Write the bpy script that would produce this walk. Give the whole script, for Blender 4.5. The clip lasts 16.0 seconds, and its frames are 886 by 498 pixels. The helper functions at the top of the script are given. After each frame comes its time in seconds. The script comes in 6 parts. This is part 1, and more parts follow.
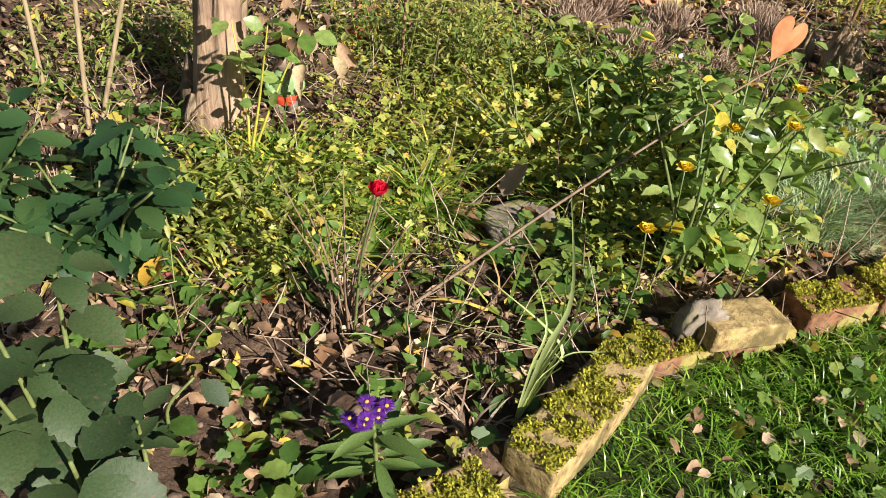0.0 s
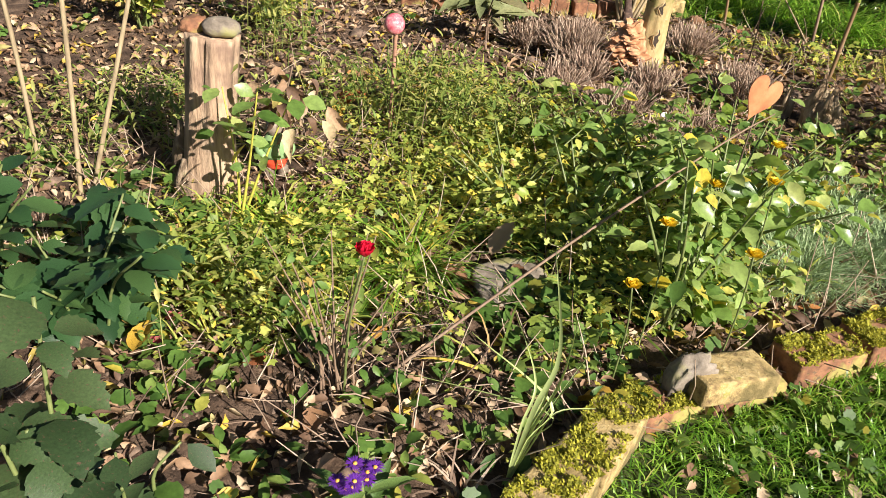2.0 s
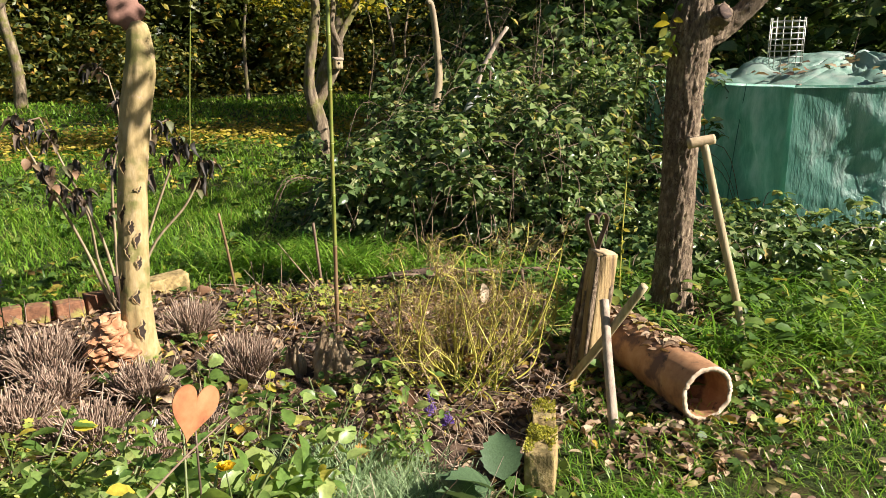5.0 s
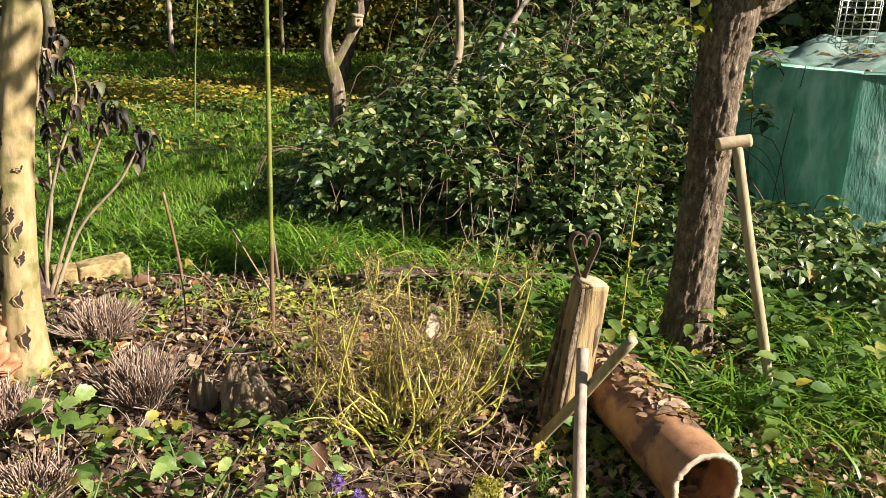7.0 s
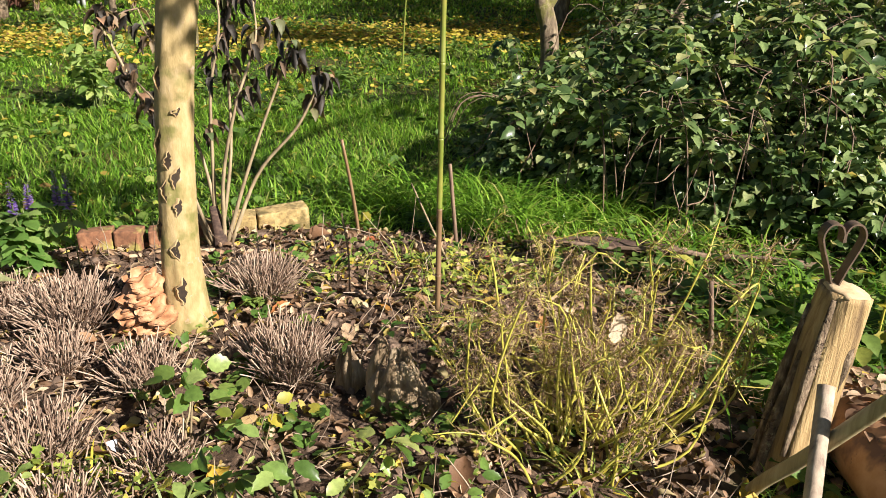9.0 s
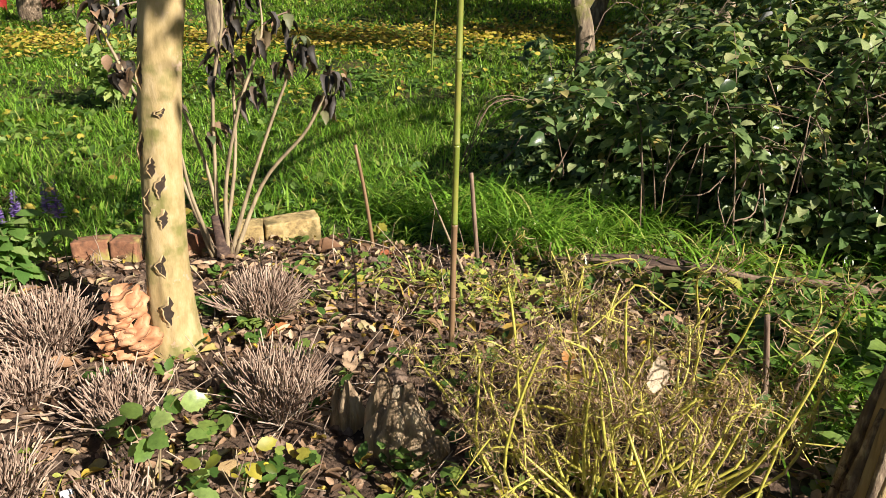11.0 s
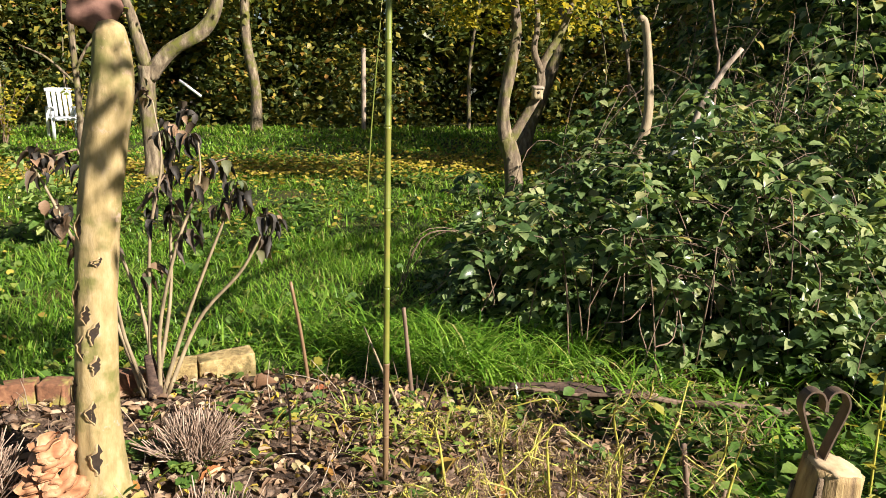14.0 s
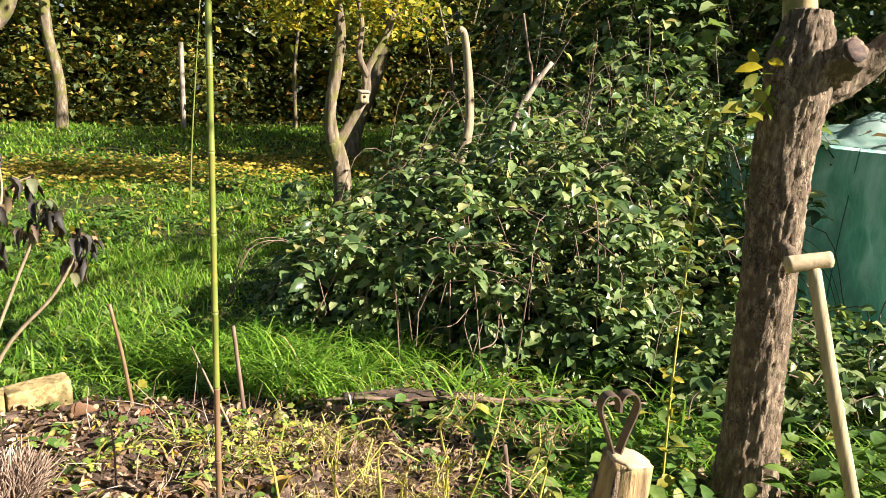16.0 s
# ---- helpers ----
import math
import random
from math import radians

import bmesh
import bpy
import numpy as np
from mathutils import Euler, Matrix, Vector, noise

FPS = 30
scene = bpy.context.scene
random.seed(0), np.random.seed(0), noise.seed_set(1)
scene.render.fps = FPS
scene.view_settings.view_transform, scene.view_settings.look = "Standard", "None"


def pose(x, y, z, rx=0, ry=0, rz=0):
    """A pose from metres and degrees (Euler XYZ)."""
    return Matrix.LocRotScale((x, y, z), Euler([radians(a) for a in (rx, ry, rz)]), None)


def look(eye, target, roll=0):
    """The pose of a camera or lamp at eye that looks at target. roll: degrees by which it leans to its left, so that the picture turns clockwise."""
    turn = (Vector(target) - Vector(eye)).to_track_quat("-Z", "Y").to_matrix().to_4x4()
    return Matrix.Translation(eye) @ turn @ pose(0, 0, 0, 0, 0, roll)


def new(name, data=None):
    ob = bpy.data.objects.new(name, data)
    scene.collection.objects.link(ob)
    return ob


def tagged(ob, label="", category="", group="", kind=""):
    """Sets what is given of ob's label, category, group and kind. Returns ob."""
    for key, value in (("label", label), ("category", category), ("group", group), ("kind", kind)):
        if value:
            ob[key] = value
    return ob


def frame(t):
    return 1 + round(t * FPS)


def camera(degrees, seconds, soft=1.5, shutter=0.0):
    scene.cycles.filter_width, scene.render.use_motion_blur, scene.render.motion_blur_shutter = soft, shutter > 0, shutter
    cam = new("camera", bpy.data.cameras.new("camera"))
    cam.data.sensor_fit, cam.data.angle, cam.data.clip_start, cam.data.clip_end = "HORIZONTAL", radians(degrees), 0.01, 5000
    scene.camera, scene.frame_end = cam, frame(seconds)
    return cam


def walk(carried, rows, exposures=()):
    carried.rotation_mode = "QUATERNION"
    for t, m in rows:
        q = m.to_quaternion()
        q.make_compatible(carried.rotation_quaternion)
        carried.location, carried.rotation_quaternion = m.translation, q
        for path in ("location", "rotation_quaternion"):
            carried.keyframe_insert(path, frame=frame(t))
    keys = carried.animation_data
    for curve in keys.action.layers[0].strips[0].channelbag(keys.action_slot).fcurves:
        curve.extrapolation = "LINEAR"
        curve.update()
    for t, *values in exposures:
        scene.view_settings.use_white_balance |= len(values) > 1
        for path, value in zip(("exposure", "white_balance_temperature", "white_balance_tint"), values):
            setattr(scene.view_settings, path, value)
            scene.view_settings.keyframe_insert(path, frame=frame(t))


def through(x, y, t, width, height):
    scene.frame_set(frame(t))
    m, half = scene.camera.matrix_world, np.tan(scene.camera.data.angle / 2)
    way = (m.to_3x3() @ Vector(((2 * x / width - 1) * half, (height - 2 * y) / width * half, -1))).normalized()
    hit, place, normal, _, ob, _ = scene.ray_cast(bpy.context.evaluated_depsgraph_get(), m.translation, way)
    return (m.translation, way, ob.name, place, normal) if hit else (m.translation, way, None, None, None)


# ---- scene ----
cam = camera(60.8, 16.0, soft=0.3)
PATH = [
    (0, (0.282, 0.106, 1.385), (0.241, 1.689, 0.163), 6.4),
    (0.5, (0.288, 0.111, 1.388), (0.254, 1.715, 0.194), 6.4),
    (1, (0.287, 0.117, 1.385), (0.26, 1.737, 0.212), 6.3),
    (1.5, (0.284, 0.123, 1.39), (0.241, 1.76, 0.241), 6.2),
    (2, (0.298, 0.095, 1.394), (0.254, 1.769, 0.3), 5.4),
    (2.5, (0.35, 0.128, 1.413), (0.411, 1.866, 0.426), 3.9),
    (3, (0.434, 0.17, 1.436), (0.752, 1.952, 0.586), 3.0),
    (3.1, (0.448, 0.195, 1.444), (0.818, 1.973, 0.607), 3.3),
    (3.3, (0.473, 0.229, 1.44), (0.957, 2.01, 0.67), 2.4),
    (3.5, (0.5, 0.283, 1.442), (1.077, 2.056, 0.719), 1.9),
    (4, (0.552, 0.373, 1.457), (1.326, 2.113, 0.847), 0.7),
    (4.5, (0.735, 0.481, 1.412), (1.604, 2.209, 0.9), -0.3),
    (4.7, (0.81, 0.518, 1.411), (1.715, 2.236, 0.932), -0.5),
    (6.8, (1.512, 1.038, 1.413), (2.357, 2.763, 0.854), 2.1),
    (7, (1.584, 1.086, 1.434), (2.372, 2.831, 0.856), 2.0),
    (7.5, (1.697, 1.156, 1.44), (2.319, 2.946, 0.801), 0.9),
    (8, (1.741, 1.288, 1.397), (2.242, 3.097, 0.705), 0.4),
    (8.5, (1.772, 1.502, 1.346), (2.162, 3.334, 0.645), 0.9),
    (8.7, (1.799, 1.52, 1.359), (2.11, 3.362, 0.645), 0.6),
    (10.8, (1.938, 1.856, 1.291), (2.085, 3.715, 0.569), 0.5),
    (11, (1.937, 1.853, 1.293), (2.101, 3.717, 0.586), 0.5),
    (11.5, (1.94, 1.86, 1.304), (2.128, 3.736, 0.636), 0.4),
    (12, (1.939, 1.857, 1.32), (2.078, 3.758, 0.713), 0.1),
    (12.5, (1.907, 1.805, 1.347), (1.975, 3.728, 0.802), 0.3),
    (13, (1.914, 1.788, 1.354), (1.978, 3.717, 0.829), 0.3),
    (13.5, (1.922, 1.788, 1.366), (2.061, 3.723, 0.881), 0.4),
    (14, (1.955, 1.759, 1.392), (2.285, 3.689, 0.987), 0.6),
    (14.5, (2.002, 1.714, 1.428), (2.545, 3.61, 1.094), 0.9),
    (15, (2.024, 1.686, 1.442), (2.776, 3.512, 1.126), 0.9),
    (15.5, (1.953, 1.702, 1.471), (2.767, 3.475, 1.032), 1.9),
    (16, (1.948, 1.692, 1.489), (2.703, 3.498, 1.081), 1.6),
]
walk(cam, [(t, look(eye, target, roll)) for t, eye, target, roll in PATH], [(0, 1.15), (2.5, 1.4), (3.5, 1.45), (4.5, 1.3), (8, 1.34), (12.5, 1.2), (14.5, 1.42), (15, 1.8), (16, 1.8)])

# ---- light ----
SUN = Vector((0.72, -0.69, 0.62)).normalized()
world = bpy.data.worlds.new("sky")
scene.world = world
world.use_nodes = True
wn = world.node_tree.nodes
sky = wn.new("ShaderNodeTexSky")
sky.sky_type, sky.sun_disc = "NISHITA", False
sky.sun_elevation = math.asin(SUN.z)
sky.sun_rotation = math.atan2(SUN.x, SUN.y)
wn["Background"].inputs["Strength"].default_value = 0.028
world.node_tree.links.new(sky.outputs[0], wn["Background"].inputs["Color"])
sun = new("sun", bpy.data.lights.new("sun", "SUN"))
sun.data.energy, sun.data.angle, sun.data.color = 5.0, radians(0.6), (1.0, 0.905, 0.82)
sun.matrix_world = look(SUN * 30, (0, 0, 0))

# ---- geometry helpers ----
rng = np.random.default_rng(7)


class Geo:
    """Vertices and faces of one mesh, gathered piece by piece."""

    def __init__(self):
        self.v, self.f, self.n = [], [], 0

    def add(self, v, *faces):
        v = np.asarray(v, dtype=float)
        for f in faces:
            f = np.asarray(f, dtype=int)
            if len(f):
                self.f.append(f + self.n)
        self.v.append(v)
        self.n += len(v)
        return self


def mesh_of(name, geo, mat, smooth=True):
    me = bpy.data.meshes.new(name)
    v = np.concatenate(geo.v)
    me.vertices.add(len(v))
    me.vertices.foreach_set("co", v.astype(np.float32).ravel())
    loops = np.concatenate([f.ravel() for f in geo.f])
    sizes = np.concatenate([np.full(len(f), f.shape[1]) for f in geo.f])
    starts = np.concatenate([[0], np.cumsum(sizes)[:-1]])
    me.loops.add(len(loops))
    me.loops.foreach_set("vertex_index", loops.astype(np.int32))
    me.polygons.add(len(sizes))
    me.polygons.foreach_set("loop_start", starts.astype(np.int32))
    me.polygons.foreach_set("use_smooth", np.full(len(sizes), smooth))
    me.materials.append(mat)
    me.update(calc_edges=True)
    return me


def piece(name, geo, mat, parent=None, label="", smooth=True, at=None):
    ob = new(name, mesh_of(name, geo, mat, smooth))
    if parent is not None:
        ob.parent = parent
    if at is not None:
        ob.matrix_basis = at
    return tagged(ob, label)


def thing(name, x, y, label, category, group="", z=None, turn=0):
    ob = new(name)
    ob.empty_display_size = 0.05
    ob.matrix_basis = pose(x, y, ground(x, y) if z is None else z, 0, 0, turn)
    return tagged(ob, label, category, group)


def unit(a):
    return a / np.maximum(np.linalg.norm(a, axis=-1, keepdims=True), 1e-9)


def vnoise(x, y, seed=0):
    """Smooth value noise in the plane, -1 to 1."""
    xi, yi = np.floor(x).astype(np.int64), np.floor(y).astype(np.int64)
    fx, fy = x - xi, y - yi
    fx, fy = fx * fx * (3 - 2 * fx), fy * fy * (3 - 2 * fy)

    def h(a, b):
        k = (a * 374761393 + b * 668265263 + seed * 974634577) & 0x7FFFFFFF
        k = ((k ^ (k >> 13)) * 1274126177) & 0x7FFFFFFF
        return ((k ^ (k >> 16)) & 0xFFFF) / 32767.5 - 1
    return ((h(xi, yi) * (1 - fx) + h(xi + 1, yi) * fx) * (1 - fy) + (h(xi, yi + 1) * (1 - fx) + h(xi + 1, yi + 1) * fx) * fy)


def fbm(x, y, seed=0, octaves=4):
    return sum(vnoise(x * 2 ** k, y * 2 ** k, seed + k) / 2 ** k for k in range(octaves))


BED = np.array([(-4.5, 0.2), (0.05, 0.8), (0.5, 1.12), (0.8, 1.5), (1.25, 1.72), (1.8, 2.08), (2.4, 2.6), (2.75, 2.95), (3.05, 3.4), (3.2, 4.3),
                (2.8, 4.95), (2.2, 5.3), (1.7, 5.45), (0.5, 5.2), (-0.8, 5.02), (-4.5, 4.8)])


def inside(x, y, poly=BED):
    x, y = np.asarray(x, float), np.asarray(y, float)
    r = np.zeros(x.shape, bool)
    for (x0, y0), (x1, y1) in zip(poly, np.roll(poly, -1, 0)):
        r ^= ((y0 > y) != (y1 > y)) & (x < (x1 - x0) * (y - y0) / (y1 - y0 + 1e-12) + x0)
    return r


def edge_distance(x, y, poly=BED):
    d = np.full(np.shape(x), 1e9)
    for a, b in zip(poly, np.roll(poly, -1, 0)):
        e = b - a
        s = np.clip(((x - a[0]) * e[0] + (y - a[1]) * e[1]) / (e @ e), 0, 1)
        d = np.minimum(d, np.hypot(x - a[0] - s * e[0], y - a[1] - s * e[1]))
    return d


def bed_mask(x, y):
    d = edge_distance(x, y) * np.where(inside(x, y), 1, -1)
    return np.clip(d / 0.12 + 0.5, 0, 1)


def ground_z(x, y):
    x, y = np.asarray(x, float), np.asarray(y, float)
    m = bed_mask(x, y)
    near = np.clip((12 - np.hypot(x, y)) / 4, 0, 1)
    z = 0.03 * np.clip(y - 6, 0, 18)
    z = z + m * (0.02 + 0.018 * fbm(x * 3, y * 3, 1) + 0.011 * fbm(x * 14, y * 14, 5, 3)) + (1 - m) * near * (-0.02 + 0.015 * fbm(x * 2, y * 2, 9))
    return z


def ground(x, y):
    return float(ground_z(np.array([x]), np.array([y]))[0])


# leaf shapes: x across, y along, z out of the face
def ovate(w=0.5, curl=0.15, fold=0.06, wide=0.4):
    ys = [0.0, 0.22, wide + 0.08, 0.78, 1.0]
    ws = [0.0, 0.36, 0.5, 0.3, 0.0]
    v = []
    for y in ys:
        v.append((0, y, -curl * y * y))
    for y, a in list(zip(ys, ws))[1:4]:
        v.append((-a * w, y + 0.02, fold - curl * y * y))
    for y, a in list(zip(ys, ws))[1:4]:
        v.append((a * w, y + 0.02, fold - curl * y * y))
    return np.array(v), np.array([(0, 1, 5), (3, 4, 7), (0, 8, 1), (3, 10, 4)]), np.array([(1, 2, 6, 5), (2, 3, 7, 6), (8, 9, 2, 1), (9, 10, 3, 2)])


def serrate(w=0.6, curl=0.2, fold=0.08, teeth=6):
    """A toothed leaf with a rib, more finely cut."""
    v, f = [(0, 0, 0)], []
    n = teeth * 2
    for i in range(1, n + 1):
        y = i / (n + 1)
        a = w * 0.5 * math.sin(math.pi * y ** 0.8) ** 0.8 * (1.0 if i % 2 else 0.86)
        z = -curl * y * y
        dy = 0.03 if i % 2 else -0.02
        v += [(0, y, z), (-a, y + dy, z + fold * math.sin(3 * y)), (a, y + dy, z + fold * math.sin(3 * y))]
    v.append((0, 1, -curl))
    t = [(0, 1, 2), (0, 3, 1), (3 * n - 2, 3 * n + 1, 3 * n - 1), (3 * n - 2, 3 * n, 3 * n + 1)]
    for i in range(n - 1):
        a, b = 1 + 3 * i, 4 + 3 * i
        f += [(a, b, b + 1, a + 1), (a, a + 2, b + 2, b)]
    return np.array(v), np.array(t), np.array(f)


def kite(w=0.65, curl=0.15, fold=0.1):
    """A plain pointed leaf for far foliage."""
    return np.array([(0, 0, 0), (-w / 2, 0.45, fold), (0, 1, -curl), (w / 2, 0.45, fold), (0, 0.5, 0)]), np.array([(0, 4, 1), (1, 4, 2), (0, 3, 4), (4, 3, 2)]), np.zeros((0, 4), int)


def plain(w=0.6, curl=0.2, fold=0.08):
    """A pointed leaf of few faces."""
    return (np.array([(0, 0, 0), (0, 0.33, -0.1 * curl), (0, 0.7, -0.5 * curl), (0, 1, -curl), (-w * 0.46, 0.3, fold), (-w * 0.4, 0.66, fold - 0.4 * curl), (w * 0.46, 0.3, fold), (w * 0.4, 0.66, fold - 0.4 * curl)]),
            np.array([(0, 1, 4), (2, 3, 5), (0, 6, 1), (2, 7, 3)]), np.array([(1, 2, 5, 4), (6, 7, 2, 1)]))


def lobed(lobes=5, w=1.15, depth=0.16, cup=0.08):
    """A lobed leaf as a fan about its base."""
    n = lobes * 2
    ring = []
    for i in range(n + 1):
        a = -2.3 + 4.6 * i / n
        r = (1 - depth * (0.5 + 0.5 * math.cos(math.pi * i))) * (0.62 + 0.38 * math.cos(a * 0.6))
        ring.append((w * 0.62 * r * math.sin(a), 0.34 + 0.66 * r * math.cos(a), cup * r - 0.12 * r * r))
    v = [(0, 0.3, 0), (0, 0, 0)] + ring
    t = [(0, i + 3, i + 2) for i in range(n)]
    return np.array(v), np.array(t), np.zeros((0, 4), int)


def blade(w=0.04, bend=0.5, rows=(0, 0.35, 0.7)):
    v = []
    for y in rows:
        a = w * 0.5 * (1 - 0.5 * y)
        v += [(-a, y * (1 - 0.25 * bend * y), -bend * y * y * 0.6), (a, y * (1 - 0.25 * bend * y), -bend * y * y * 0.6)]
    v.append((0, 1 - 0.3 * bend, -bend * 0.62))
    q = [(2 * i, 2 * i + 1, 2 * i + 3, 2 * i + 2) for i in range(len(rows) - 1)]
    k = 2 * len(rows)
    return np.array(v), np.array([(k - 2, k - 1, k)]), np.array(q)


def scatter(geo, shape, p, d, n, s):
    """Copies of a leaf shape at the points p, along d, facing n, of the sizes s."""
    tv, tris, quads = shape
    p, d, n = np.asarray(p, float), unit(np.asarray(d, float)), np.asarray(n, float)
    side = unit(np.cross(d, n))
    n = np.cross(side, d)
    s = np.asarray(s, float)
    s = s[:, None] * np.ones(3) if s.ndim == 1 else s
    v = p[:, None] + (s[:, None, 0:1] * tv[None, :, 0:1]) * side[:, None] + (s[:, None, 1:2] * tv[None, :, 1:2]) * d[:, None] + (s[:, None, 2:3] * tv[None, :, 2:3]) * n[:, None]
    off = (np.arange(len(p)) * len(tv))[:, None, None]
    geo.add(v.reshape(-1, 3), (tris[None] + off).reshape(-1, 3), (quads[None] + off).reshape(-1, 4) if len(quads) else [])


def heading(az, el):
    return np.stack([np.cos(az) * np.cos(el), np.sin(az) * np.cos(el), np.sin(el)], -1)


def loose(geo, shape, p, size, tilt=(0.1, 0.7), spread=0.3):
    """Leaves at p, in any direction, faces up more or less."""
    k = len(p)
    d = heading(rng.uniform(0, 6.283, k), rng.uniform(tilt[0], tilt[1], k))
    n = np.stack([rng.normal(0, spread, k), rng.normal(0, spread, k), np.ones(k)], -1)
    scatter(geo, shape, p, d, n, size * rng.uniform(0.6, 1.25, k))


def spline(pts, m):
    """m points along a smooth curve through pts."""
    p = np.asarray(pts, float)
    q = np.vstack([2 * p[0] - p[1], p, 2 * p[-1] - p[-2]])
    out = []
    for t in np.linspace(0, len(p) - 1 - 1e-6, m):
        i = int(t)
        u = t - i
        a, b, c, e = q[i:i + 4]
        out.append(0.5 * (2 * b + (c - a) * u + (2 * a - 5 * b + 4 * c - e) * u * u + (3 * b - a - 3 * c + e) * u ** 3))
    return np.array(out)


def tube(geo, pts, radii, sides=6, rough=0.0, grain=(6.0, 2.0), seed=0, cap=True, flat=1.0):
    """A round bar along pts; rough: how uneven, as a share of the radius."""
    p = np.asarray(pts, float)
    r = np.asarray(radii, float) * np.ones(len(p))
    tan = unit(np.gradient(p, axis=0))
    ref = np.array((1.0, 0, 0)) if abs(tan[0][0]) < 0.8 else np.array((0, 1.0, 0))
    u = ref - tan[0] * (ref @ tan[0])
    rows = []
    a = np.linspace(0, 2 * np.pi, sides, endpoint=False)
    run = np.concatenate([[0], np.cumsum(np.linalg.norm(np.diff(p, axis=0), axis=1))])
    for i in range(len(p)):
        u = u - tan[i] * (u @ tan[i])
        u = u / np.linalg.norm(u)
        w = np.cross(tan[i], u)
        k = 1.0
        if rough:
            k = 1 + rough * (fbm(np.cos(a) * grain[0] / 2 + 7 + seed, np.sin(a) * grain[0] / 2 + run[i] * grain[1], seed, 3))
        rows.append(p[i] + (r[i] * k * np.cos(a))[:, None] * u + (r[i] * k * flat * np.sin(a))[:, None] * w)
    v = np.vstack(rows)
    idx = np.arange(len(p) * sides).reshape(len(p), sides)
    nxt = np.roll(idx, -1, 1)
    quads = np.stack([idx[:-1], nxt[:-1], nxt[1:], idx[1:]], -1).reshape(-1, 4)
    tris = []
    if cap:
        v = np.vstack([v, p[0], p[-1]])
        b, t = len(v) - 2, len(v) - 1
        tris = [(b, nxt[0][j], idx[0][j]) for j in range(sides)] + [(t, idx[-1][j], nxt[-1][j]) for j in range(sides)]
    geo.add(v, quads, tris)


def rod(pts, radii, sides=8, m=0, **k):
    g = Geo()
    p = spline(pts, m) if m else np.asarray(pts, float)
    r = np.interp(np.linspace(0, 1, len(p)), np.linspace(0, 1, len(radii)), radii) if hasattr(radii, "__len__") else radii
    tube(g, p, r, sides, **k)
    return g


def lump(sx, sy, sz, seed=0, rough=0.15, box=0.0, res=10, freq=1.3):
    """A stone or clod: a ball, more or less boxy, with uneven faces. Its foot is at z = 0."""
    bm = bmesh.new()
    bmesh.ops.create_cube(bm, size=2)
    bmesh.ops.subdivide_edges(bm, edges=bm.edges[:], cuts=res, use_grid_fill=True)
    g = Geo()
    v = np.array([x.co[:] for x in bm.verts])
    ball = unit(v)
    q = ball * (1 - box) + box * (0.93 * v + 0.07 * ball * 1.2)
    k = np.array([noise.fractal(Vector(c) * freq + Vector((seed * 3.1, seed * 1.7, 0)), 0.9, 2.1, 4) for c in q])
    q = q * (1 + rough * k[:, None])
    q = q * np.array((sx, sy, sz)) / 2
    q[:, 2] -= q[:, 2].min()
    g.add(q, [[x.index for x in f.verts] for f in bm.faces])
    bm.free()
    return g


# ---- materials ----
def material(name):
    m = bpy.data.materials.new(name)
    m.use_nodes = True
    nt = m.node_tree
    return m, nt, nt.nodes["Principled BSDF"]


def node(nt, kind, **k):
    x = nt.nodes.new("ShaderNode" + kind)
    for a, b in k.items():
        if a in x.inputs:
            x.inputs[a].default_value = b
    return x


def ramp(nt, colours, fac, spread=None):
    r = nt.nodes.new("ShaderNodeValToRGB")
    e = r.color_ramp.elements
    pos = spread or [i / max(1, len(colours) - 1) for i in range(len(colours))]
    while len(e) < len(colours):
        e.new(0.5)
    for x, q, c in zip(e, pos, colours):
        x.position, x.color = q, (*c, 1)
    nt.links.new(fac, r.inputs[0])
    return r.outputs[0]


def coords(nt, stretch=(1, 1, 1)):
    c = nt.nodes.new("ShaderNodeTexCoord")
    m = nt.nodes.new("ShaderNodeMapping")
    m.inputs["Scale"].default_value = stretch
    nt.links.new(c.outputs["Object"], m.inputs[0])
    return m.outputs[0]


def noise_of(nt, vec, scale, detail=5.0, rough=0.6):
    n = node(nt, "TexNoise", Scale=scale, Detail=detail, Roughness=rough)
    nt.links.new(vec, n.inputs["Vector"])
    return n.outputs["Fac"]


def noise_colour(nt, vec, scale):
    n = node(nt, "TexNoise", Scale=scale, Detail=3.0)
    nt.links.new(vec, n.inputs["Vector"])
    return n.outputs["Color"]


def mix(nt, fac, a, b, how="MIX"):
    x = nt.nodes.new("ShaderNodeMix")
    x.data_type, x.blend_type = "RGBA", how
    for s, val in ((0, fac), (6, a), (7, b)):
        if hasattr(val, "links"):
            nt.links.new(val, x.inputs[s])
        else:
            x.inputs[s].default_value = val if s == 0 else (*val, 1)
    return x.outputs[2]


def bump(nt, bs, height, strength=0.4, distance=0.01):
    b = node(nt, "Bump", Strength=strength, Distance=distance)
    nt.links.new(height, b.inputs["Height"])
    nt.links.new(b.outputs[0], bs.inputs["Normal"])


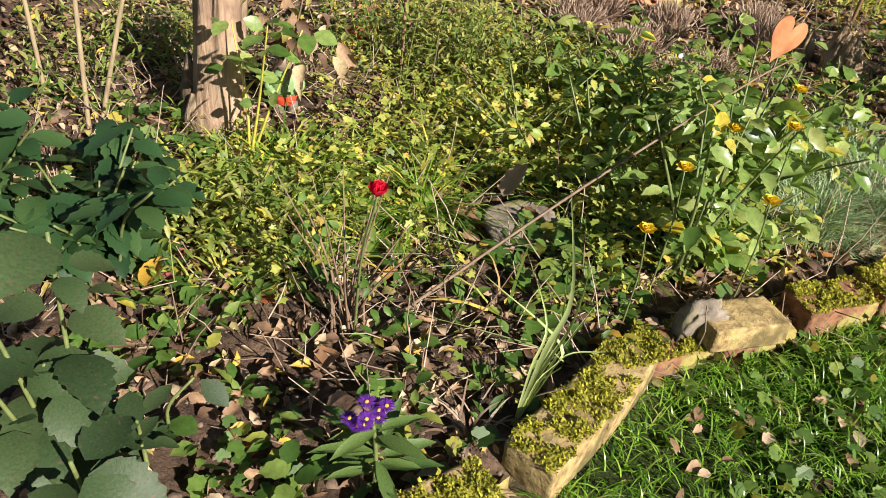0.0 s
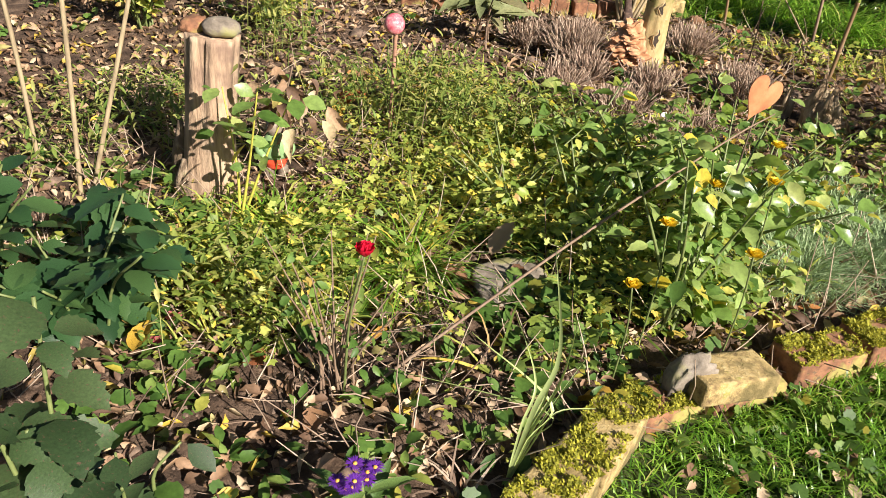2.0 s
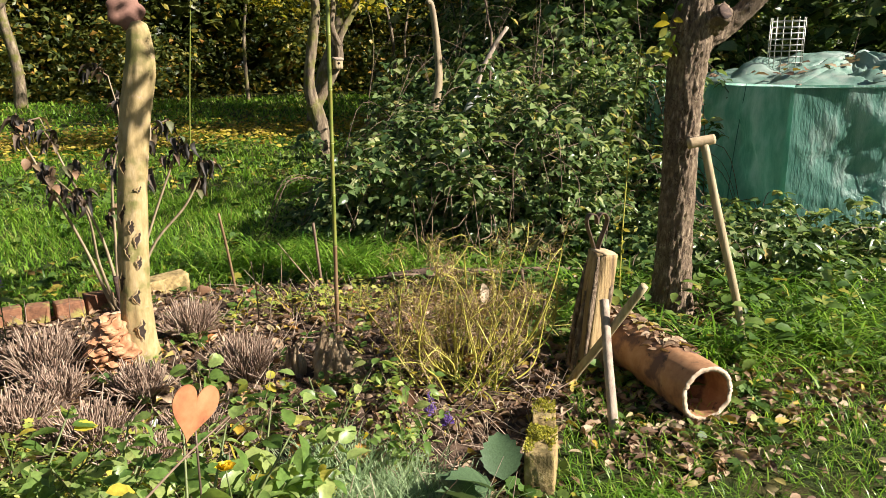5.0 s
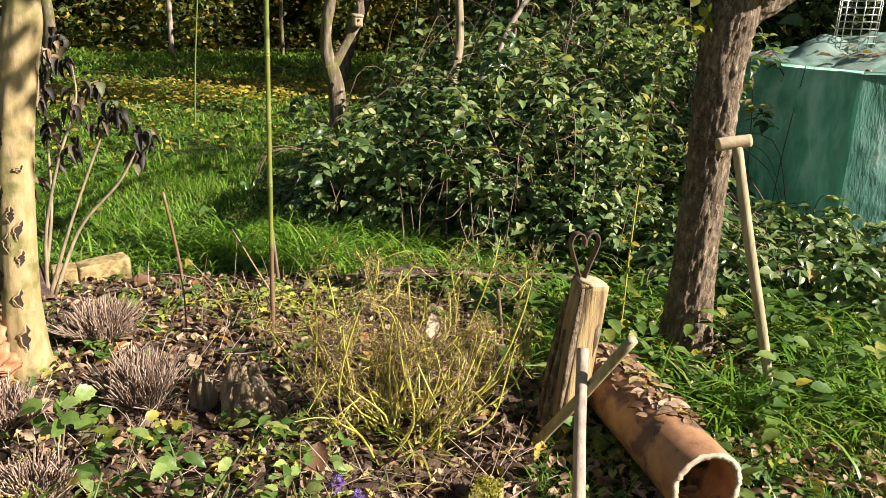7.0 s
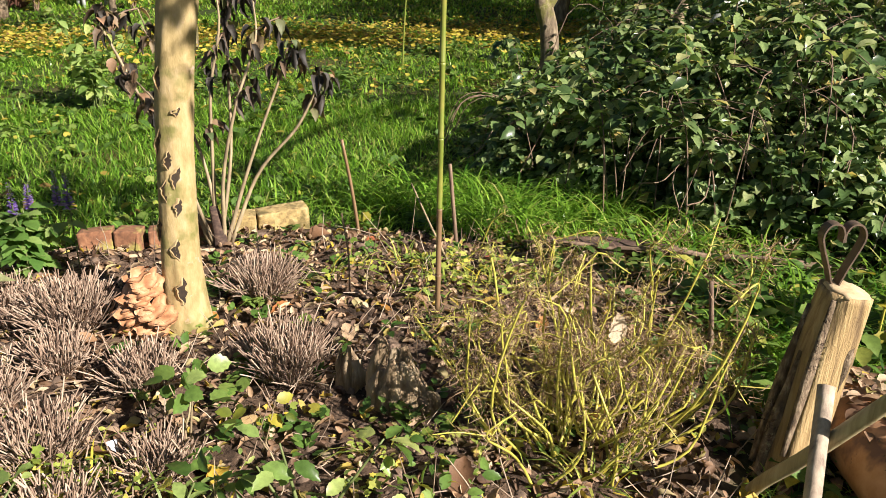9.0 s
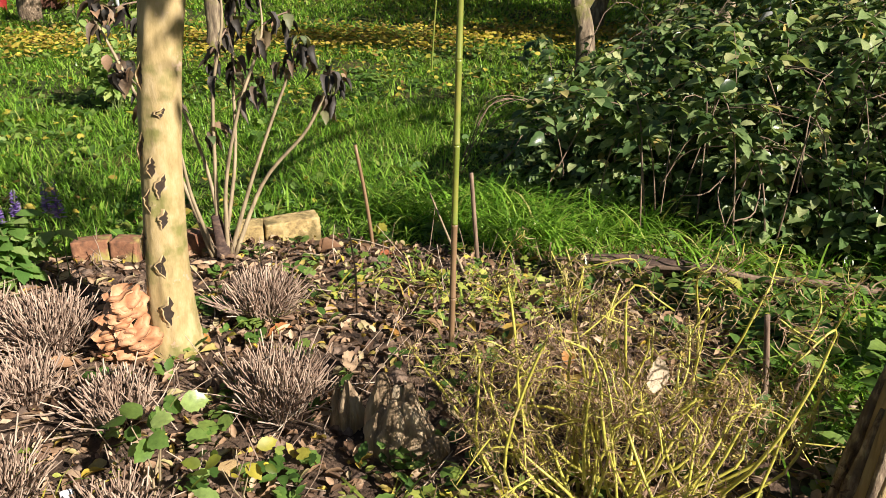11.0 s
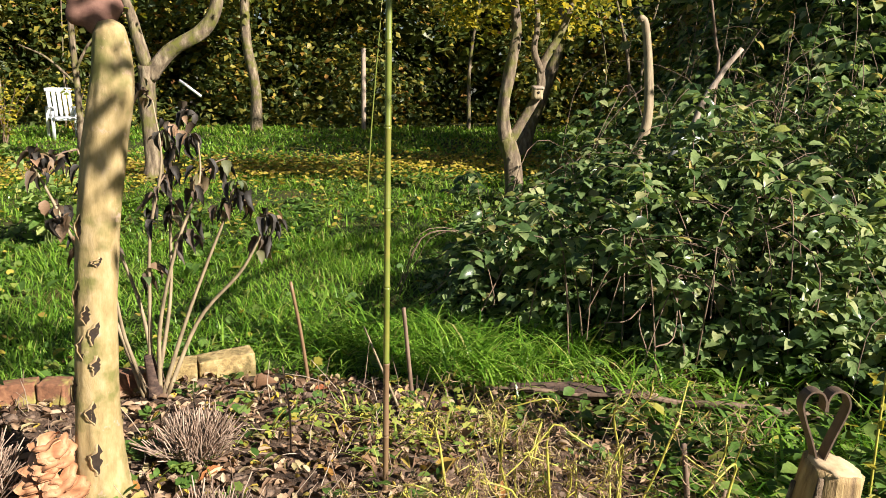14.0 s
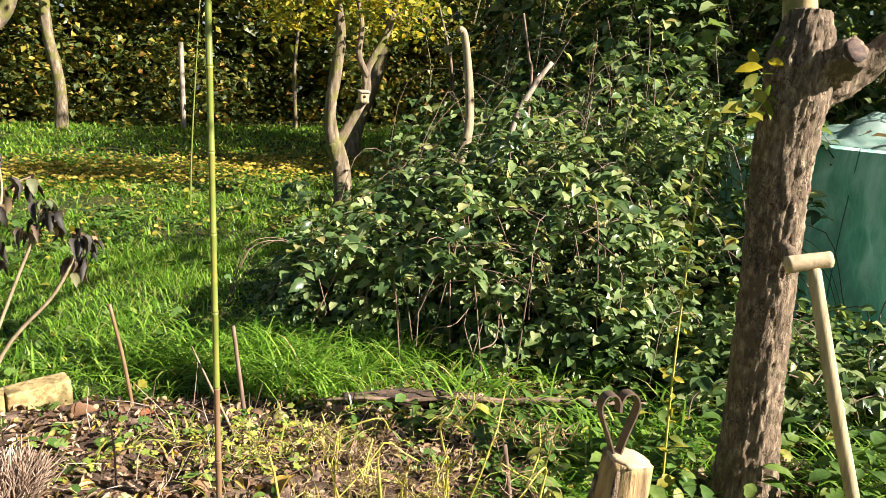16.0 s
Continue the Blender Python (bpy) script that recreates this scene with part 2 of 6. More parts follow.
def surface(name, colours, scale=20, stretch=(1, 1, 1), rough=0.8, relief=0.4, depth=0.006, stain=None, stain_scale=4, spots=None, metal=0.0, spread=None, cracks=0):
    """A solid material: a ramp over grain, larger stains, relief from the grain."""
    m, nt, bs = material(name)
    vec = coords(nt, stretch)
    grain = noise_of(nt, vec, scale, 8, 0.65)
    col = ramp(nt, colours, grain, spread or [0.3 + 0.4 * i / max(1, len(colours) - 1) for i in range(len(colours))])
    if stain:
        big = noise_of(nt, coords(nt), stain_scale, 4, 0.6)
        col = mix(nt, ramp(nt, [(0, 0, 0), (1, 1, 1)], big, [0.5, 0.62]), col, stain)
    if spots:
        s = noise_of(nt, coords(nt), stain_scale * 3.1, 6, 0.7)
        col = mix(nt, ramp(nt, [(0, 0, 0), (1, 1, 1)], s, [0.6, 0.68]), col, spots)
    if cracks:
        v = node(nt, "TexVoronoi", Scale=cracks)
        v.feature = "DISTANCE_TO_EDGE"
        warp = mix(nt, 0.12, coords(nt, (1, 1, 0.55)), noise_colour(nt, coords(nt), cracks * 1.4))
        nt.links.new(warp, v.inputs["Vector"])
        fray = mix(nt, 1.0, v.outputs["Distance"], ramp(nt, [(0, 0, 0), (0.085, 0.085, 0.085)], noise_of(nt, coords(nt), cracks * 5, 5, 0.7), [0.4, 0.65]), "ADD")
        line = ramp(nt, [(1, 1, 1), (0, 0, 0)], fray, [0.03, 0.075])
        patch = ramp(nt, [(0, 0, 0), (1, 1, 1)], noise_of(nt, coords(nt), 5, 3, 0.5), [0.48, 0.56])
        split = mix(nt, 1.0, line, patch, "MULTIPLY")
        col = mix(nt, split, col, (0.06, 0.032, 0.018))
        grain = mix(nt, 1.0, grain, split, "SUBTRACT")
    nt.links.new(col, bs.inputs["Base Color"])
    bs.inputs["Roughness"].default_value, bs.inputs["Metallic"].default_value = rough, metal
    bump(nt, bs, grain, relief, depth)
    return m


def foliage(name, colours, rough=0.5, through=0.35, scale=60, spread=None, single=False, edge=None):
    """Leaves: each its own colour out of the ramp, mottled, letting some light through."""
    m, nt, bs = material(name)
    if single:
        rnd = nt.nodes.new("ShaderNodeObjectInfo").outputs["Random"]
    else:
        rnd = nt.nodes.new("ShaderNodeNewGeometry").outputs["Random Per Island"]
    col = ramp(nt, colours, rnd, spread)
    n = noise_of(nt, coords(nt), scale, 4, 0.6)
    col = mix(nt, 0.55, col, ramp(nt, [(0.45, 0.45, 0.42), (1.3, 1.3, 1.25)], n, [0.3, 0.72]), "MULTIPLY")
    if edge:
        n2 = noise_of(nt, coords(nt), scale * 0.6, 6, 0.7)
        col = mix(nt, ramp(nt, [(0, 0, 0), (1, 1, 1)], n2, [0.58, 0.66]), col, edge)
    nt.links.new(col, bs.inputs["Base Color"])
    bs.inputs["Roughness"].default_value = rough
    bs.inputs["Specular IOR Level"].default_value = 0.4
    bump(nt, bs, n, 0.25, 0.003)
    t = nt.nodes.new("ShaderNodeBsdfTranslucent")
    nt.links.new(mix(nt, 1.0, col, (1.25, 1.18, 0.7), "MULTIPLY"), t.inputs[0])
    s = nt.nodes.new("ShaderNodeMixShader")
    s.inputs[0].default_value = through
    nt.links.new(bs.outputs[0], s.inputs[1])
    nt.links.new(t.outputs[0], s.inputs[2])
    nt.links.new(s.outputs[0], nt.nodes["Material Output"].inputs["Surface"])
    return m


def ground_material():
    m, nt, bs = material("soil_and_turf")
    vec = coords(nt)
    a = noise_of(nt, vec, 9, 8, 0.7)
    b = noise_of(nt, vec, 70, 6, 0.7)
    soil = ramp(nt, [(0.018, 0.012, 0.009), (0.1, 0.067, 0.046), (0.27, 0.19, 0.13)], a, [0.32, 0.52, 0.74])
    soil = mix(nt, 0.6, soil, ramp(nt, [(0.4, 0.38, 0.36), (1.5, 1.45, 1.4)], b, [0.3, 0.7]), "MULTIPLY")
    turf = ramp(nt, [(0.014, 0.018, 0.006), (0.03, 0.045, 0.01), (0.06, 0.08, 0.018)], a, [0.3, 0.5, 0.7])
    leafy = noise_of(nt, vec, 1.1, 5, 0.6)
    turf = mix(nt, ramp(nt, [(0, 0, 0), (1, 1, 1)], leafy, [0.52, 0.64]), turf, (0.085, 0.065, 0.022))
    at = nt.nodes.new("ShaderNodeAttribute")
    at.attribute_name = "bed"
    nt.links.new(mix(nt, at.outputs["Fac"], turf, soil), bs.inputs["Base Color"])
    bs.inputs["Roughness"].default_value = 0.95
    bs.inputs["Specular IOR Level"].default_value = 0.2
    bump(nt, bs, b, 0.9, 0.012)
    return m


SOIL = ground_material()
GRASS = foliage("grass_blades", [(0.05, 0.14, 0.015), (0.17, 0.35, 0.035), (0.34, 0.54, 0.08), (0.5, 0.47, 0.18)], 0.3, 0.5, 15, [0, 0.45, 0.9, 1])
WEED = foliage("weed_leaves", [(0.05, 0.11, 0.02), (0.1, 0.19, 0.035), (0.19, 0.27, 0.06), (0.4, 0.34, 0.05)], 0.5, 0.35, 60, [0, 0.5, 0.9, 1])
WEEDY = foliage("sunlit_yellow_green_leaves", [(0.1, 0.17, 0.03), (0.3, 0.38, 0.07), (0.5, 0.52, 0.13), (0.68, 0.55, 0.08), (0.42, 0.27, 0.12)], 0.45, 0.4, 60, [0, 0.4, 0.8, 0.94, 1])
LITTER = foliage("fallen_leaves", [(0.08, 0.045, 0.028), (0.2, 0.12, 0.07), (0.34, 0.22, 0.13), (0.5, 0.38, 0.26), (0.28, 0.25, 0.09), (0.5, 0.34, 0.04)], 0.7, 0.15, 80, [0, 0.3, 0.55, 0.78, 0.9, 1])
LITTER_ONE = foliage("large_fallen_leaves", [(0.14, 0.07, 0.035), (0.3, 0.17, 0.09), (0.42, 0.3, 0.19), (0.5, 0.33, 0.04), (0.32, 0.1, 0.05)], 0.65, 0.15, 60, single=True, edge=(0.1, 0.05, 0.02))
DARK_LEAF = foliage("dark_green_leaves", [(0.018, 0.05, 0.018), (0.03, 0.075, 0.025), (0.05, 0.1, 0.03)], 0.42, 0.2, 40, single=True)
NEAR_LEAF = foliage("mildewed_leaves", [(0.025, 0.05, 0.018), (0.04, 0.075, 0.025), (0.06, 0.095, 0.035)], 0.55, 0.2, 22, single=True, edge=(0.1, 0.06, 0.04))
SHRUB_LEAF = foliage("shrub_leaves", [(0.07, 0.14, 0.03), (0.18, 0.3, 0.07), (0.33, 0.45, 0.14), (0.46, 0.52, 0.18), (0.65, 0.5, 0.04)], 0.33, 0.5, 60, [0, 0.3, 0.7, 0.95, 1])
BRAMBLE = foliage("bramble_leaves", [(0.035, 0.07, 0.026), (0.105, 0.18, 0.06), (0.26, 0.35, 0.14), (0.42, 0.46, 0.22), (0.52, 0.38, 0.12)], 0.26, 0.42, 60, [0, 0.4, 0.78, 0.96, 1])
HEDGE = foliage("hedge_leaves", [(0.03, 0.05, 0.015), (0.09, 0.13, 0.035), (0.2, 0.22, 0.055), (0.44, 0.36, 0.06), (0.36, 0.17, 0.05)], 0.42, 0.4, 12, [0, 0.4, 0.72, 0.92, 1])
YELLOW_LEAF = foliage("autumn_crown_leaves", [(0.08, 0.13, 0.02), (0.22, 0.26, 0.04), (0.48, 0.43, 0.06), (0.66, 0.52, 0.05)], 0.45, 0.5, 30)
BLACK_LEAF_ONE = foliage("withered_dark_single_leaves", [(0.02, 0.018, 0.015), (0.05, 0.042, 0.032), (0.12, 0.08, 0.05)], 0.6, 0.12, 40, [0, 0.6, 1], single=True)
DULL_LEAF = foliage("dull_autumn_leaves", [(0.1, 0.15, 0.06), (0.28, 0.2, 0.12), (0.4, 0.24, 0.15)], 0.5, 0.3, 40, single=True)
BLUE_GREY = foliage("blue_grey_blades", [(0.12, 0.21, 0.09), (0.25, 0.36, 0.17), (0.44, 0.54, 0.32)], 0.55, 0.25, 30)
STRAP = foliage("striped_strap_leaves", [(0.22, 0.36, 0.07), (0.4, 0.5, 0.18), (0.6, 0.66, 0.38)], 0.4, 0.3, 14)
DRY = foliage("dry_stems", [(0.18, 0.12, 0.085), (0.36, 0.27, 0.2), (0.55, 0.45, 0.35)], 0.8, 0.15, 30)
DRY_GOLD = foliage("withered_gold_leaves", [(0.16, 0.095, 0.06), (0.32, 0.21, 0.13), (0.44, 0.32, 0.2), (0.42, 0.4, 0.08)], 0.75, 0.3, 30)
GOLD_STEM = surface("yellow_green_stems", [(0.26, 0.24, 0.035), (0.54, 0.5, 0.09)], 30, rough=0.45, relief=0.2)
GREEN_STEM = surface("green_stems", [(0.07, 0.1, 0.03), (0.16, 0.19, 0.06)], 40, rough=0.55, relief=0.2)
BROWN_STEM = surface("brown_woody_stems", [(0.1, 0.06, 0.04), (0.24, 0.17, 0.11)], 60, (1, 1, 0.2), rough=0.75)
PALE_STEM = surface("pale_stems", [(0.16, 0.12, 0.07), (0.4, 0.32, 0.19)], 40, (1, 1, 0.2), rough=0.65)
BARK_A = surface("smooth_yellow_bark", [(0.24, 0.18, 0.07), (0.36, 0.27, 0.12), (0.45, 0.35, 0.19)], 26, (1, 1, 0.4), rough=0.8, relief=0.7, depth=0.006, stain=(0.17, 0.16, 0.045), stain_scale=6, spots=(0.44, 0.31, 0.22))
FLAKE = surface("curled_bark_edge", [(0.3, 0.2, 0.09), (0.5, 0.38, 0.2)], 30, rough=0.85, relief=0.5)
HEATHER = foliage("dry_heather_sprigs", [(0.16, 0.105, 0.076), (0.32, 0.222, 0.165), (0.45, 0.335, 0.255), (0.56, 0.44, 0.345)], 0.8, 0.15, 30)
BARK_B = surface("rough_dark_bark", [(0.02, 0.014, 0.009), (0.17, 0.12, 0.075), (0.42, 0.33, 0.22)], 55, (1, 1, 0.35), rough=0.92, relief=0.9, depth=0.012, stain=(0.12, 0.085, 0.05), stain_scale=9, spots=(0.3, 0.27, 0.15), cracks=22)
DARK_BARK = surface("wet_dark_bark", [(0.015, 0.01, 0.008), (0.06, 0.035, 0.025), (0.14, 0.09, 0.06)], 40, (0.4, 1, 1), rough=0.85, relief=0.8)
BARK_FAR = surface("mossy_bark", [(0.04, 0.03, 0.02), (0.16, 0.12, 0.075), (0.34, 0.28, 0.18)], 16, (1, 1, 0.3), rough=0.9, relief=0.8, depth=0.02, stain=(0.12, 0.12, 0.02), stain_scale=3)
# the darker blotches paint in both cracks and shadow on the stump
BARE_WOOD = surface("weathered_bare_wood", [(0.09, 0.055, 0.035), (0.36, 0.25, 0.16), (0.5, 0.38, 0.26)], 30, (1, 1, 0.09), rough=0.85, relief=0.9, depth=0.012, stain=(0.2, 0.13, 0.09), stain_scale=5)
LOG_WOOD = surface("split_yellow_wood", [(0.1, 0.06, 0.03), (0.36, 0.25, 0.11), (0.52, 0.4, 0.21)], 34, (1, 1, 0.07), rough=0.8, relief=0.9, depth=0.012, stain=(0.16, 0.1, 0.055), stain_scale=3)
CUT_WOOD = surface("sawn_wood", [(0.36, 0.26, 0.14), (0.58, 0.45, 0.28)], 30, rough=0.85, relief=0.6)
STICK_WOOD = surface("peeled_grey_wood", [(0.16, 0.12, 0.09), (0.34, 0.27, 0.2), (0.44, 0.37, 0.28)], 40, (1, 1, 0.15), rough=0.8, relief=0.5)
HANDLE_WOOD = surface("old_handle_wood", [(0.2, 0.15, 0.07), (0.36, 0.29, 0.16), (0.44, 0.37, 0.22)], 40, (1, 1, 0.06), rough=0.7, relief=0.4)
BAMBOO = surface("green_bamboo", [(0.11, 0.15, 0.02), (0.2, 0.23, 0.045)], 12, (1, 1, 0.2), rough=0.35, relief=0.1, stain=(0.24, 0.22, 0.05), stain_scale=4)
BAMBOO_DRY = surface("brown_bamboo_foot", [(0.13, 0.075, 0.035), (0.26, 0.17, 0.09)], 14, (1, 1, 0.2), rough=0.5, relief=0.2)
CLAY = surface("weathered_clay_pipe", [(0.2, 0.095, 0.045), (0.36, 0.19, 0.09), (0.45, 0.27, 0.15)], 9, rough=0.7, relief=0.4, depth=0.004, stain=(0.12, 0.065, 0.05), stain_scale=7, spots=(0.05, 0.032, 0.025))
CLAY_LIP = surface("chipped_pale_clay", [(0.4, 0.29, 0.18), (0.6, 0.5, 0.38)], 30, rough=0.9, relief=0.8)
BRICK = surface("mossy_brick", [(0.08, 0.04, 0.022), (0.2, 0.09, 0.045), (0.3, 0.15, 0.075)], 30, rough=0.9, relief=0.8, depth=0.006, stain=(0.28, 0.25, 0.07), stain_scale=9, spots=(0.1, 0.07, 0.04))
BRICK_PALE = surface("yellowed_brick", [(0.12, 0.075, 0.035), (0.34, 0.25, 0.1), (0.46, 0.36, 0.18)], 30, rough=0.92, relief=1.0, depth=0.01, stain=(0.13, 0.1, 0.035), stain_scale=9, spots=(0.26, 0.25, 0.05))
STONE = surface("lichen_stone", [(0.06, 0.048, 0.035), (0.18, 0.15, 0.115), (0.33, 0.29, 0.24)], 16, rough=0.9, relief=0.8, depth=0.01, stain=(0.2, 0.19, 0.07), stain_scale=8)
MOSS = foliage("moss_tufts", [(0.14, 0.15, 0.015), (0.32, 0.32, 0.03), (0.5, 0.46, 0.05)], 0.8, 0.3, 60)
RUST = surface("rusted_sheet_iron", [(0.2, 0.065, 0.03), (0.36, 0.14, 0.055), (0.45, 0.2, 0.09)], 14, rough=0.75, relief=0.25, depth=0.003)
STEEL = surface("dark_rusty_band_iron", [(0.09, 0.065, 0.05), (0.2, 0.14, 0.1)], 30, rough=0.55, relief=0.4, metal=0.5)
FUNGUS = surface("orange_bracket_fungus", [(0.3, 0.13, 0.06), (0.45, 0.22, 0.105), (0.55, 0.33, 0.19)], 14, rough=0.65, relief=0.3, spots=(0.3, 0.14, 0.07), stain_scale=10)
ROTTEN = surface("rotten_wood", [(0.06, 0.038, 0.022), (0.32, 0.23, 0.135), (0.52, 0.42, 0.28)], 26, (1, 1, 0.12), rough=0.95, relief=1.0, depth=0.02)


# ---- the ground, one sheet ----
def stretch_axis(lo, hi, step, far):
    inner = np.arange(lo, hi, step)
    grow = []
    a = step
    pos = 0.0
    while pos < far:
        a *= 1.22
        pos += a
        grow.append(pos)
    grow = np.array(grow)
    return np.concatenate([(lo - grow)[::-1], inner, inner[-1] + grow])


gx, gy = stretch_axis(-2.2, 4.6, 0.03, 500), stretch_axis(0.3, 6.2, 0.03, 500)
mx, my = np.meshgrid(gx, gy)
g = Geo()
idx = np.arange(mx.size).reshape(mx.shape)
g.add(np.stack([mx, my, ground_z(mx, my)], -1).reshape(-1, 3), np.stack([idx[:-1, :-1], idx[:-1, 1:], idx[1:, 1:], idx[1:, :-1]], -1).reshape(-1, 4))
turf = piece("ground", g, SOIL)
tagged(turf, "dark crumbly garden soil and autumn lawn turf", "ground", kind="structure")
attr = turf.data.attributes.new("bed", "FLOAT", "POINT")
attr.data.foreach_set("value", bed_mask(mx, my).ravel().astype(np.float32))


def on_ground(x, y, lift=0.0):
    return np.stack([x, y, ground_z(x, y) + lift], -1)


def stuff(name, geo, mat, label, category):
    ob = piece(name, geo, mat)
    return tagged(ob, label, category, kind="stuff")


def random_points(n, x0, x1, y0, y1, where=None):
    x, y = rng.uniform(x0, x1, n), rng.uniform(y0, y1, n)
    if where is not None:
        k = where(x, y)
        x, y = x[k], y[k]
    return x, y


# ---- lawn ----
def lawn(n, x0, x1, y0, y1, size, width, where=None, bend=0.6, rows=(0, 0.55)):
    g = Geo()
    x, y = random_points(n, x0, x1, y0, y1, lambda x, y: (bed_mask(x, y) < 0.25) & (vnoise(x * 1.7, y * 1.7, 3) + rng.uniform(-0.9, 0.9, len(x)) > -0.5) & (where(x, y) if where else True))
    k = len(x)
    az = rng.uniform(0, 6.283, k)
    el = rng.uniform(0.7, 1.5, k)
    d = heading(az, el)
    nrm = heading(az, el - 1.57)
    length = size * rng.uniform(0.5, 1.4, k) * (1 + 0.5 * vnoise(x * 2.3, y * 2.3, 8))
    s = np.stack([np.full(k, width) * rng.uniform(0.6, 1.4, k), length, length], -1)
    half = k // 2
    p = on_ground(x, y, -0.005)
    scatter(g, blade(1.0, bend, rows), p[:half], d[:half], -nrm[:half], s[:half])
    scatter(g, blade(1.0, bend * 1.8, rows), p[half:], d[half:], -nrm[half:], s[half:])
    return g


def front(x, y):
    return (y < 2.9 + 0.6 * (x - 2.5)) & (x > 0.3)


stuff("lawn_grass", lawn(66000, -3.5, 6.0, 4.9, 8.6, 0.13, 0.009), GRASS, "green lawn grass behind the flower bed", "grass")
stuff("lawn_grass", lawn(70000, -7, 10, 8.4, 14, 0.12, 0.013), GRASS, "green lawn grass under the fruit trees", "grass")
stuff("lawn_grass", lawn(44000, -12, 14, 13.8, 22, 0.14, 0.03), GRASS, "short lawn grass before the hedge", "grass")
stuff("lawn_grass", lawn(34000, 0.5, 4.6, 0.6, 3.2, 0.085, 0.0045, front, rows=(0, 0.35, 0.7)), GRASS, "bright grass beside the brick edging", "grass")
stuff("lawn_grass", lawn(26000, 0.55, 2.7, 0.85, 2.3, 0.075, 0.0042, front, 0.8, (0, 0.35, 0.7)), GRASS, "dense short grass at the foot of the edging", "grass")
stuff("wild_grass", lawn(13000, 3.0, 6.0, 2.3, 5.0, 0.17, 0.006, lambda x, y: fbm(x * 1.3, y * 1.3, 57, 3) + 0.25 * (x - 4.2) > -0.1, 1.0, (0, 0.35, 0.7)), GRASS, "rank grass round the foot of the old tree", "grass")
# tall tufts along the back edge of the bed and on the wild side
g = Geo()
for cx, cy, n in [(2.2, 5.75, 460), (2.55, 5.6, 460), (2.85, 5.35, 460), (2.45, 5.95, 400), (2.75, 5.8, 300), (1.9, 5.9, 120), (3.15, 5.5, 120), (4.6, 3.5, 240), (4.3, 2.9, 220), (4.9, 3.0, 260), (3.7, 3.1, 120), (5.2, 3.6, 260), (4.7, 2.5, 200), (5.4, 3.0, 200),
                  (3.3, 5.6, 100), (3.8, 5.4, 80), (4.3, 5.0, 70), (3.6, 4.1, 160), (3.4, 3.75, 120), (4.2, 4.2, 160), (3.5, 4.9, 140), (4.9, 4.1, 200)]:
    x, y = cx + rng.normal(0, 0.16, n), cy + rng.normal(0, 0.14, n)
    az = rng.uniform(0, 6.283, n)
    el = rng.uniform(0.75, 1.45, n)
    ln = rng.uniform(0.16, 0.42, n)
    scatter(g, blade(1.0, 1.1, (0, 0.25, 0.5, 0.75)), on_ground(x, y, -0.01), heading(az, el), -heading(az, el - 1.57), np.stack([rng.uniform(0.007, 0.014, n), ln, ln], -1))
stuff("tall_grass", g, GRASS, "long arching grass at the wild edge of the bed", "grass")
# fallen leaves on lawn
g = Geo()
x, y = random_points(9000, -9, 12, 5.6, 22, lambda x, y: (bed_mask(x, y) < 0.3) & (fbm(x * 0.35, y * 0.5, 21) + rng.uniform(-0.6, 0.6, len(x)) > 0.15))
loose(g, ovate(0.75, 0.2, 0.08), on_ground(x, y, 0.05), 0.075, (-0.2, 0.4), 0.35)
x, y = random_points(12000, -4, 8, 11, 15.5, lambda x, y: np.exp(-((y - 13 - 0.1 * x) / 1.2) ** 2) > rng.uniform(0, 1, len(x)))
loose(g, plain(0.75, 0.2, 0.08), on_ground(x, y, 0.1), 0.075, (-0.2, 0.4), 0.5)
stuff("fallen_leaves_on_lawn", g, foliage("yellow_fallen_leaves", [(0.24, 0.15, 0.05), (0.46, 0.36, 0.06), (0.62, 0.52, 0.08)], 0.6, 0.4, 40), "yellow and brown fallen leaves on the lawn", "leaves")

# ---- litter and weeds on the bed ----
g = Geo()
x, y = random_points(17000, -2.2, 3.3, 0.7, 5.5, lambda x, y: bed_mask(x, y) > 0.4)
h = len(x) // 3
loose(g, plain(0.32, 0.5, 0.12), on_ground(x[:h], y[:h], 0.008), 0.06, (-0.15, 0.5), 0.7)
loose(g, plain(0.6, -0.5, 0.3), on_ground(x[h:2 * h], y[h:2 * h], 0.008), 0.035, (-0.1, 0.6), 0.8)
loose(g, serrate(0.55, 0.6, 0.25, 3), on_ground(x[2 * h:], y[2 * h:], 0.01), 0.05, (-0.1, 0.7), 0.8)
x, y = random_points(2600, 0.8, 5.6, 1.0, 5.2, lambda x, y: (bed_mask(x, y) < 0.4) & (y < 5.2))
loose(g, ovate(0.6, 0.3, 0.1), on_ground(x, y, 0.02), 0.045, (-0.1, 0.4), 0.5)
x, y = random_points(5200, 2.6, 5.0, 2.2, 5.4, lambda x, y: (bed_mask(x, y) < 0.45) & (rng.uniform(3.0, 5.2, len(x)) > x))
loose(g, plain(0.5, 0.5, 0.15), on_ground(x, y, 0.02), 0.06, (-0.15, 0.5), 0.7)
stuff("fallen_leaves", g, LITTER, "dry brown and tan fallen leaves on the soil", "leaves")
# crumbs of soil
g = Geo()
bm = bmesh.new()
bmesh.ops.create_icosphere(bm, subdivisions=1, radius=0.5)
cv, cf = np.array([v.co[:] for v in bm.verts]), np.array([[v.index for v in f.verts] for f in bm.faces])
bm.free()
cv = cv * (1 + 0.35 * np.sin(cv[:, :1] * 17 + cv[:, 1:2] * 11 + cv[:, 2:] * 7))
x, y = random_points(12000, -1.2, 3.2, 0.9, 5.3, lambda x, y: bed_mask(x, y) > 0.6)
s = rng.lognormal(-4.2, 0.55, len(x)) * np.where(rng.uniform(0, 1, len(x)) < 0.12, 2.2, 1.0)
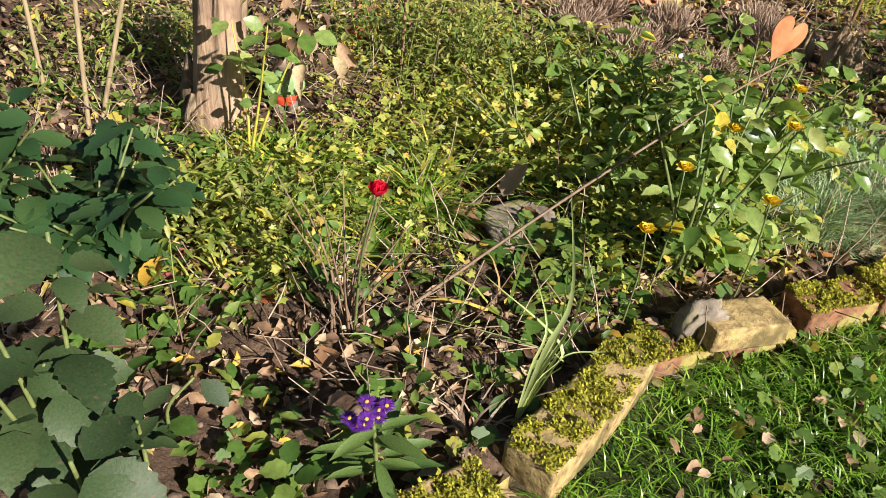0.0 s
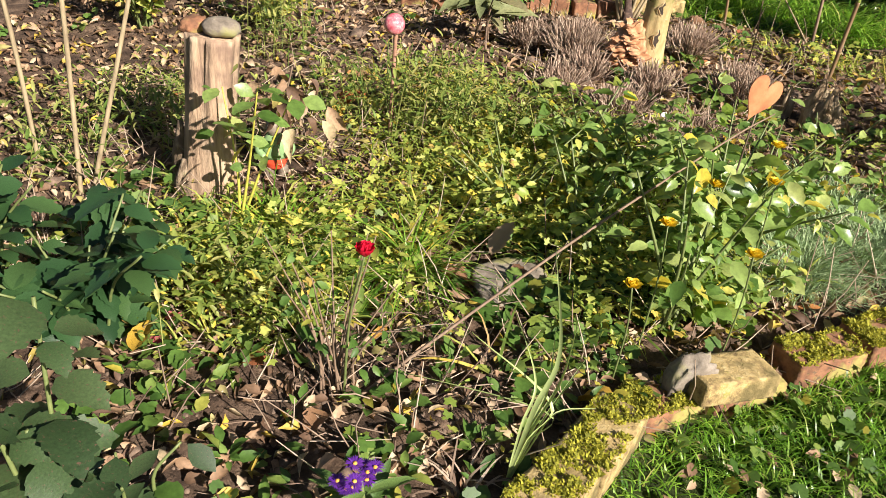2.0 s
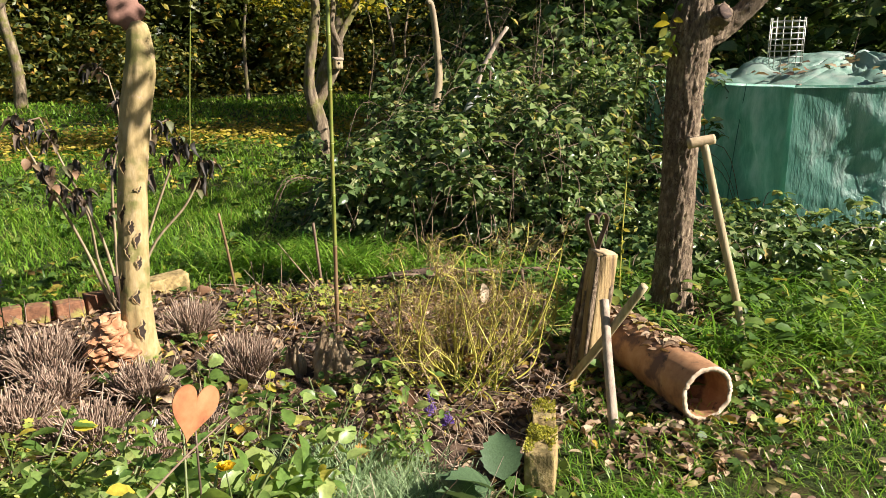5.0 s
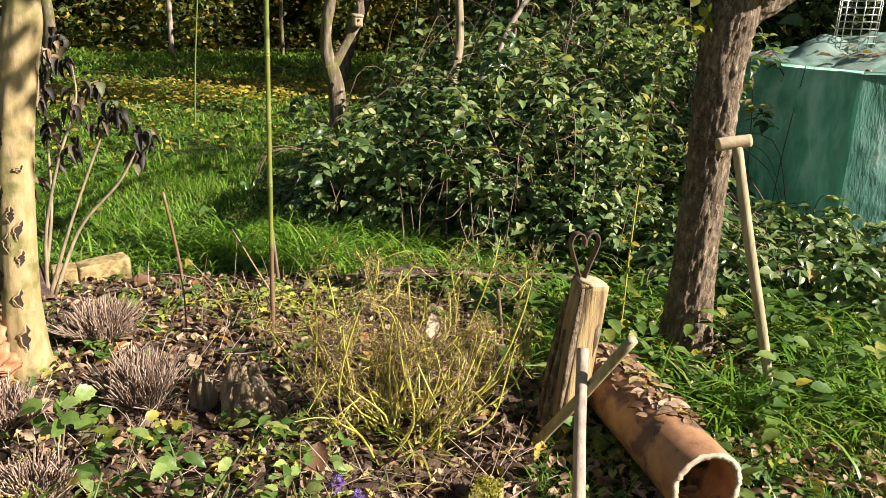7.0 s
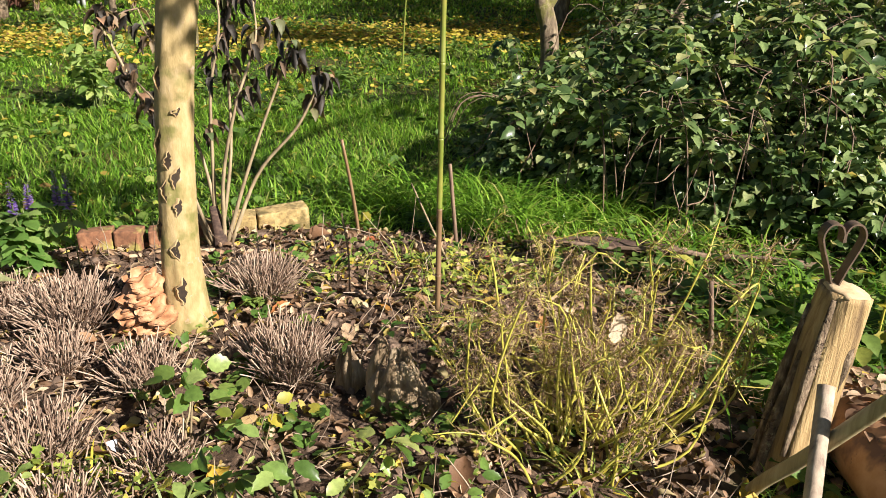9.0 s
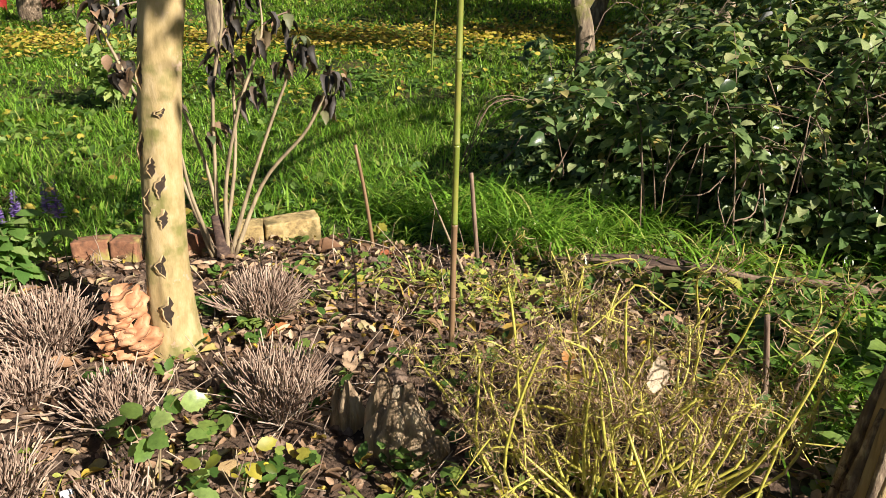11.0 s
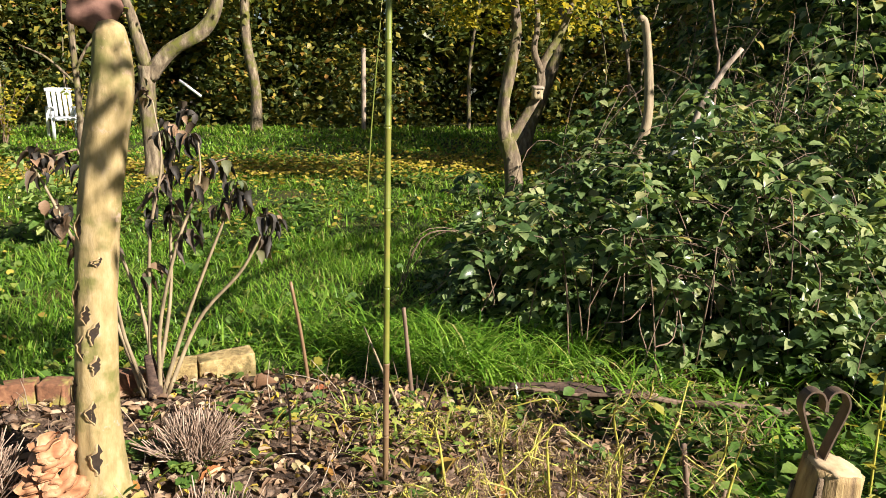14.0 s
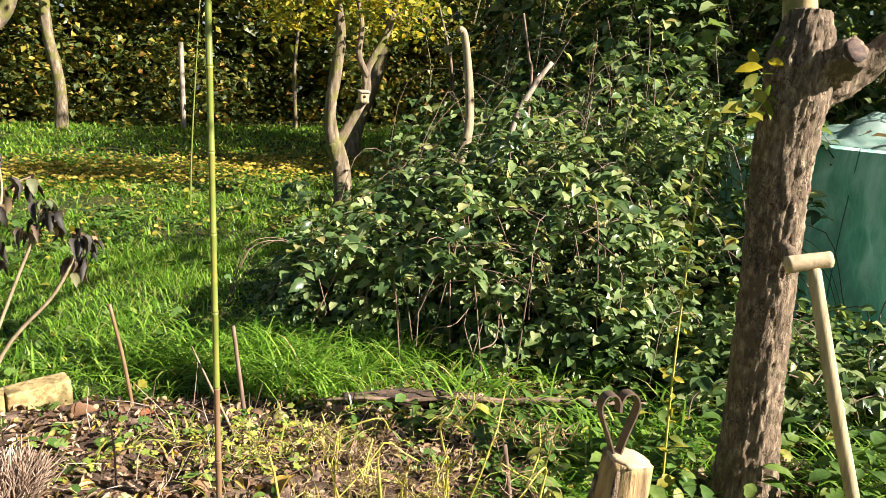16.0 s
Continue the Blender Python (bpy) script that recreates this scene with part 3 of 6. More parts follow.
p = on_ground(x, y, -0.2 * s)
az = rng.uniform(0, 6.283, len(x))
rx = np.stack([np.cos(az)[:, None] * cv[:, 0] - np.sin(az)[:, None] * cv[:, 1], np.sin(az)[:, None] * cv[:, 0] + np.cos(az)[:, None] * cv[:, 1], np.ones(len(az))[:, None] * cv[:, 2]], -1)
g.add((p[:, None] + s[:, None, None] * rx).reshape(-1, 3), (cf[None] + (np.arange(len(x)) * len(cv))[:, None, None]).reshape(-1, cf.shape[1]))
stuff("soil_crumbs", g, surface("dry_soil_crumbs", [(0.04, 0.027, 0.019), (0.24, 0.165, 0.115)], 40, rough=0.95), "loose brown crumbs of garden soil", "soil")


def rosettes(geo, shape, x, y, leaves, size, height, el=(0.1, 0.9)):
    """Small plants: a few leaves about each foot."""
    k = len(x)
    for j in range(leaves):
        az = rng.uniform(0, 6.283, k)
        e = rng.uniform(el[0], el[1], k)
        lift = height * rng.uniform(0.0, 1.0, k)
        p = on_ground(x, y) + np.stack([0.3 * size * np.cos(az), 0.3 * size * np.sin(az), lift], -1)
        nrm = heading(az, e + 1.57) + rng.normal(0, 0.25, (k, 3))
        scatter(geo, shape, p, heading(az, e), nrm, size * rng.uniform(0.5, 1.3, k))


def clump(x, y, seed, scale=1.3, cut=0.0):
    return fbm(x * scale, y * scale, seed, 3) + rng.uniform(-0.35, 0.35, len(x)) > cut


g = Geo()
x, y = random_points(5200, -2.2, 3.2, 0.7, 5.4, lambda x, y: (bed_mask(x, y) > 0.4) & clump(x, y, 31, 1.4, 0.15) & ((y < 2.5) | (rng.uniform(0, 1, len(x)) < 0.12)))
rosettes(g, lobed(7, 1.15, 0.16), x, y, 6, 0.04, 0.05)
x, y = random_points(2200, 0.6, 5.4, 0.7, 3.4, lambda x, y: (bed_mask(x, y) < 0.4) & clump(x, y, 33, 1.7, 0.1))
rosettes(g, lobed(7, 1.15, 0.16), x, y, 6, 0.034, 0.04)
x, y = random_points(1500, -3, 6, 5.2, 8, lambda x, y: (bed_mask(x, y) < 0.4) & clump(x, y, 35, 1.1, 0.1))
rosettes(g, lobed(7, 1.15, 0.16), x, y, 5, 0.05, 0.05)
x, y = random_points(3800, -6, 9, 7, 15, lambda x, y: clump(x, y, 37, 0.8, 0.0))
rosettes(g, plain(0.8), x, y, 4, 0.085, 0.06)
x, y = random_points(80, -0.6, 0.8, 0.95, 2.0, inside)
rosettes(g, plain(0.5), x, y, 6, 0.05, 0.04, (0.1, 0.8))
x, y = random_points(45, -0.6, 1.0, 0.95, 2.2, inside)
rosettes(g, serrate(0.75, 0.2, 0.08, 3), x, y, 5, 0.06, 0.07, (0.0, 0.6))
x, y = random_points(70, 1.2, 3.0, 3.2, 5.2, inside)
rosettes(g, serrate(0.6, 0.2, 0.08, 3), x, y, 5, 0.045, 0.05, (0.1, 0.8))
x, y = random_points(900, 3.0, 6.0, 2.2, 5.0, lambda x, y: (bed_mask(x, y) < 0.4) & clump(x, y, 39, 1.6, 0.0))
rosettes(g, plain(0.6), x, y, 5, 0.075, 0.08, (0.0, 0.8))
x, y = random_points(420, 3.1, 5.6, 2.8, 5.3, lambda x, y: (bed_mask(x, y) < 0.4) & clump(x, y, 58, 1.8, 0.1) & (x + y > 6.4))
rosettes(g, serrate(0.62, 0.3, 0.08, 3), x, y, 6, 0.085, 0.26, (-0.4, 0.7))
stuff("ground_weeds", g, WEED, "low green weeds with lobed leaves", "weeds")
g = Geo()
spots = [(0.35, 2.75, 0.5, 0.45, 300), (0.75, 2.75, 0.4, 0.5, 260), (0.15, 3.4, 0.5, 0.4, 160), (0.8, 2.2, 0.35, 0.35, 160), (-0.3, 2.0, 0.35, 0.3, 160), (1.05, 3.1, 0.35, 0.3, 70), (0.0, 1.75, 0.4, 0.25, 90), (2.4, 4.6, 0.5, 0.25, 60), (2.2, 3.3, 0.35, 0.3, 25), (0.4, 2.2, 0.4, 0.3, 200)]
for cx, cy, sx, sy, n in spots:
    n = int(n * 1.7)
    x, y = cx + rng.normal(0, sx / 1.6, n), cy + rng.normal(0, sy / 1.6, n)
    k = inside(x, y) & (np.hypot(x - 0.42, y - 1.98) > 0.24) & (np.hypot(x - 0.1, y - 1.6) > 0.22)
    x, y = x[k], y[k]
    a, b = len(x) // 2, len(x) * 4 // 5
    rosettes(g, ovate(0.55, 0.2, 0.06), x[:a], y[:a], 8, 0.022, 0.1, (-0.2, 1.0))
    rosettes(g, lobed(5, 1.1, 0.3), x[a:b], y[a:b], 7, 0.03, 0.12, (-0.3, 0.9))
    rosettes(g, blade(0.05, 0.9), x[b:], y[b:], 9, 0.15, 0.03, (0.3, 1.4))
stuff("ground_cover", g, WEEDY, "sunlit yellow-green ground cover turning for autumn", "ground cover")
# dry straws and twigs among the plants
g = Geo()
for i in range(2300):
    x, y = rng.uniform(-1.2, 3.1), rng.uniform(1.1, 5.2) if i % 2 else rng.uniform(1.3, 3.2)
    if not inside(np.array([x]), np.array([y]))[0]:
        continue
    z0 = ground(x, y)
    a, ln = rng.uniform(0, 6.283), rng.uniform(0.06, 0.26)
    e = rng.uniform(0.0, 0.5) if i % 3 else rng.uniform(0.7, 1.4)
    d = np.array((math.cos(a) * math.cos(e), math.sin(a) * math.cos(e), math.sin(e))) * ln
    p0 = np.array((x, y, z0 + 0.006))
    tube(g, [p0, p0 + d * 0.5 + rng.normal(0, 0.008, 3), p0 + d], [0.0022, 0.0019, 0.0012], 4, cap=False)
stuff("dry_straws", g, DRY, "dry straws and thin dead twigs on the bed", "twigs")
# fine feathery foliage
g = Geo()
for cx, cy, sx, sy, n, hh in [(0.15, 3.05, 0.22, 0.2, 900, 0.36), (0.45, 3.0, 0.25, 0.2, 600, 0.26), (-0.25, 3.1, 0.15, 0.15, 300, 0.28), (-0.75, 3.9, 0.2, 0.2, 500, 0.42), (-1.0, 2.9, 0.4, 0.3, 900, 0.2), (-0.35, 1.85, 0.25, 0.2, 500, 0.14), (-1.3, 2.4, 0.4, 0.4, 500, 0.2)]:
    x, y = cx + rng.normal(0, sx / 1.7, n), cy + rng.normal(0, sy / 1.7, n)
    az = rng.uniform(0, 6.283, n)
    p = on_ground(x, y)
    p[:, 2] += rng.uniform(0, hh, n)
    scatter(g, ovate(0.28, 0.3, 0.05), p, heading(az, rng.uniform(0.1, 1.2, n)), heading(az, rng.uniform(1.4, 2.2, n)), rng.uniform(0.025, 0.06, n))
    for j in range(n // 40):
        a = rng.uniform(0, 6.283)
        tube(g, spline([(x[j], y[j], ground(x[j], y[j])), (x[j] + 0.03 * math.cos(a), y[j] + 0.03 * math.sin(a), hh * 0.6), (x[j] + 0.07 * math.cos(a), y[j] + 0.07 * math.sin(a), hh * 1.05)], 5), 0.0018, 4, cap=False)
stuff("feathery_plants", g, foliage("feathery_leaves", [(0.09, 0.16, 0.03), (0.22, 0.28, 0.06), (0.42, 0.4, 0.14)], 0.5, 0.35, 40), "fine feathery green and straw-coloured herbs", "herbs")


# ---- brick edging ----
def brick_geo(l, w, h, seed):
    return lump(l, w, h, seed, 0.022, 0.985, 12, 5.0)


def moss_on(parent, l, w, h, n, seed):
    g = Geo()
    n = n * 6
    r = np.random.default_rng(seed)
    x, y = r.uniform(-l / 2, l / 2, n), r.uniform(-w / 2, w / 2, n)
    k = fbm(x * 14 + seed, y * 14, seed, 3) + r.uniform(-0.3, 0.3, n) > -0.35
    x, y = x[k], y[k]
    puff = 0.016 * (0.6 + fbm(x * 30, y * 30, seed + 2, 2))
    az = r.uniform(0, 6.283, len(x))
    el = r.uniform(0.4, 1.5, len(x))
    p = np.stack([x, y, h - 0.004 + np.clip(puff, 0, 1) * r.uniform(0.2, 1, len(x))], -1)
    keep = puff > 0.002
    x, y, p, az, el = x[keep], y[keep], p[keep], az[keep], el[keep]
    scatter(g, blade(0.5, 0.5, (0, 0.5)), p, heading(az, el), heading(az, el + 1.57), r.uniform(0.006, 0.014, len(x)))
    tagged(piece("moss", g, MOSS, parent, "yellow-green moss cushion"), kind="stuff")


edging = thing("brick_edging", 0.8, 1.5, "old mossy brick edging along the flower bed", "edging", z=0)
BRICKS = [  # x, y, turn, length, width, height, foot, pale, moss
    (0.31, 0.98, 36, 0.24, 0.13, 0.09, -0.01, 1, 700), (0.55, 1.19, 54, 0.22, 0.13, 0.11, -0.01, 1, 700), (0.68, 1.38, 58, 0.24, 0.13, 0.11, -0.01, 1, 700),
    (0.86, 1.57, 28, 0.22, 0.12, 0.06, -0.01, 0, 900), (1.09, 1.68, 26, 0.24, 0.12, 0.055, -0.01, 0, 60), (1.34, 1.81, 25, 0.25, 0.12, 0.09, -0.01, 0, 700),
    (1.58, 1.93, 26, 0.24, 0.13, 0.10, -0.01, 0, 1400), (1.79, 2.06, 30, 0.16, 0.13, 0.08, -0.01, 0, 80), (2.31, 2.5, 50, 0.22, 0.10, 0.17, -0.02, 1, 400), (2.52, 2.78, 55, 0.2, 0.09, 0.11, -0.02, 1, 200)]
for i, (x, y, a, l, w, h, foot, pale, moss) in enumerate(BRICKS):
    b = piece("brick", brick_geo(l, w, h, i), BRICK_PALE if pale else BRICK, edging)
    b.matrix_parent_inverse = edging.matrix_basis.inverted()
    b.matrix_basis = pose(x, y, foot, rng.uniform(-3, 3), rng.uniform(-3, 3), a)
    if moss:
        moss_on(b, l, w, h, moss, i + 3)
loose_brick = piece("loose_brick", brick_geo(0.235, 0.125, 0.07, 31), BRICK_PALE, at=pose(1.035, 1.635, 0.046, -3, 3, 22))
tagged(loose_brick, "loose yellowish brick lying on the mossy edging", "brick")
upright = piece("stone_fragment", lump(0.1, 0.06, 0.15, 5, 0.3, 0.6, 8), STONE, at=pose(0.9, 1.62, 0.0, 8, 14, 20))
tagged(upright, "pale lichen-covered stone fragment standing upright", "stone")
flat = piece("flat_stone", lump(0.26, 0.19, 0.05, 8, 0.18, 0.5, 8), STONE, at=pose(0.47, 2.02, 0.015, 8, 0, 30))
tagged(flat, "flat brown stone half sunk in the soil", "stone")
back_edging = thing("brick_edging", 0.9, 5.25, "red bricks and yellow stones edging the back of the bed", "edging", z=0)
for i, (x, y, a, l, w, h, pale) in enumerate([(-0.78, 5.02, 0, 0.14, 0.12, 0.13, 1), (-0.6, 5.0, 5, 0.16, 0.12, 0.13, 1), (-0.4, 5.02, 3, 0.18, 0.12, 0.14, 0), (0.63, 5.2, 8, 0.16, 0.11, 0.12, 0), (0.78, 5.2, -5, 0.12, 0.11, 0.12, 0),
                                             (0.94, 5.23, 10, 0.15, 0.11, 0.11, 0), (1.1, 5.28, 12, 0.15, 0.11, 0.12, 0), (1.31, 5.37, 8, 0.12, 0.11, 0.13, 1), (1.5, 5.44, 18, 0.27, 0.12, 0.13, 2), (-0.18, 5.06, 5, 0.16, 0.11, 0.1, 0), (0.02, 5.08, 5, 0.16, 0.11, 0.09, 0)]):
    b = piece("brick", brick_geo(l, w, h, i + 50), BRICK_PALE if pale else BRICK, back_edging)
    b.matrix_parent_inverse = back_edging.matrix_basis.inverted()
    b.matrix_basis = pose(x, y, -0.01, rng.uniform(-5, 5), rng.uniform(-4, 4), a)


# ---- trees ----
def limb(pts, radii, m=30, sides=18, rough=0.12, seed=0, grain=(5.0, 2.5)):
    return rod(pts, radii, sides, m, rough=rough, seed=seed, grain=grain)


CRACK = surface("dark_hollow", [(0.015, 0.01, 0.006), (0.05, 0.03, 0.015)], 30)


def young_tree():
    t = thing("young_tree", 1.22, 4.28, "cut-off young tree trunk with smooth cracked yellowish bark", "tree", z=0)
    line = spline([(0, 0, -0.05), (0, 0, 0.05), (0.0, 0, 0.35), (0.02, 0, 0.65), (0.05, 0, 0.95), (0.085, 0, 1.2), (0.125, 0, 1.4), (0.13, 0, 1.54), (0.118, 0, 1.595)], 110)
    radii = np.interp(line[:, 2], [-0.05, 0.02, 0.12, 0.35, 0.65, 0.95, 1.2, 1.38, 1.5, 1.57, 1.6], [0.115, 0.096, 0.08, 0.069, 0.064, 0.064, 0.067, 0.066, 0.056, 0.046, 0.02])
    g = Geo()
    tube(g, line, radii, 44, 0.05, (6, 6), 3)
    piece("trunk", g, BARK_A, t)
    # splits in the bark with a curled lip beside each
    r = np.random.default_rng(41)
    spots = [(0.69, -1.75, 0.05), (0.63, -1.5, 0.06), (0.58, -1.95, 0.06), (0.52, -1.4, 0.05), (0.36, -1.4, 0.06), (0.2, -1.45, 0.08), (0.86, -1.3, 0.025), (0.97, -2.3, 0.06), (0.75, -2.6, 0.07), (0.43, -2.6, 0.07)]

    def on_bark(z, a, lift):
        c = np.array([np.interp(z, line[:, 2], line[:, k]) for k in (0, 1)])
        rr = np.interp(z, line[:, 2], radii) + lift
        return np.stack([c[0] + rr * np.cos(a), c[1] + rr * np.sin(a), z], -1)
    for z0, a0, h in spots:
        n = 12
        zz = z0 + np.linspace(-h * 0.7, h * 0.7, n)
        mid = a0 + np.cumsum(r.normal(0, 0.035, n)) + 0.16 * (np.linspace(0, 1, n) > 0.72)
        w = (0.02 + 0.17 * np.sin(np.linspace(0.1, 3.0, n)) ** 2) * r.uniform(0.6, 1.3, n)
        w[[0, -1]] = 0.01
        v = np.concatenate([np.array([on_bark(q, b - c, 0.0025) for q, b, c in zip(zz, mid, w)]), np.array([on_bark(q, b + c, 0.0025) for q, b, c in zip(zz, mid, w)])])
        g = Geo()
        g.add(v, [(k, k + 1, n + k + 1, n + k) for k in range(n - 1)])
        piece("bark_split", g, CRACK, t, "dark split in the bark")
        lip = Geo()
        rows = [np.array([on_bark(q, b - c - e, f * (0.3 + 0.7 * math.sin(math.pi * k / (n - 1)))) for k, (q, b, c) in enumerate(zip(zz, mid, w))]) for e, f in ((0.13, 0.001), (0.05, 0.007), (0.0, 0.012), (-0.03, 0.009))]
        lip.add(np.concatenate(rows), [(n * m + k, n * m + k + 1, n * m + n + k + 1, n * m + n + k) for m in range(3) for k in range(n - 1)])
        piece("bark_flake", lip, FLAKE, t, "curled edge of the bark")
    # plain clay plate with a ragged edge, set on the cut top
    g = Geo()
    n = 40
    a = np.linspace(0, 2 * np.pi, n, endpoint=False)
    rr = 0.072 * (1 + 0.16 * np.abs(np.cos(2.5 * a)) + 0.05 * np.sin(7 * a))
    ring = np.stack([rr * np.cos(a), np.zeros(n), rr * np.sin(a) + 0.085], -1)
    dome = np.concatenate([ring + (0, 0.008, 0), ring - (0, 0.004, 0), ring * (0.6, 1, 0.6) + (0, -0.018, 0.034), [(0, -0.022, 0.085)], [(0, 0.008, 0.085)]])
    k = np.arange(n)
    m = np.roll(k, -1)
    g.add(dome, np.concatenate([np.stack([k, m, m + n, k + n], -1), np.stack([k + n, m + n, m + 2 * n, k + 2 * n], -1)]), np.concatenate([np.stack([k + 2 * n, m + 2 * n, np.full(n, 3 * n)], -1), np.stack([m, k, np.full(n, 3 * n + 1)], -1)]))
    plate = piece("clay_plate", g, surface("reddish_clay", [(0.12, 0.055, 0.04), (0.26, 0.14, 0.1)], 20, rough=0.85), at=pose(1.3, 4.27, 1.555, -8, 6, 8))
    tagged(plate, "ragged reddish clay plate set on the cut trunk", "ornament")


young_tree()
old = thing("old_fruit_tree", 4.03, 3.66, "old fruit tree with rough dark bark and a sawn limb", "tree", z=0)
piece("trunk", limb([(0, 0, -0.05), (0, 0, 0.05), (0.0, 0.0, 0.4), (0.0, 0.0, 0.9), (0.0, 0.0, 1.3), (0.02, -0.01, 1.6), (0.04, 0.0, 1.78)], [0.16, 0.118, 0.094, 0.09, 0.096, 0.112, 0.07], 180, 80, 0.09, 11, (26, 22)), BARK_B, old)
piece("branch", limb([(0.05, -0.02, 1.5), (0.2, -0.08, 1.6), (0.34, -0.2, 1.78), (0.5, -0.28, 2.1), (0.74, -0.3, 2.6)], [0.07, 0.058, 0.04, 0.03, 0.02], 70, 30, 0.14, 5, (14, 20)), BARK_B, old)
piece("branch", limb([(0.05, 0.0, 1.62), (0.02, 0.03, 1.85), (0.06, 0.06, 2.2), (0.06, 0.15, 2.8)], [0.06, 0.05, 0.04, 0.02], 40, 20, 0.12, 6), BARK_A, old)
piece("sawn_limb", limb([(0.06, -0.03, 1.56), (0.06, -0.13, 1.62), (0.05, -0.19, 1.65)], [0.065, 0.058, 0.05], 30, 30, 0.2, 7, (12, 24)), BARK_B, old, "sawn-off dark limb stub")
piece("sawn_face", limb([(0.05, -0.187, 1.649), (0.05, -0.196, 1.653)], [0.042, 0.036], 4, 24, 0.15, 7), DARK_BARK, old, "dark weathered saw cut")
piece("broken_stub", limb([(0.0, -0.04, 0.98), (-0.05, -0.12, 0.985), (-0.09, -0.16, 0.99)], [0.035, 0.026, 0.014], 14, 12, 0.2, 8), BARK_B, old)
g = Geo()
p = np.array([(-0.15, -0.02, 1.5)]) + rng.normal(0, (0.03, 0.03, 0.1), (16, 3))
loose(g, ovate(0.6, 0.2, 0.08), p, 0.07, (-1.2, 0.2), 0.8)
tagged(piece("foliage", g, YELLOW_LEAF, old, "a few bright yellow leaves"), kind="stuff")


# branches and leaves above the view, added to dapple the lawn and young trunk
g = Geo()
for end, wide, n in (((2.4, 1.5, 3.4), (0.95, 0.85, 0.6), 620), ((-0.7, -1.3, 2.95), (0.45, 0.45, 0.3), 150), ((1.2, 0.3, 3.3), (0.8, 0.7, 0.5), 30)):
    e = np.array(end)
    f = np.array((0.06, 0.1, 2.5))
    c = spline([f, f + (e - f) * (0.4, 0.4, 0.55), e], 14)
    piece("branch", rod(c, [0.03, 0.022, 0.01], 10, rough=0.1, seed=5), BARK_B, old)
    for j in range(9):
        b = c[rng.integers(6, 14)]
        q = b + rng.normal(0, 0.5, 3) * np.array(wide)
        piece("twig", rod(spline([b, (b + q) / 2 + rng.normal(0, 0.04, 3), q], 6), [0.008, 0.004], 5), BARK_B, old)
    p = e + np.clip(rng.normal(0, 0.5, (n, 3)), -1, 1) * np.array(wide)
    loose(g, ovate(0.6, 0.2, 0.08), p, 0.09, (-1.0, 0.3), 0.7)
tagged(piece("crown", g, YELLOW_LEAF, old, "unseen yellow-green leaves added to cast dappled shade"), kind="stuff")


def fruit_tree(x, y, limbs, mat, label, crown=(), name="fruit_tree", leaf=YELLOW_LEAF, size=0.09, seed=1):
    t = thing(name, x, y, label, "tree", "trees at the back of the lawn")
    for i, (pts, radii) in enumerate(limbs):
        piece("trunk" if i == 0 else "branch", limb(pts, radii, 26, 14, 0.16, seed + i), mat, t)
    g = Geo()
    for cx, cy, cz, rx, rz, n in crown:
        q = rng.normal(0, 1, (n, 3))
        q = unit(q) * (rng.uniform(0.15, 1, (n, 1)) ** 0.5) * (1 + 0.25 * np.sin(q[:, :1] * 4))
        p = np.array((cx, cy, cz)) + q * np.array((rx, rx, rz))
        loose(g, ovate(0.65, 0.2, 0.08), p, size, (-0.9, 0.3), 0.6)
    if crown:
        piece("crown", g, leaf, t, "thin yellow-green autumn leaves")
    return t


fruit_tree(4.3, 10.4, [([(0, 0, -0.1), (-0.02, 0, 0.1), (-0.06, 0, 0.5), (-0.14, 0, 0.75)], [0.15, 0.11, 0.1, 0.1]), ([(-0.14, 0, 0.7), (-0.17, 0, 1.1), (-0.1, 0, 1.6), (-0.05, 0, 2.0), (-0.15, 0, 2.7)], [0.085, 0.07, 0.066, 0.055, 0.03]),
                       ([(-0.1, 0, 0.7), (0.06, 0, 0.95), (0.25, 0, 1.3), (0.28, 0.02, 1.6), (0.5, 0, 2.0), (0.7, 0, 2.6)], [0.07, 0.056, 0.052, 0.046, 0.04, 0.02]), ([(0.27, 0, 1.5), (0.17, 0, 1.75), (0.2, 0, 2.1), (0.1, 0, 2.6)], [0.04, 0.035, 0.03, 0.015])],
           BARK_FAR, "forked fruit tree with mossy bark on the lawn", [(0.0, 0.2, 2.7, 1.1, 0.55, 1500), (-0.5, 0.2, 2.2, 0.5, 0.35, 350), (0.7, 0.3, 2.3, 0.7, 0.4, 450), (0.2, 0, 3.6, 1.6, 0.8, 900)], seed=3)
fruit_tree(-0.2, 12.3, [([(0, 0, -0.1), (0.05, 0, 0.3), (0.02, 0, 1.0), (0.06, 0, 1.5)], [0.15, 0.12, 0.1, 0.11]), ([(0.06, 0, 1.35), (0.35, 0, 1.7), (0.75, 0, 1.95), (0.95, 0, 2.3), (1.0, 0, 3.0)], [0.1, 0.09, 0.09, 0.08, 0.04]), ([(0.04, 0, 1.5), (-0.05, 0, 1.9), (-0.15, 0, 2.3), (-0.4, 0, 3.0)], [0.08, 0.07, 0.05, 0.03])],
           BARK_FAR, "forked fruit tree leaning over the lawn", [(0.3, 0, 3.2, 1.4, 0.7, 900), (-0.6, 0.2, 2.4, 0.6, 0.4, 200)], seed=8)
fruit_tree(0.6, 20.5, [([(0, 0, -0.1), (0.03, 0, 1.0), (-0.15, 0, 2.2), (-0.1, 0, 3.6), (0.1, 0, 6)], [0.15, 0.12, 0.11, 0.1, 0.06])], BARK_FAR, "slim tree trunk before the hedge", [(0, 0, 4.2, 1.6, 1.2, 900)], seed=12, size=0.13)
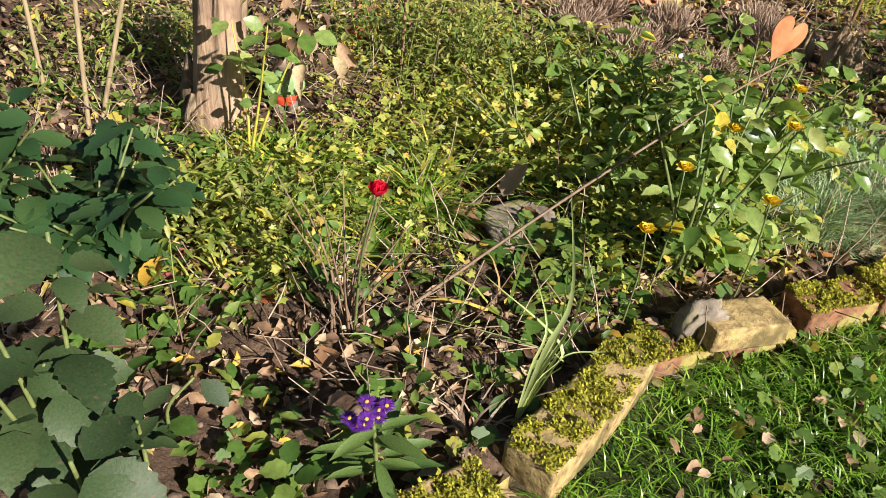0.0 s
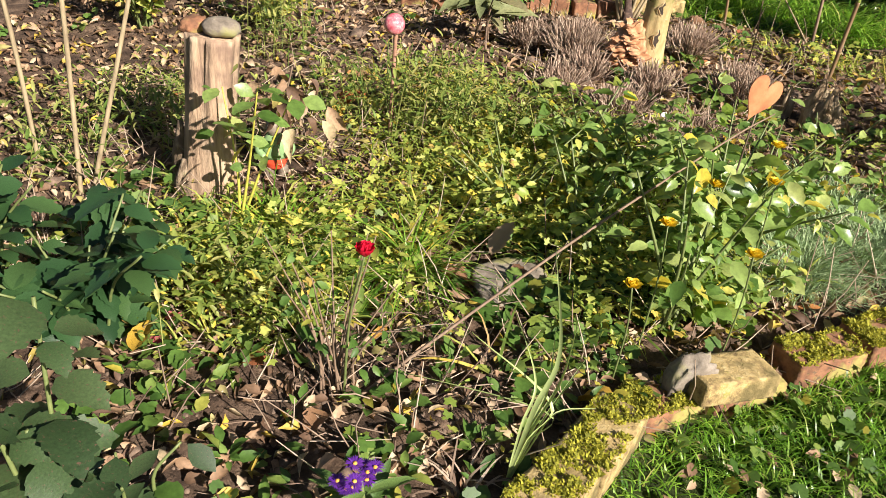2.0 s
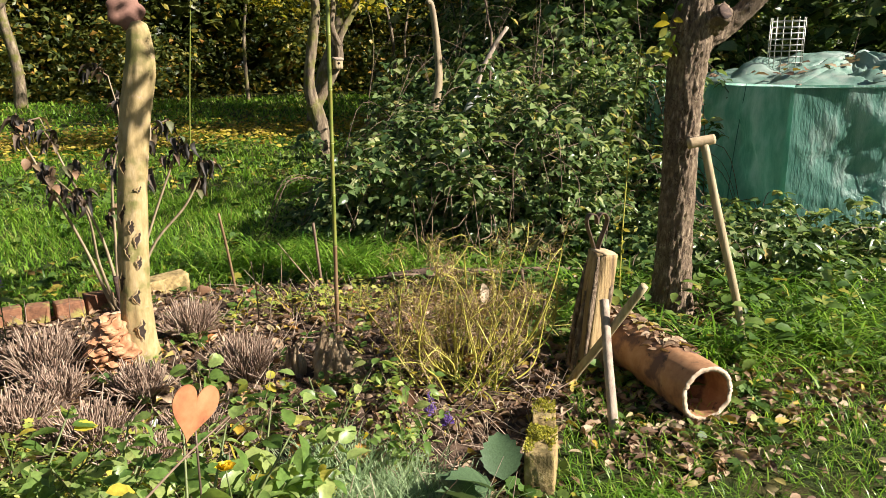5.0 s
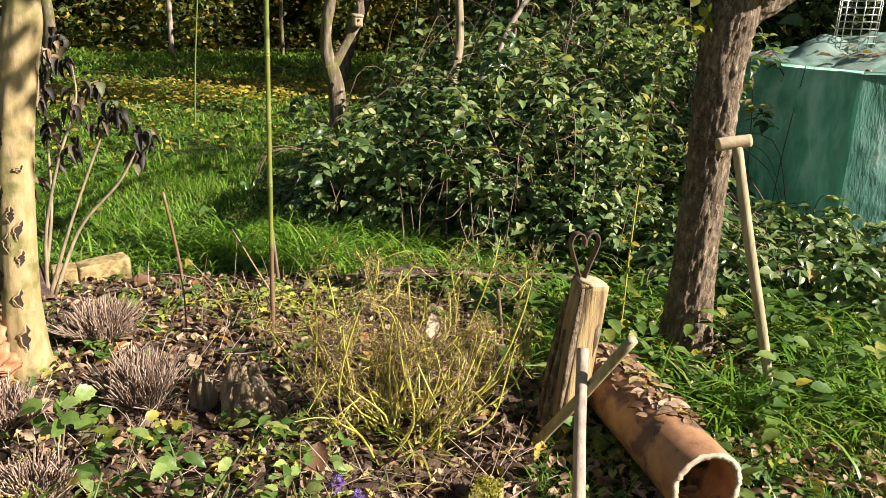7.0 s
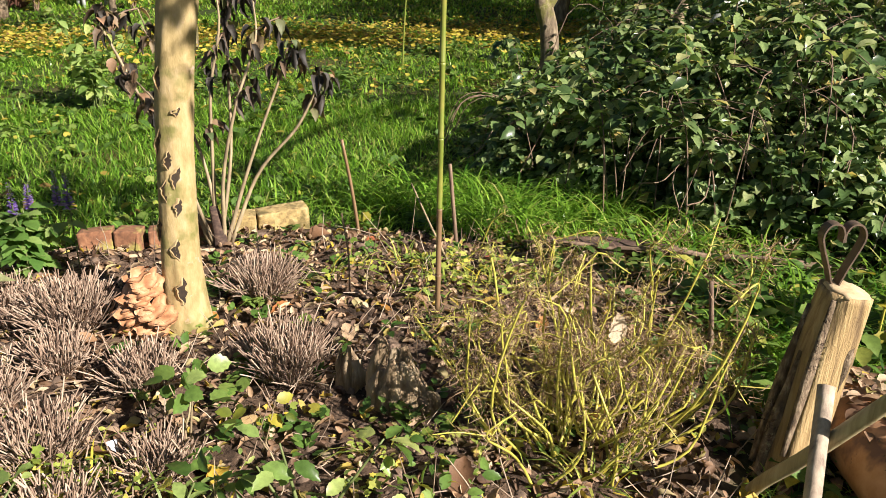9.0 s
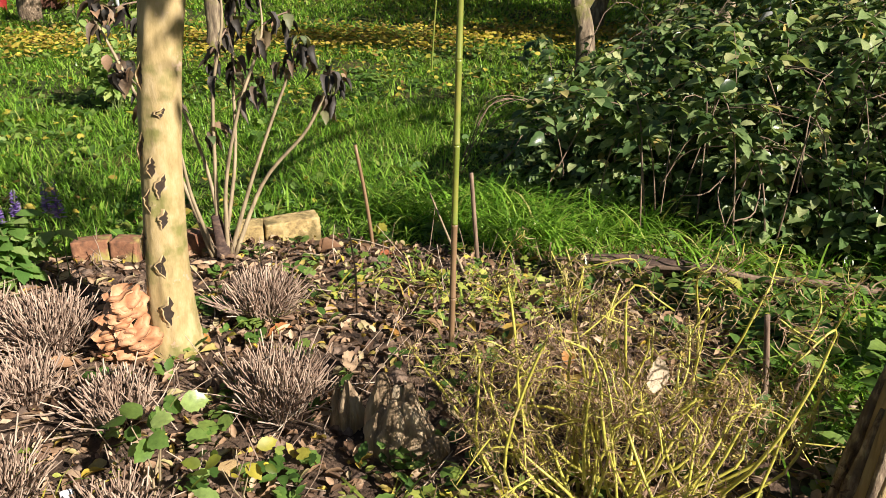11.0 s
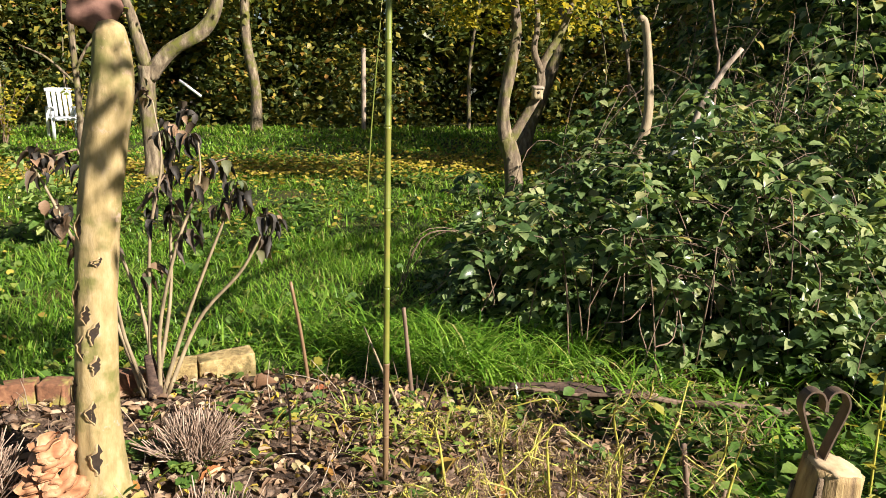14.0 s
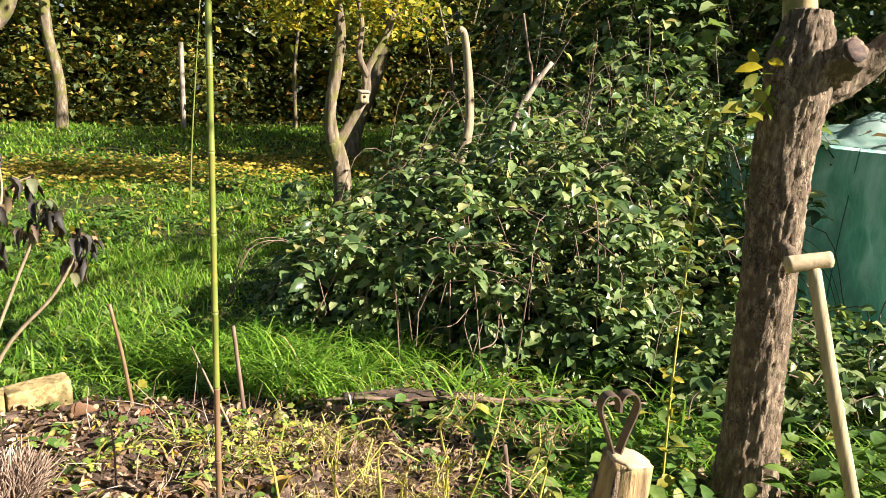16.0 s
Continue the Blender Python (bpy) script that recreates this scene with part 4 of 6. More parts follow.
fruit_tree(5.5, 14.5, [([(0, 0, -0.1), (0.1, 0, 0.5), (0.35, 0, 1.2), (0.6, 0, 2.0), (0.7, 0, 3.2)], [0.16, 0.13, 0.12, 0.1, 0.05])], BARK_FAR, "leaning dark fruit tree at the lawn's far side", [(0.7, 0, 3.3, 1.3, 0.9, 900)], seed=14, size=0.11)
fruit_tree(-4.0, 16.0, [([(0, 0, -0.1), (0.05, 0, 1.0), (0.0, 0, 2.0), (0.1, 0, 3.5)], [0.2, 0.17, 0.15, 0.1])], BARK_B, "dark trunk at the side of the lawn", [(0, 0, 3.6, 1.5, 1.0, 700)], seed=17, size=0.11)
fruit_tree(-1.8, 15.0, [([(0, 0, -0.1), (0.02, 0, 1.0), (0.0, 0, 2.2), (0.1, 0, 3.0)], [0.06, 0.05, 0.045, 0.02]), ([(0, 0, 1.4), (0.3, 0, 1.9), (0.7, 0, 2.1)], [0.025, 0.02, 0.01]), ([(0, 0, 1.2), (-0.4, 0, 1.6), (-0.8, 0, 1.8)], [0.025, 0.02, 0.01])], BARK_FAR, "thin bare sapling with spread twigs", seed=19)


# ---- hedge and wood behind the lawn ----
def hedge(name, x0, x1, y0, y1, top, n, size, label, stems=0):
    t = thing(name, (x0 + x1) / 2, (y0 + y1) / 2, label, "hedge")
    ox, oy, oz = t.matrix_basis.translation
    g = Geo()
    x = rng.uniform(x0, x1, n)
    z = top * rng.uniform(0, 1, n) ** 1.15 * (1 + 0.25 * vnoise(x * 0.8, x * 0, 3))
    y = y0 + (y1 - y0) * (rng.uniform(0, 1, n) ** 2 * 0.7 + 0.4 * (fbm(x * 0.55, z * 0.6, 6, 3) + 0.5))
    k = fbm(x * 0.9 + 9, z * 0.9, 44, 3) + rng.uniform(-0.6, 0.6, n) > (-0.4 if stems else -3)
    p = np.stack([x - ox, y - oy, z - 0.1], -1)[k]
    loose(g, kite(), p, size, (-0.9, 0.4), 0.7)
    tagged(piece("foliage", g, HEDGE, t), kind="stuff")
    for i in range(stems):
        xa = rng.uniform(x0, x1) - ox
        ya = y0 + rng.uniform(-0.2, 0.8) - oy
        k = rng.uniform(0.02, 0.07)
        piece("stem", rod([(xa, ya, -0.3), (xa + rng.normal(0, 0.15), ya, top * 0.25), (xa + rng.normal(0, 0.5), ya, top * 0.6)], [k, k * 0.8, k * 0.4], 8, 10, rough=0.15, seed=i), BARK_FAR, t)
    return t


hedge("hedge", -17, 24, 21.0, 24, 6.5, 75000, 0.2, "tall dense autumn hedge behind the lawn", 16)
hedge("hedge", -20, 28, 23.5, 26, 9, 32000, 0.46, "dark wood behind the hedge")
hedge("hedge", -22, 30, 26, 28, 11, 22000, 0.8, "dense dark tree belt behind the hedge")


# ---- bramble thicket ----
def bramble(name, blobs, n, size, label, canes=9):
    t = thing(name, blobs[0][0], blobs[0][1], label, "bush")
    ox, oy, oz = t.matrix_basis.translation
    g, s = Geo(), Geo()
    tot = sum(b[3] * b[3] for b in blobs)
    for bx, by, h, r in blobs:
        k = int(n * r * r / tot)
        q = unit(rng.normal(0, 1, (k, 3)))
        q[:, 2] = np.abs(q[:, 2])
        rad = rng.uniform(0.55, 1.08, (k, 1)) * (1 + 0.3 * np.sin(q[:, :1] * 5 + bx) * np.cos(q[:, 1:2] * 4))
        p = np.array((bx - ox, by - oy, 0.02)) + q * rad * np.array((r, r, h))
        az = rng.uniform(0, 6.283, k)
        out = np.arctan2(q[:, 1], q[:, 0])
        az = np.where(rng.uniform(0, 1, k) < 0.6, out + rng.normal(0, 0.7, k), az)
        for turn in (-0.9, 0, 0.9):
            d = heading(az + turn, rng.uniform(-0.6, 0.25, k))
            nrm = q * 0.4 + np.array((0.2, -0.2, 1.0)) + rng.normal(0, 0.4, (k, 3))
            scatter(g, BRAMBLE_SHAPE, p, d, nrm, size * rng.uniform(0.6, 1.2, k) * (1.1 if turn == 0 else 0.85))
        for i in range(int(canes * r)):
            a = rng.uniform(0, 6.283)
            a2 = a + rng.normal(0, 0.6)
            b = np.array((bx - ox, by - oy, 0.0))
            tube(s, spline([b + (0.3 * r * math.cos(a), 0.3 * r * math.sin(a), 0), b + (0.6 * r * math.cos(a), 0.6 * r * math.sin(a), h * 0.9), b + (1.0 * r * math.cos(a2), r * math.sin(a2), h * rng.uniform(0.4, 1.1)), b + (1.25 * r * math.cos(a2), 1.25 * r * math.sin(a2), h * rng.uniform(0.1, 0.5))], 14), rng.uniform(0.002, 0.004), 5, cap=False)
    tagged(piece("foliage", g, BRAMBLE, t), kind="stuff")
    tagged(piece("cane_tangle", s, BROWN_STEM, t), kind="stuff")
    return t


BRAMBLE_SHAPE = plain(0.62, 0.25, 0.1)
bramble("bramble_bush", [(3.9, 6.3, 0.62, 0.95), (3.35, 6.6, 0.45, 0.7), (4.7, 6.1, 0.85, 1.0), (4.3, 5.5, 0.5, 0.7), (5.3, 6.6, 1.15, 1.1), (4.6, 7.4, 0.95, 1.1), (6.2, 7.3, 1.45, 1.2), (5.3, 5.6, 0.7, 0.8), (4.9, 4.9, 0.4, 0.55)], 15000, 0.082, "dense dark green bramble thicket beside the lawn", 22)
bramble("bramble_bush", [(7.2, 9.0, 2.0, 1.5), (6.0, 9.2, 1.5, 1.3), (8.6, 9.8, 2.6, 1.8), (10.5, 11, 3.2, 2.2), (8.0, 12, 2.6, 1.8)], 7500, 0.15, "tall bramble and hazel thicket behind the green tent")
t = thing("bramble_shoot", 4.2, 5.6, "long leafy bramble shoots arching out of the thicket", "bush")
g = Geo()
for i in range(64):
    x0, y0 = rng.uniform(-1.1, 1.9), rng.uniform(-0.5, 1.4)
    a = rng.uniform(0, 6.283)
    h = rng.uniform(0.7, 1.25) + 0.25 * x0
    c = spline([(x0, y0, 0), (x0 + 0.1 * math.cos(a), y0 + 0.1 * math.sin(a), h * 0.7), (x0 + 0.35 * math.cos(a), y0 + 0.35 * math.sin(a), h), (x0 + 0.7 * math.cos(a), y0 + 0.7 * math.sin(a), h * 0.8)], 16)
    piece("cane", rod(c, [0.005, 0.003, 0.002], 5), BROWN_STEM, t)
    k = 54
    j = rng.integers(5, 16, k)
    az = rng.uniform(0, 6.283, k)
    scatter(g, serrate(0.6, 0.3, 0.1, 3), c[j] + rng.normal(0, 0.02, (k, 3)), heading(az, rng.uniform(-0.6, 0.3, k)), np.stack([rng.normal(0.2, 0.4, k), rng.normal(-0.2, 0.4, k), np.ones(k)], -1), rng.uniform(0.055, 0.12, k))
tagged(piece("foliage", g, BRAMBLE, t), kind="stuff")
bramble("hazel_thicket", [(13, 9, 7, 2.8), (12, 6.2, 5, 2.4), (16, 14, 8, 4), (12.5, 3, 4, 2.4), (14, 0, 4, 2.5), (9.2, 10.3, 7.5, 2.0), (11, 12, 8, 2.3), (9.6, 14.5, 8, 2.0)], 17000, 0.27, "tall dark hazel thicket behind the tent", 5)
bramble("bramble_bush", [(5.2, 3.9, 0.3, 0.5), (5.6, 4.4, 0.4, 0.5), (4.7, 4.3, 0.32, 0.4), (5.9, 3.9, 0.35, 0.5)], 1500, 0.085, "low bramble shoots at the foot of the green tent")


# ---- poles, canes and stakes ----
def pole(name, pts, radii, mat, label, category="stake", group="", m=16, sides=10, rough=0.06, seed=0):
    x, y, z = pts[0]
    t = piece(name, rod([(0, 0, -0.06)] + [(a - x, b - y, c) for a, b, c in pts[0:1]] + [(a - x, b - y, c) for a, b, c in pts[1:]], radii, sides, m, rough=rough, seed=seed), mat, at=pose(x, y, ground(x, y)))
    return tagged(t, label, category, group)


bam = thing("bamboo_cane", 2.17, 4.15, "tall green bamboo cane stuck in the soil, brown at its foot", "cane")
for i in range(11):
    z0, z1 = -0.05 + 0.26 * i, -0.05 + 0.26 * (i + 1)
    ring = [(0.012 * z0, 0, z0), (0.012 * z0, 0, z0 + 0.006), (0.012 * (z0 + z1) / 2, 0, (z0 + z1) / 2), (0.012 * z1, 0, z1 - 0.008), (0.012 * z1, 0, z1)]
    piece("cane_section", rod(ring, [0.0125, 0.0105, 0.0098, 0.0105, 0.0125] if i < 7 else [0.011, 0.0085, 0.0085, 0.0085, 0.011], 12), BAMBOO_DRY if i < 2 else BAMBOO, bam)
pole("stake", [(1.9, 5.3, 0), (1.87, 5.3, 0.25), (1.83, 5.29, 0.5)], [0.009, 0.009, 0.008], BAMBOO_DRY, "tan thin wooden stake at the lawn's edge", group="stakes")
pole("stake", [(2.37, 4.97, 0), (2.35, 4.97, 0.22), (2.33, 4.97, 0.44)], [0.01, 0.01, 0.009], BROWN_STEM, "straight thin brown stake in the bed", group="stakes")
pole("stake", [(1.84, 4.48, 0), (1.84, 4.48, 0.18), (1.82, 4.48, 0.36)], [0.004, 0.004, 0.003], BROWN_STEM, "dark dry stem standing in the soil", group="stakes")
pole("stake", [(2.3, 4.75, 0), (2.24, 4.95, 0.12), (2.17, 5.22, 0.26)], [0.005, 0.006, 0.004], PALE_STEM, "pale leaning twig in the bed", group="stakes")
pole("stake", [(3.07, 3.71, 0), (3.06, 3.72, 0.18), (3.04, 3.73, 0.36)], [0.01, 0.01, 0.008], BROWN_STEM, "dry brown stake beside the withered bush", group="stakes")
pole("stake", [(3.11, 3.68, 0), (3.12, 3.67, 0.12), (3.15, 3.66, 0.25)], [0.008, 0.008, 0.006], BROWN_STEM, "short leaning brown stake", group="stakes")
pole("garden_cane", [(-1.27, 2.47, 0), (-1.26, 2.47, 0.5), (-1.3, 2.5, 1.1)], [0.009, 0.008, 0.007], PALE_STEM, "pale plant support cane", "cane", "support canes")
pole("garden_cane", [(-1.02, 2.28, 0), (-0.98, 2.3, 0.5), (-0.95, 2.32, 1.0)], [0.008, 0.008, 0.007], PALE_STEM, "thin grey plant support cane", "cane", "support canes")
pole("garden_cane", [(-1.01, 2.36, 0), (-0.87, 2.43, 0.5), (-0.7, 2.5, 1.1)], [0.008, 0.008, 0.006], PALE_STEM, "leaning pale plant support cane", "cane", "support canes")
pole("dead_branch", [(4.8, 8.2, 0), (4.82, 8.2, 0.7), (4.9, 8.2, 1.2), (4.83, 8.2, 1.9), (4.76, 8.2, 2.0)], [0.045, 0.045, 0.05, 0.04, 0.03], PALE_STEM, "pale barkless branch standing in the thicket", "branch", m=24, rough=0.15)
pole("dead_branch", [(4.82, 7.4, 0), (4.92, 7.4, 1.1), (5.12, 7.4, 1.52), (5.28, 7.4, 1.72)], [0.03, 0.025, 0.025, 0.02], STICK_WOOD, "forked bare branch leaning in the thicket", "branch", m=20)
pole("dead_branch", [(5.02, 7.42, 0), (5.1, 7.42, 1.5), (5.07, 7.42, 1.75), (5.0, 7.42, 2.1)], [0.015, 0.015, 0.013, 0.009], BROWN_STEM, "thin bare branch in the thicket", "branch", m=20)
pole("fence_post", [(3.2, 21, 0), (3.2, 21, 1.0), (3.2, 21, 2.0)], [0.06, 0.06, 0.06], STICK_WOOD, "grey fence post at the hedge", "post")
lying = piece("fallen_branch", rod([(0, 0, 0.02), (0.2, -0.12, 0.05), (0.4, -0.16, 0.03), (0.66, -0.29, 0.06), (0.85, -0.33, 0.03), (1.05, -0.44, 0.05), (1.5, -0.6, 0.02)], [0.007, 0.01, 0.011, 0.017, 0.02], 12, 40, rough=0.3, seed=3), BROWN_STEM, at=pose(2.72, 5.06, 0))
tagged(lying, "grey fallen branch lying along the thicket", "branch")
rotlog = piece("rotten_log", rod([(0, 0, 0.02), (0.3, -0.1, 0.025), (0.6, -0.22, 0.02)], [0.03, 0.038, 0.034], 20, 34, rough=0.22, seed=9, grain=(12, 8)), DARK_BARK, at=pose(2.84, 5.03, 0))
tagged(rotlog, "dark rotting log lying at the thicket's foot", "log")
card = piece("white_board", lump(0.26, 0.02, 0.2, 3, 0.05, 0.95, 4), surface("weathered_white_plastic", [(0.5, 0.52, 0.5), (0.7, 0.72, 0.7)], 6, rough=0.5, relief=0.1), at=pose(4.62, 6.98, 0.93, 35, 0, 15))
tagged(card, "weathered pale plastic sheet lying in the brambles", "sheet")

# ---- log with iron heart, sticks, clay pipe ----
log = thing("log_post", 3.02, 3.19, "split yellow log post standing beside the clay pipe", "log", z=0)
g = rod([(0.02, 0, -0.04), (0.022, 0, 0.02), (0.04, -0.005, 0.2), (0.06, -0.012, 0.4), (0.085, -0.02, 0.57)], [0.08, 0.075, 0.068, 0.066, 0.06], 26, 40, rough=0.2, seed=21, grain=(7, 1.2))
piece("shaft", g, LOG_WOOD, log)
piece("cut_top", rod([(0.084, -0.02, 0.568), (0.086, -0.021, 0.578)], [0.058, 0.05], 26, rough=0.12, seed=21, grain=(7, 1.2)), CUT_WOOD, log, "pale sawn end")
for a, z0, z1 in ((2.7, 0.02, 0.52), (3.3, 0.0, 0.4), (3.9, 0.1, 0.56), (5.3, 0.3, 0.5)):
    c = [(0.02 + 0.055 * k + 0.066 * math.cos(a) * (1.25 - 0.35 * k), 0.066 * math.sin(a) * (1.25 - 0.35 * k) - 0.012 * k, z0 + (z1 - z0) * m) for k, m in ((z0 / 0.57, 0), ((z0 + z1) / 1.14, 0.5), (z1 / 0.57, 1))]
    piece("bark_strip", rod(c, [0.012, 0.022, 0.008], 9, 16, rough=0.4, seed=int(a * 5), flat=0.5), BARK_B, log, "strip of dark bark")
# heart of bent band iron standing on the log
pts = [(0, 0.004), (-0.022, 0.07), (-0.045, 0.13), (-0.05, 0.16), (-0.036, 0.185), (-0.012, 0.185), (0, 0.165), (0, 0.14)]
heart = thing("iron_heart", 3.075, 3.19, "heart bent from dark band iron, stuck in the log", "ornament", z=0.56, turn=-8)
for sgn in (-1, 1):
    c = spline([(sgn * -a, 0, b) for a, b in pts], 34)
    nrm = unit(np.cross(np.gradient(c, axis=0), np.array((0, 1.0, 0))))
    g = Geo()
    v, th, wd = [], 0.0022, 0.016
    for q, e in zip(c, nrm):
        v += [q + e * th + (0, wd, 0), q + e * th - (0, wd, 0), q - e * th - (0, wd, 0), q - e * th + (0, wd, 0)]
    f = [(4 * i + j, 4 * i + (j + 1) % 4, 4 * i + 4 + (j + 1) % 4, 4 * i + 4 + j) for i in range(len(c) - 1) for j in range(4)]
    g.add(np.array(v) + (sgn * 0.0024, 0, 0), f)
    piece("band", g, STEEL, heart, smooth=False)
st = pole("stick", [(2.79, 2.69, 0), (2.86, 2.82, 0.22), (2.945, 2.965, 0.44)], [0.022, 0.021, 0.0195, 0.02], STICK_WOOD, "straight peeled stick standing before the log", "stick", m=24, sides=14, rough=0.1, seed=4)
st = pole("stick", [(2.9, 3.1, 0.03), (2.93, 2.95, 0.25), (2.985, 2.77, 0.54)], [0.019, 0.019, 0.018, 0.017], HANDLE_WOOD, "broom-handle stick leaning across the log", "stick", m=24, sides=14, rough=0.06, seed=5)
mal = thing("wooden_mallet", 4.0, 3.1, "old long-handled wooden tool leaning against the tree", "tool", z=0)
piece("handle", rod([(0, 0, 0), (-0.04, 0.05, 0.25), (-0.11, 0.13, 0.63), (-0.165, 0.21, 1.0)], [0.017, 0.02, 0.021, 0.021, 0.02], 14, 30, rough=0.05, seed=6), HANDLE_WOOD, mal)
piece("grip", rod([(-0.236, 0.246, 1.005), (-0.18, 0.218, 1.017), (-0.122, 0.189, 1.028)], [0.026, 0.025, 0.024], 16, 12, rough=0.04), CUT_WOOD, mal, "pale worn cross grip")


def clay_pipe():
    t = thing("clay_pipe", 3.135, 2.56, "weathered terracotta drain pipe lying on the ground", "pipe", z=0)
    d = np.array((0.19, 0.98, 0.0))
    d = d / np.linalg.norm(d)
    u, w = np.array((d[1], -d[0], 0)), np.array((0, 0, 1.0))
    r1, r0, n, rows = 0.118, 0.098, 72, 34
    g, lip = Geo(), Geo()
    a = np.linspace(0, 2 * np.pi, n, endpoint=False)
    c = np.array((0.02, 0.0, r1 - 0.01))

    def ring(s, r):
        k = r * (1 + 0.02 * fbm(np.cos(a) * 2 + 5, np.sin(a) * 2 + s * 3, 4, 3))
        return c + d * s + (k * np.cos(a))[:, None] * u + (k * np.sin(a))[:, None] * w
    ragged = 0.006 * fbm(np.cos(a) * 9 + 3, np.sin(a) * 9, 8, 3)
    ss = np.linspace(0, 0.82, rows)
    v = []
    for i, s in enumerate(ss):
        p = ring(s, r1)
        if i == 0:
            p = p + np.outer(ragged, d)
        v.append(p)
    for i, s in enumerate(ss[::-1]):
        p = ring(s, r0)
        if i == rows - 1:
            p = p + np.outer(ragged, d)
        v.append(p)
    v = np.vstack(v)
    idx = np.arange(len(v)).reshape(-1, n)
    nx = np.roll(idx, -1, 1)
    g.add(v, np.stack([idx[:-1], nx[:-1], nx[1:], idx[1:]], -1).reshape(-1, 4))
    piece("body", g, CLAY, t)
    rim = np.vstack([v[idx[0]] - d * 0.001, v[idx[-1]] - d * 0.001, v[idx[0]] + d * 0.004, v[idx[-1]] + d * 0.004])
    i4 = np.arange(4 * n).reshape(4, n)
    n4 = np.roll(i4, -1, 1)
    lip.add(rim, np.concatenate([np.stack([i4[0], i4[1], n4[1], n4[0]], -1), np.stack([i4[0], n4[0], n4[2], i4[2]], -1), np.stack([i4[1], i4[3], n4[3], n4[1]], -1)]))
    piece("chipped_rim", lip, CLAY_LIP, t, "pale chipped broken rim")
    g = Geo()
    s, q = rng.uniform(0.2, 0.8, 260), rng.normal(1.35, 0.4, 260)
    p = c + np.outer(s, d) + (r1 * 1.01 * np.cos(q))[:, None] * u + (r1 * 1.01 * np.sin(q))[:, None] * w
    loose(g, ovate(0.6, 0.3, 0.1), p + np.array((3.135, 2.56, 0.004)), 0.05, (-0.2, 0.3), 0.3)
    stuff("leaves_on_pipe", g, LITTER, "dry leaves lying on the clay pipe", "leaves")


clay_pipe()

# ---- stump, garden figure, ornaments ----
stump = thing("tree_stump", -0.6, 2.39, "tall weathered stump of bare wood with a stone on it", "stump", z=0)
piece("shaft", rod([(0, 0, -0.05), (0, 0, 0.03), (0.01, 0, 0.2), (0.03, 0.0, 0.4), (0.05, 0.01, 0.6)], [0.105, 0.09, 0.078, 0.076, 0.08], 32, 44, rough=0.2, seed=31, grain=(8, 1.5)), BARE_WOOD, stump)
for a, hh in ((3.3, 0.3), (2.6, 0.22), (3.9, 0.18)):
    piece("bark_slab", rod([(0.09 * math.cos(a), 0.09 * math.sin(a), -0.03), (0.095 * math.cos(a), 0.095 * math.sin(a), hh * 0.5), (0.08 * math.cos(a), 0.08 * math.sin(a), hh)], [0.04, 0.035, 0.012], 9, 14, rough=0.35, seed=int(a * 7), flat=0.5), BARK_B, stump, "dark loose bark")
cap = piece("cap_stone", lump(0.12, 0.1, 0.06, 3, 0.12, 0.1, 8), STONE, at=pose(-0.52, 2.39, 0.595, 0, 6, 20))
tagged(cap, "grey rounded stone lying on the stump", "stone")
cap = piece("cap_stone", lump(0.09, 0.07, 0.05, 9, 0.2, 0.3, 8), BRICK, at=pose(-0.61, 2.41, 0.595, 0, -10, 50))
tagged(cap, "brown stone lying on the stump", "stone")


def figure():
    """A small painted garden figure, one mesh with several materials."""
    mats = [surface("figure_green", [(0.12, 0.2, 0.08), (0.22, 0.34, 0.15)], 12, rough=0.5, relief=0.1), surface("figure_red", [(0.5, 0.05, 0.02), (0.62, 0.1, 0.05)], 12, rough=0.4, relief=0.1), surface("figure_grey", [(0.1, 0.08, 0.06), (0.25, 0.2, 0.15)], 20, rough=0.7)]
    g, which = Geo(), []

    def add(sub, k):
        n0 = sum(len(f) for f in g.f)
        g.add(np.vstack(sub.v), *[f for f in sub.f])
        which.append((n0, sum(len(f) for f in g.f), k))
    for sx in (-0.04, 0.04):
        add(rod([(sx, 0, 0), (sx, 0, 0.03), (sx, -0.01, 0.07)], [0.03, 0.032, 0.028], 12, 8), 2)
    add(rod([(0, 0, 0.06), (0, 0, 0.1), (0, 0, 0.13)], [0.05, 0.068, 0.066], 18, 10, flat=0.8), 1)
    add(rod([(0, 0, 0.125), (0, 0, 0.2), (0, 0, 0.25), (0, 0, 0.265)], [0.068, 0.072, 0.05, 0.03], 18, 14, flat=0.8), 0)
    add(rod([(0, 0, 0.26), (0, 0, 0.29), (0, 0, 0.33), (0, 0, 0.355)], [0.03, 0.046, 0.044, 0.012], 16, 12), 2)
    add(rod([(-0.06, 0, 0.24), (-0.09, -0.02, 0.18), (-0.06, -0.06, 0.15)], [0.024, 0.022, 0.018], 10, 10), 0)
    add(rod([(0.06, 0, 0.24), (0.09, -0.02, 0.18), (0.06, -0.06, 0.15)], [0.024, 0.022, 0.018], 10, 10), 0)
    ob = piece("garden_figure", g, mats[0], at=pose(-0.42, 2.58, ground(-0.42, 2.58), 0, 0, 20) @ Matrix.Scale(0.66, 4))
    for m in mats[1:]:
        ob.data.materials.append(m)
    ids = np.zeros(len(ob.data.polygons), np.int32)
    for a, b, k in which:
        ids[a:b] = k
    ob.data.polygons.foreach_set("material_index", ids)
    tagged(ob, "small painted garden figure in green and red beside the stump", "garden figure")


